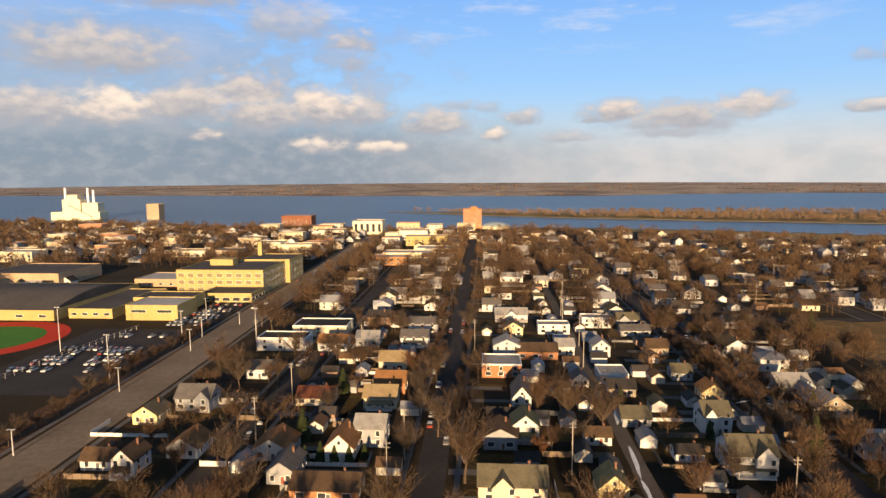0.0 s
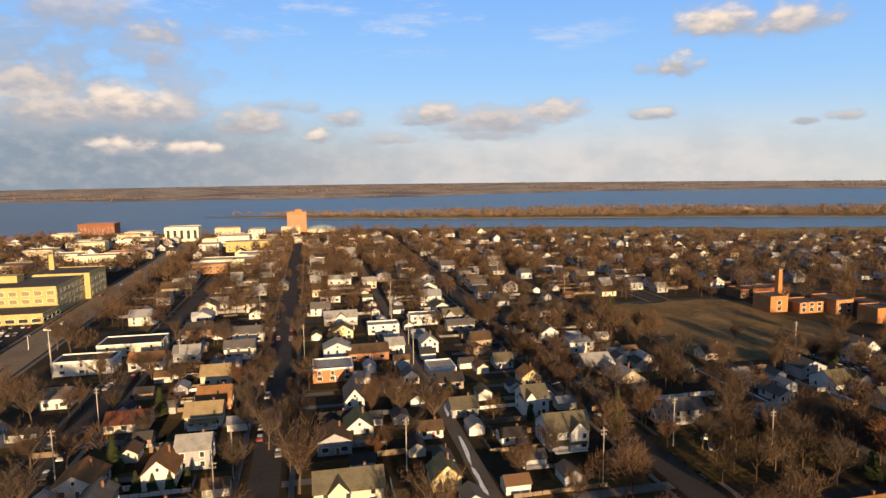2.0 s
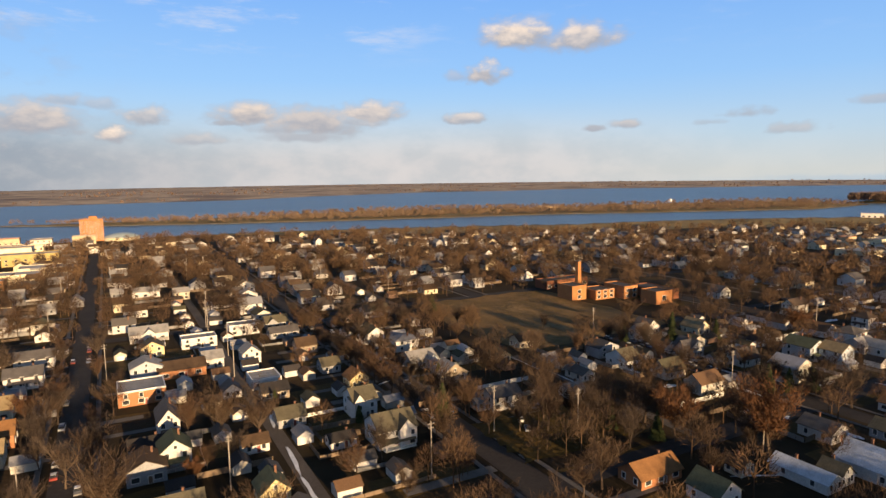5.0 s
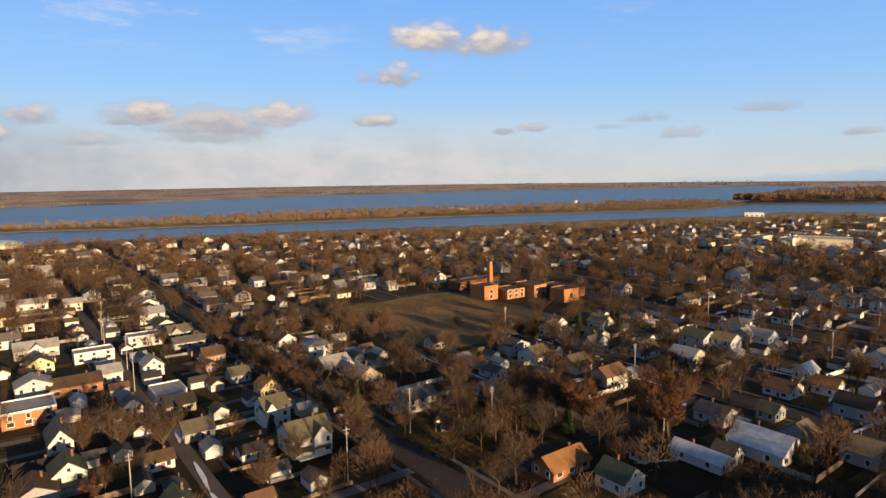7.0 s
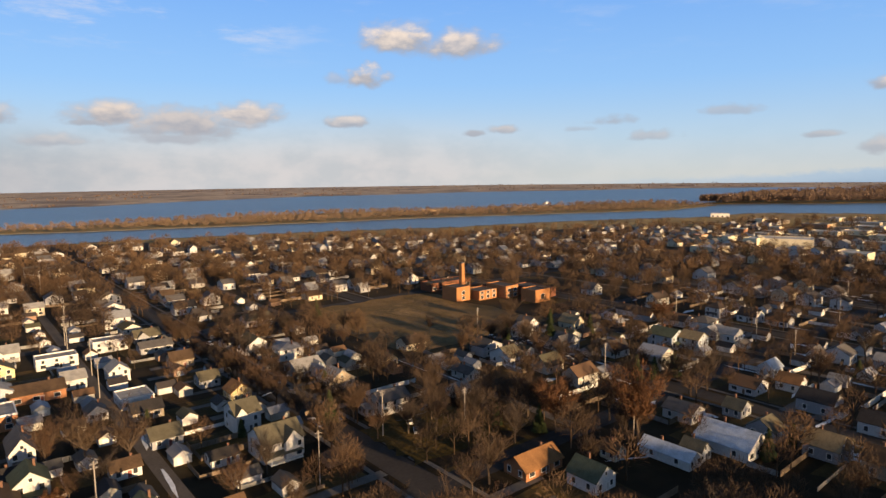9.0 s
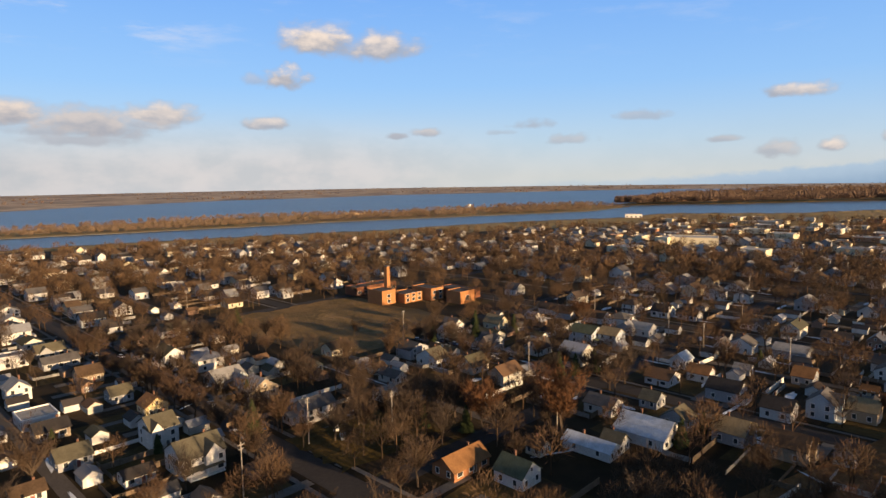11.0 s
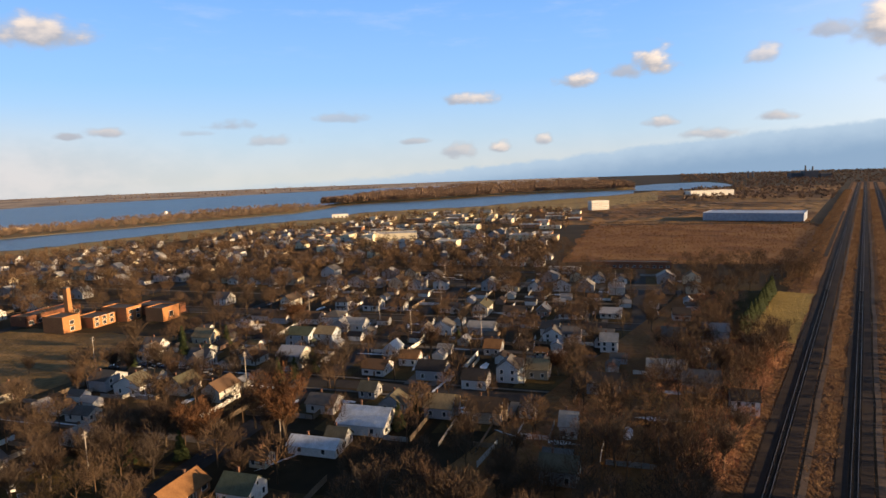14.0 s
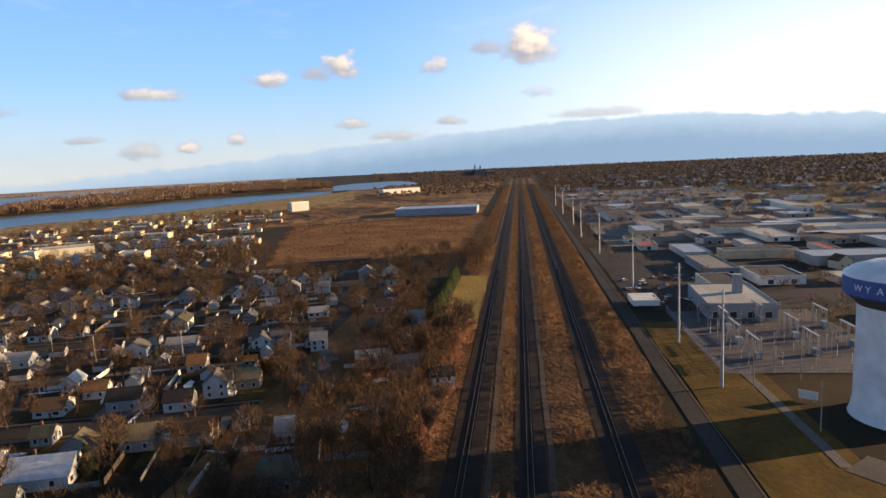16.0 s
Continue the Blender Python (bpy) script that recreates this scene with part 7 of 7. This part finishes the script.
def yard_lines():
    """Lot fences, drives and old snow between the houses, too many to count."""
    rng = random.Random(57)
    fences, drives, snow = [Geo(), Geo(), Geo()], Geo(), Geo()

    def fence(k, a0, b0, a1, b1, h):
        p, q = Vector((*town(a0, b0), 0)), Vector((*town(a1, b1), 0))
        run = (q - p).length
        if run < 2:
            return
        d = (q - p) / run
        w = Vector((-d.y, d.x, 0)) * 0.04
        n = max(1, round(run / 2.4))
        for i in range(n):
            e, f = p + d * (run * i / n + 0.06), p + d * (run * (i + 1) / n - 0.06)
            t = h * rng.uniform(0.94, 1.03)
            fences[k].solid([tuple(v + Vector((0, 0, z))) for z in (0.08, t) for v in (e - w, f - w, f + w, e + w)], [(4, 5, 6, 7), (0, 1, 5, 4), (1, 2, 6, 5), (2, 3, 7, 6), (3, 0, 4, 7)])
    for s, w, b0, b1 in AVENUES:
        for side in (-1, 1):
            b = b0 + rng.uniform(0, 8)
            while b < min(b1, 460):
                b += rng.uniform(9, 16)
                x, y = town(s + side * 20, b)
                if open_ground(x, y) or not streets_clear(x, y, 1.0) or not 120 < math.hypot(x, y) < 480:
                    continue
                kind = rng.random()
                out = rng.uniform(30, 46)
                if kind < 0.40:
                    a0, a1 = s + side * (w / 2 + 0.5), s + side * rng.uniform(18, 34)
                    half = rng.uniform(1.2, 1.9)
                    drives.face([(*town(a0, b - half), 0.095), (*town(a1, b - half), 0.095), (*town(a1, b + half), 0.095), (*town(a0, b + half), 0.095)][::side])
                if kind > 0.30:
                    k = rng.choice((0, 1, 1, 2, 1, 2))
                    fence(k, s + side * rng.uniform(20, 26), b + 3, s + side * out, b + 3 + rng.uniform(-0.6, 0.6), rng.choice((1.2, 1.6, 1.8)))
                if kind > 0.45:
                    k = rng.choice((0, 1, 2, 1, 2))
                    fence(k, s + side * out, b + 3, s + side * out, b + 3 + rng.uniform(6, 15), 1.6)
                if s > 100 and rng.random() < 0.75:
                    ca, cb = s + side * rng.uniform(8, 36), b + rng.uniform(-5, 5)
                    ln, wd = rng.uniform(2.5, 9), rng.uniform(0.6, 2.2)
                    if rng.random() < 0.5:
                        ln, wd = wd, ln
                    ring = [(ca + ln * math.cos(v) * rng.uniform(0.6, 1.1), cb + wd * math.sin(v) * rng.uniform(0.5, 1.2)) for v in [0.5236 * j for j in range(12)]]
                    snow.face([(*town(p, q), 0.15) for p, q in ring])
    names = ("white board", "weathered brown board", "grey wire and board")
    for k, m in enumerate((WHITE_FENCE, BROWN_FENCE, material("grey_fence", [(0.20, 0.20, 0.20), (0.30, 0.29, 0.28)], 0.8, 0.3, 3.0))):
        setting("yard_fencing", fences[k], m, label=names[k] + " fences between the house lots", kind="stuff", category="fences")
    setting("driveway_strips", drives, MAT["concrete"], label="pale worn concrete drives beside the houses", kind="stuff", category="driveways")
    setting("snow_remnants", snow, MAT["snow"], label="small bluish remnants of old snow in the yards", kind="stuff", category="snow")


yard_lines()


def boat():
    ob = thing("cabin_boat", pose(1329, 1033, 0.35, 0, 0, 20), "white cabin boat at anchor on the river", "boat")
    h = Geo()
    h.solid([(-11, -2.6, 0), (8, -2.6, 0), (13, 0, 0), (8, 2.6, 0), (-11, 2.6, 0), (-11.5, -3.2, 2.6), (9, -3.2, 2.8), (15, 0, 3.4), (9, 3.2, 2.8), (-11.5, 3.2, 2.6)], [(0, 1, 6, 5), (1, 2, 7, 6), (2, 3, 8, 7), (3, 4, 9, 8), (4, 0, 5, 9), (5, 6, 7, 8, 9)])
    part("hull", h, MAT["frame"], ob)
    c = Geo()
    c.solid([(-8, -2.2, 2.6), (4, -2.2, 2.7), (4, 2.2, 2.7), (-8, 2.2, 2.6), (-7.4, -1.9, 5.4), (2.2, -1.9, 5.4), (2.2, 1.9, 5.4), (-7.4, 1.9, 5.4)], [(4, 5, 6, 7), (0, 1, 5, 4), (1, 2, 6, 5), (2, 3, 7, 6), (3, 0, 4, 7)])
    part("cabin", c, MAT["frame"], ob)
    m = Geo()
    m.tube((-2, 0, 5.4), (-2, 0, 10.5), 0.14, 0.08, 6)
    part("mast", m, MAT["metal"], ob)


boat()
block("boathouse", 1093, 472, 30, 12, 6.0, WS, PR, "long white boathouse on the river bank", "boathouse", turn=-60, cols=4, rows=1, win=(3.0, 2.4), faces=("front",))
block("island_hall", 915, 1016, 60, 12, 5.0, GB, PR, "long low tan building among the island's trees", "hall", turn=-42)


def notice_board():
    ob = thing("notice_board", pose(153.6, -147.4, 0, 0, 0, 40), "pale slanted notice board on two posts", "sign")
    g = Geo()
    g.solid([(-2.6, 0, 0.7), (2.6, 0, 0.7), (2.6, 0.5, 3.4), (-2.6, 0.5, 3.4), (-2.6, 0.15, 0.7), (2.6, 0.15, 0.7), (2.6, 0.65, 3.4), (-2.6, 0.65, 3.4)], [(0, 1, 2, 3), (7, 6, 5, 4), (0, 4, 5, 1), (1, 5, 6, 2), (2, 6, 7, 3), (3, 7, 4, 0)])
    part("panel", g, MAT["frame"], ob)
    for x in (-1.8, 1.8):
        p = Geo()
        p.tube((x, 0.4, -0.2), (x, 0.4, 2.4), 0.08, 0.08, 6)
        part("post", p, MAT["metal"], ob)


notice_board()


def far_station():
    ob = thing("power_station", pose(2900, -850, 0), "dark distant power station with slim stacks", "power plant")
    dark = material("dark_cladding", [(0.05, 0.06, 0.08), (0.08, 0.09, 0.11)], 0.8, 0.05, 0.5)
    for x, y, w, d, h in ((0, 0, 60, 50, 30), (20, 50, 60, 40, 22), (-10, -55, 40, 40, 18)):
        g = Geo()
        g.box(x - w / 2, y - d / 2, 0, x + w / 2, y + d / 2, h)
        part("hall", g, dark, ob)
    for x, y, h in ((0, 15, 52), (0, -12, 48), (200, 170, 34), (200, 190, 34)):
        g = Geo()
        g.tube((x, y, 0), (x, y, h), 4.0, 3.2, 12)
        part("stack", g, dark, ob)


far_station()
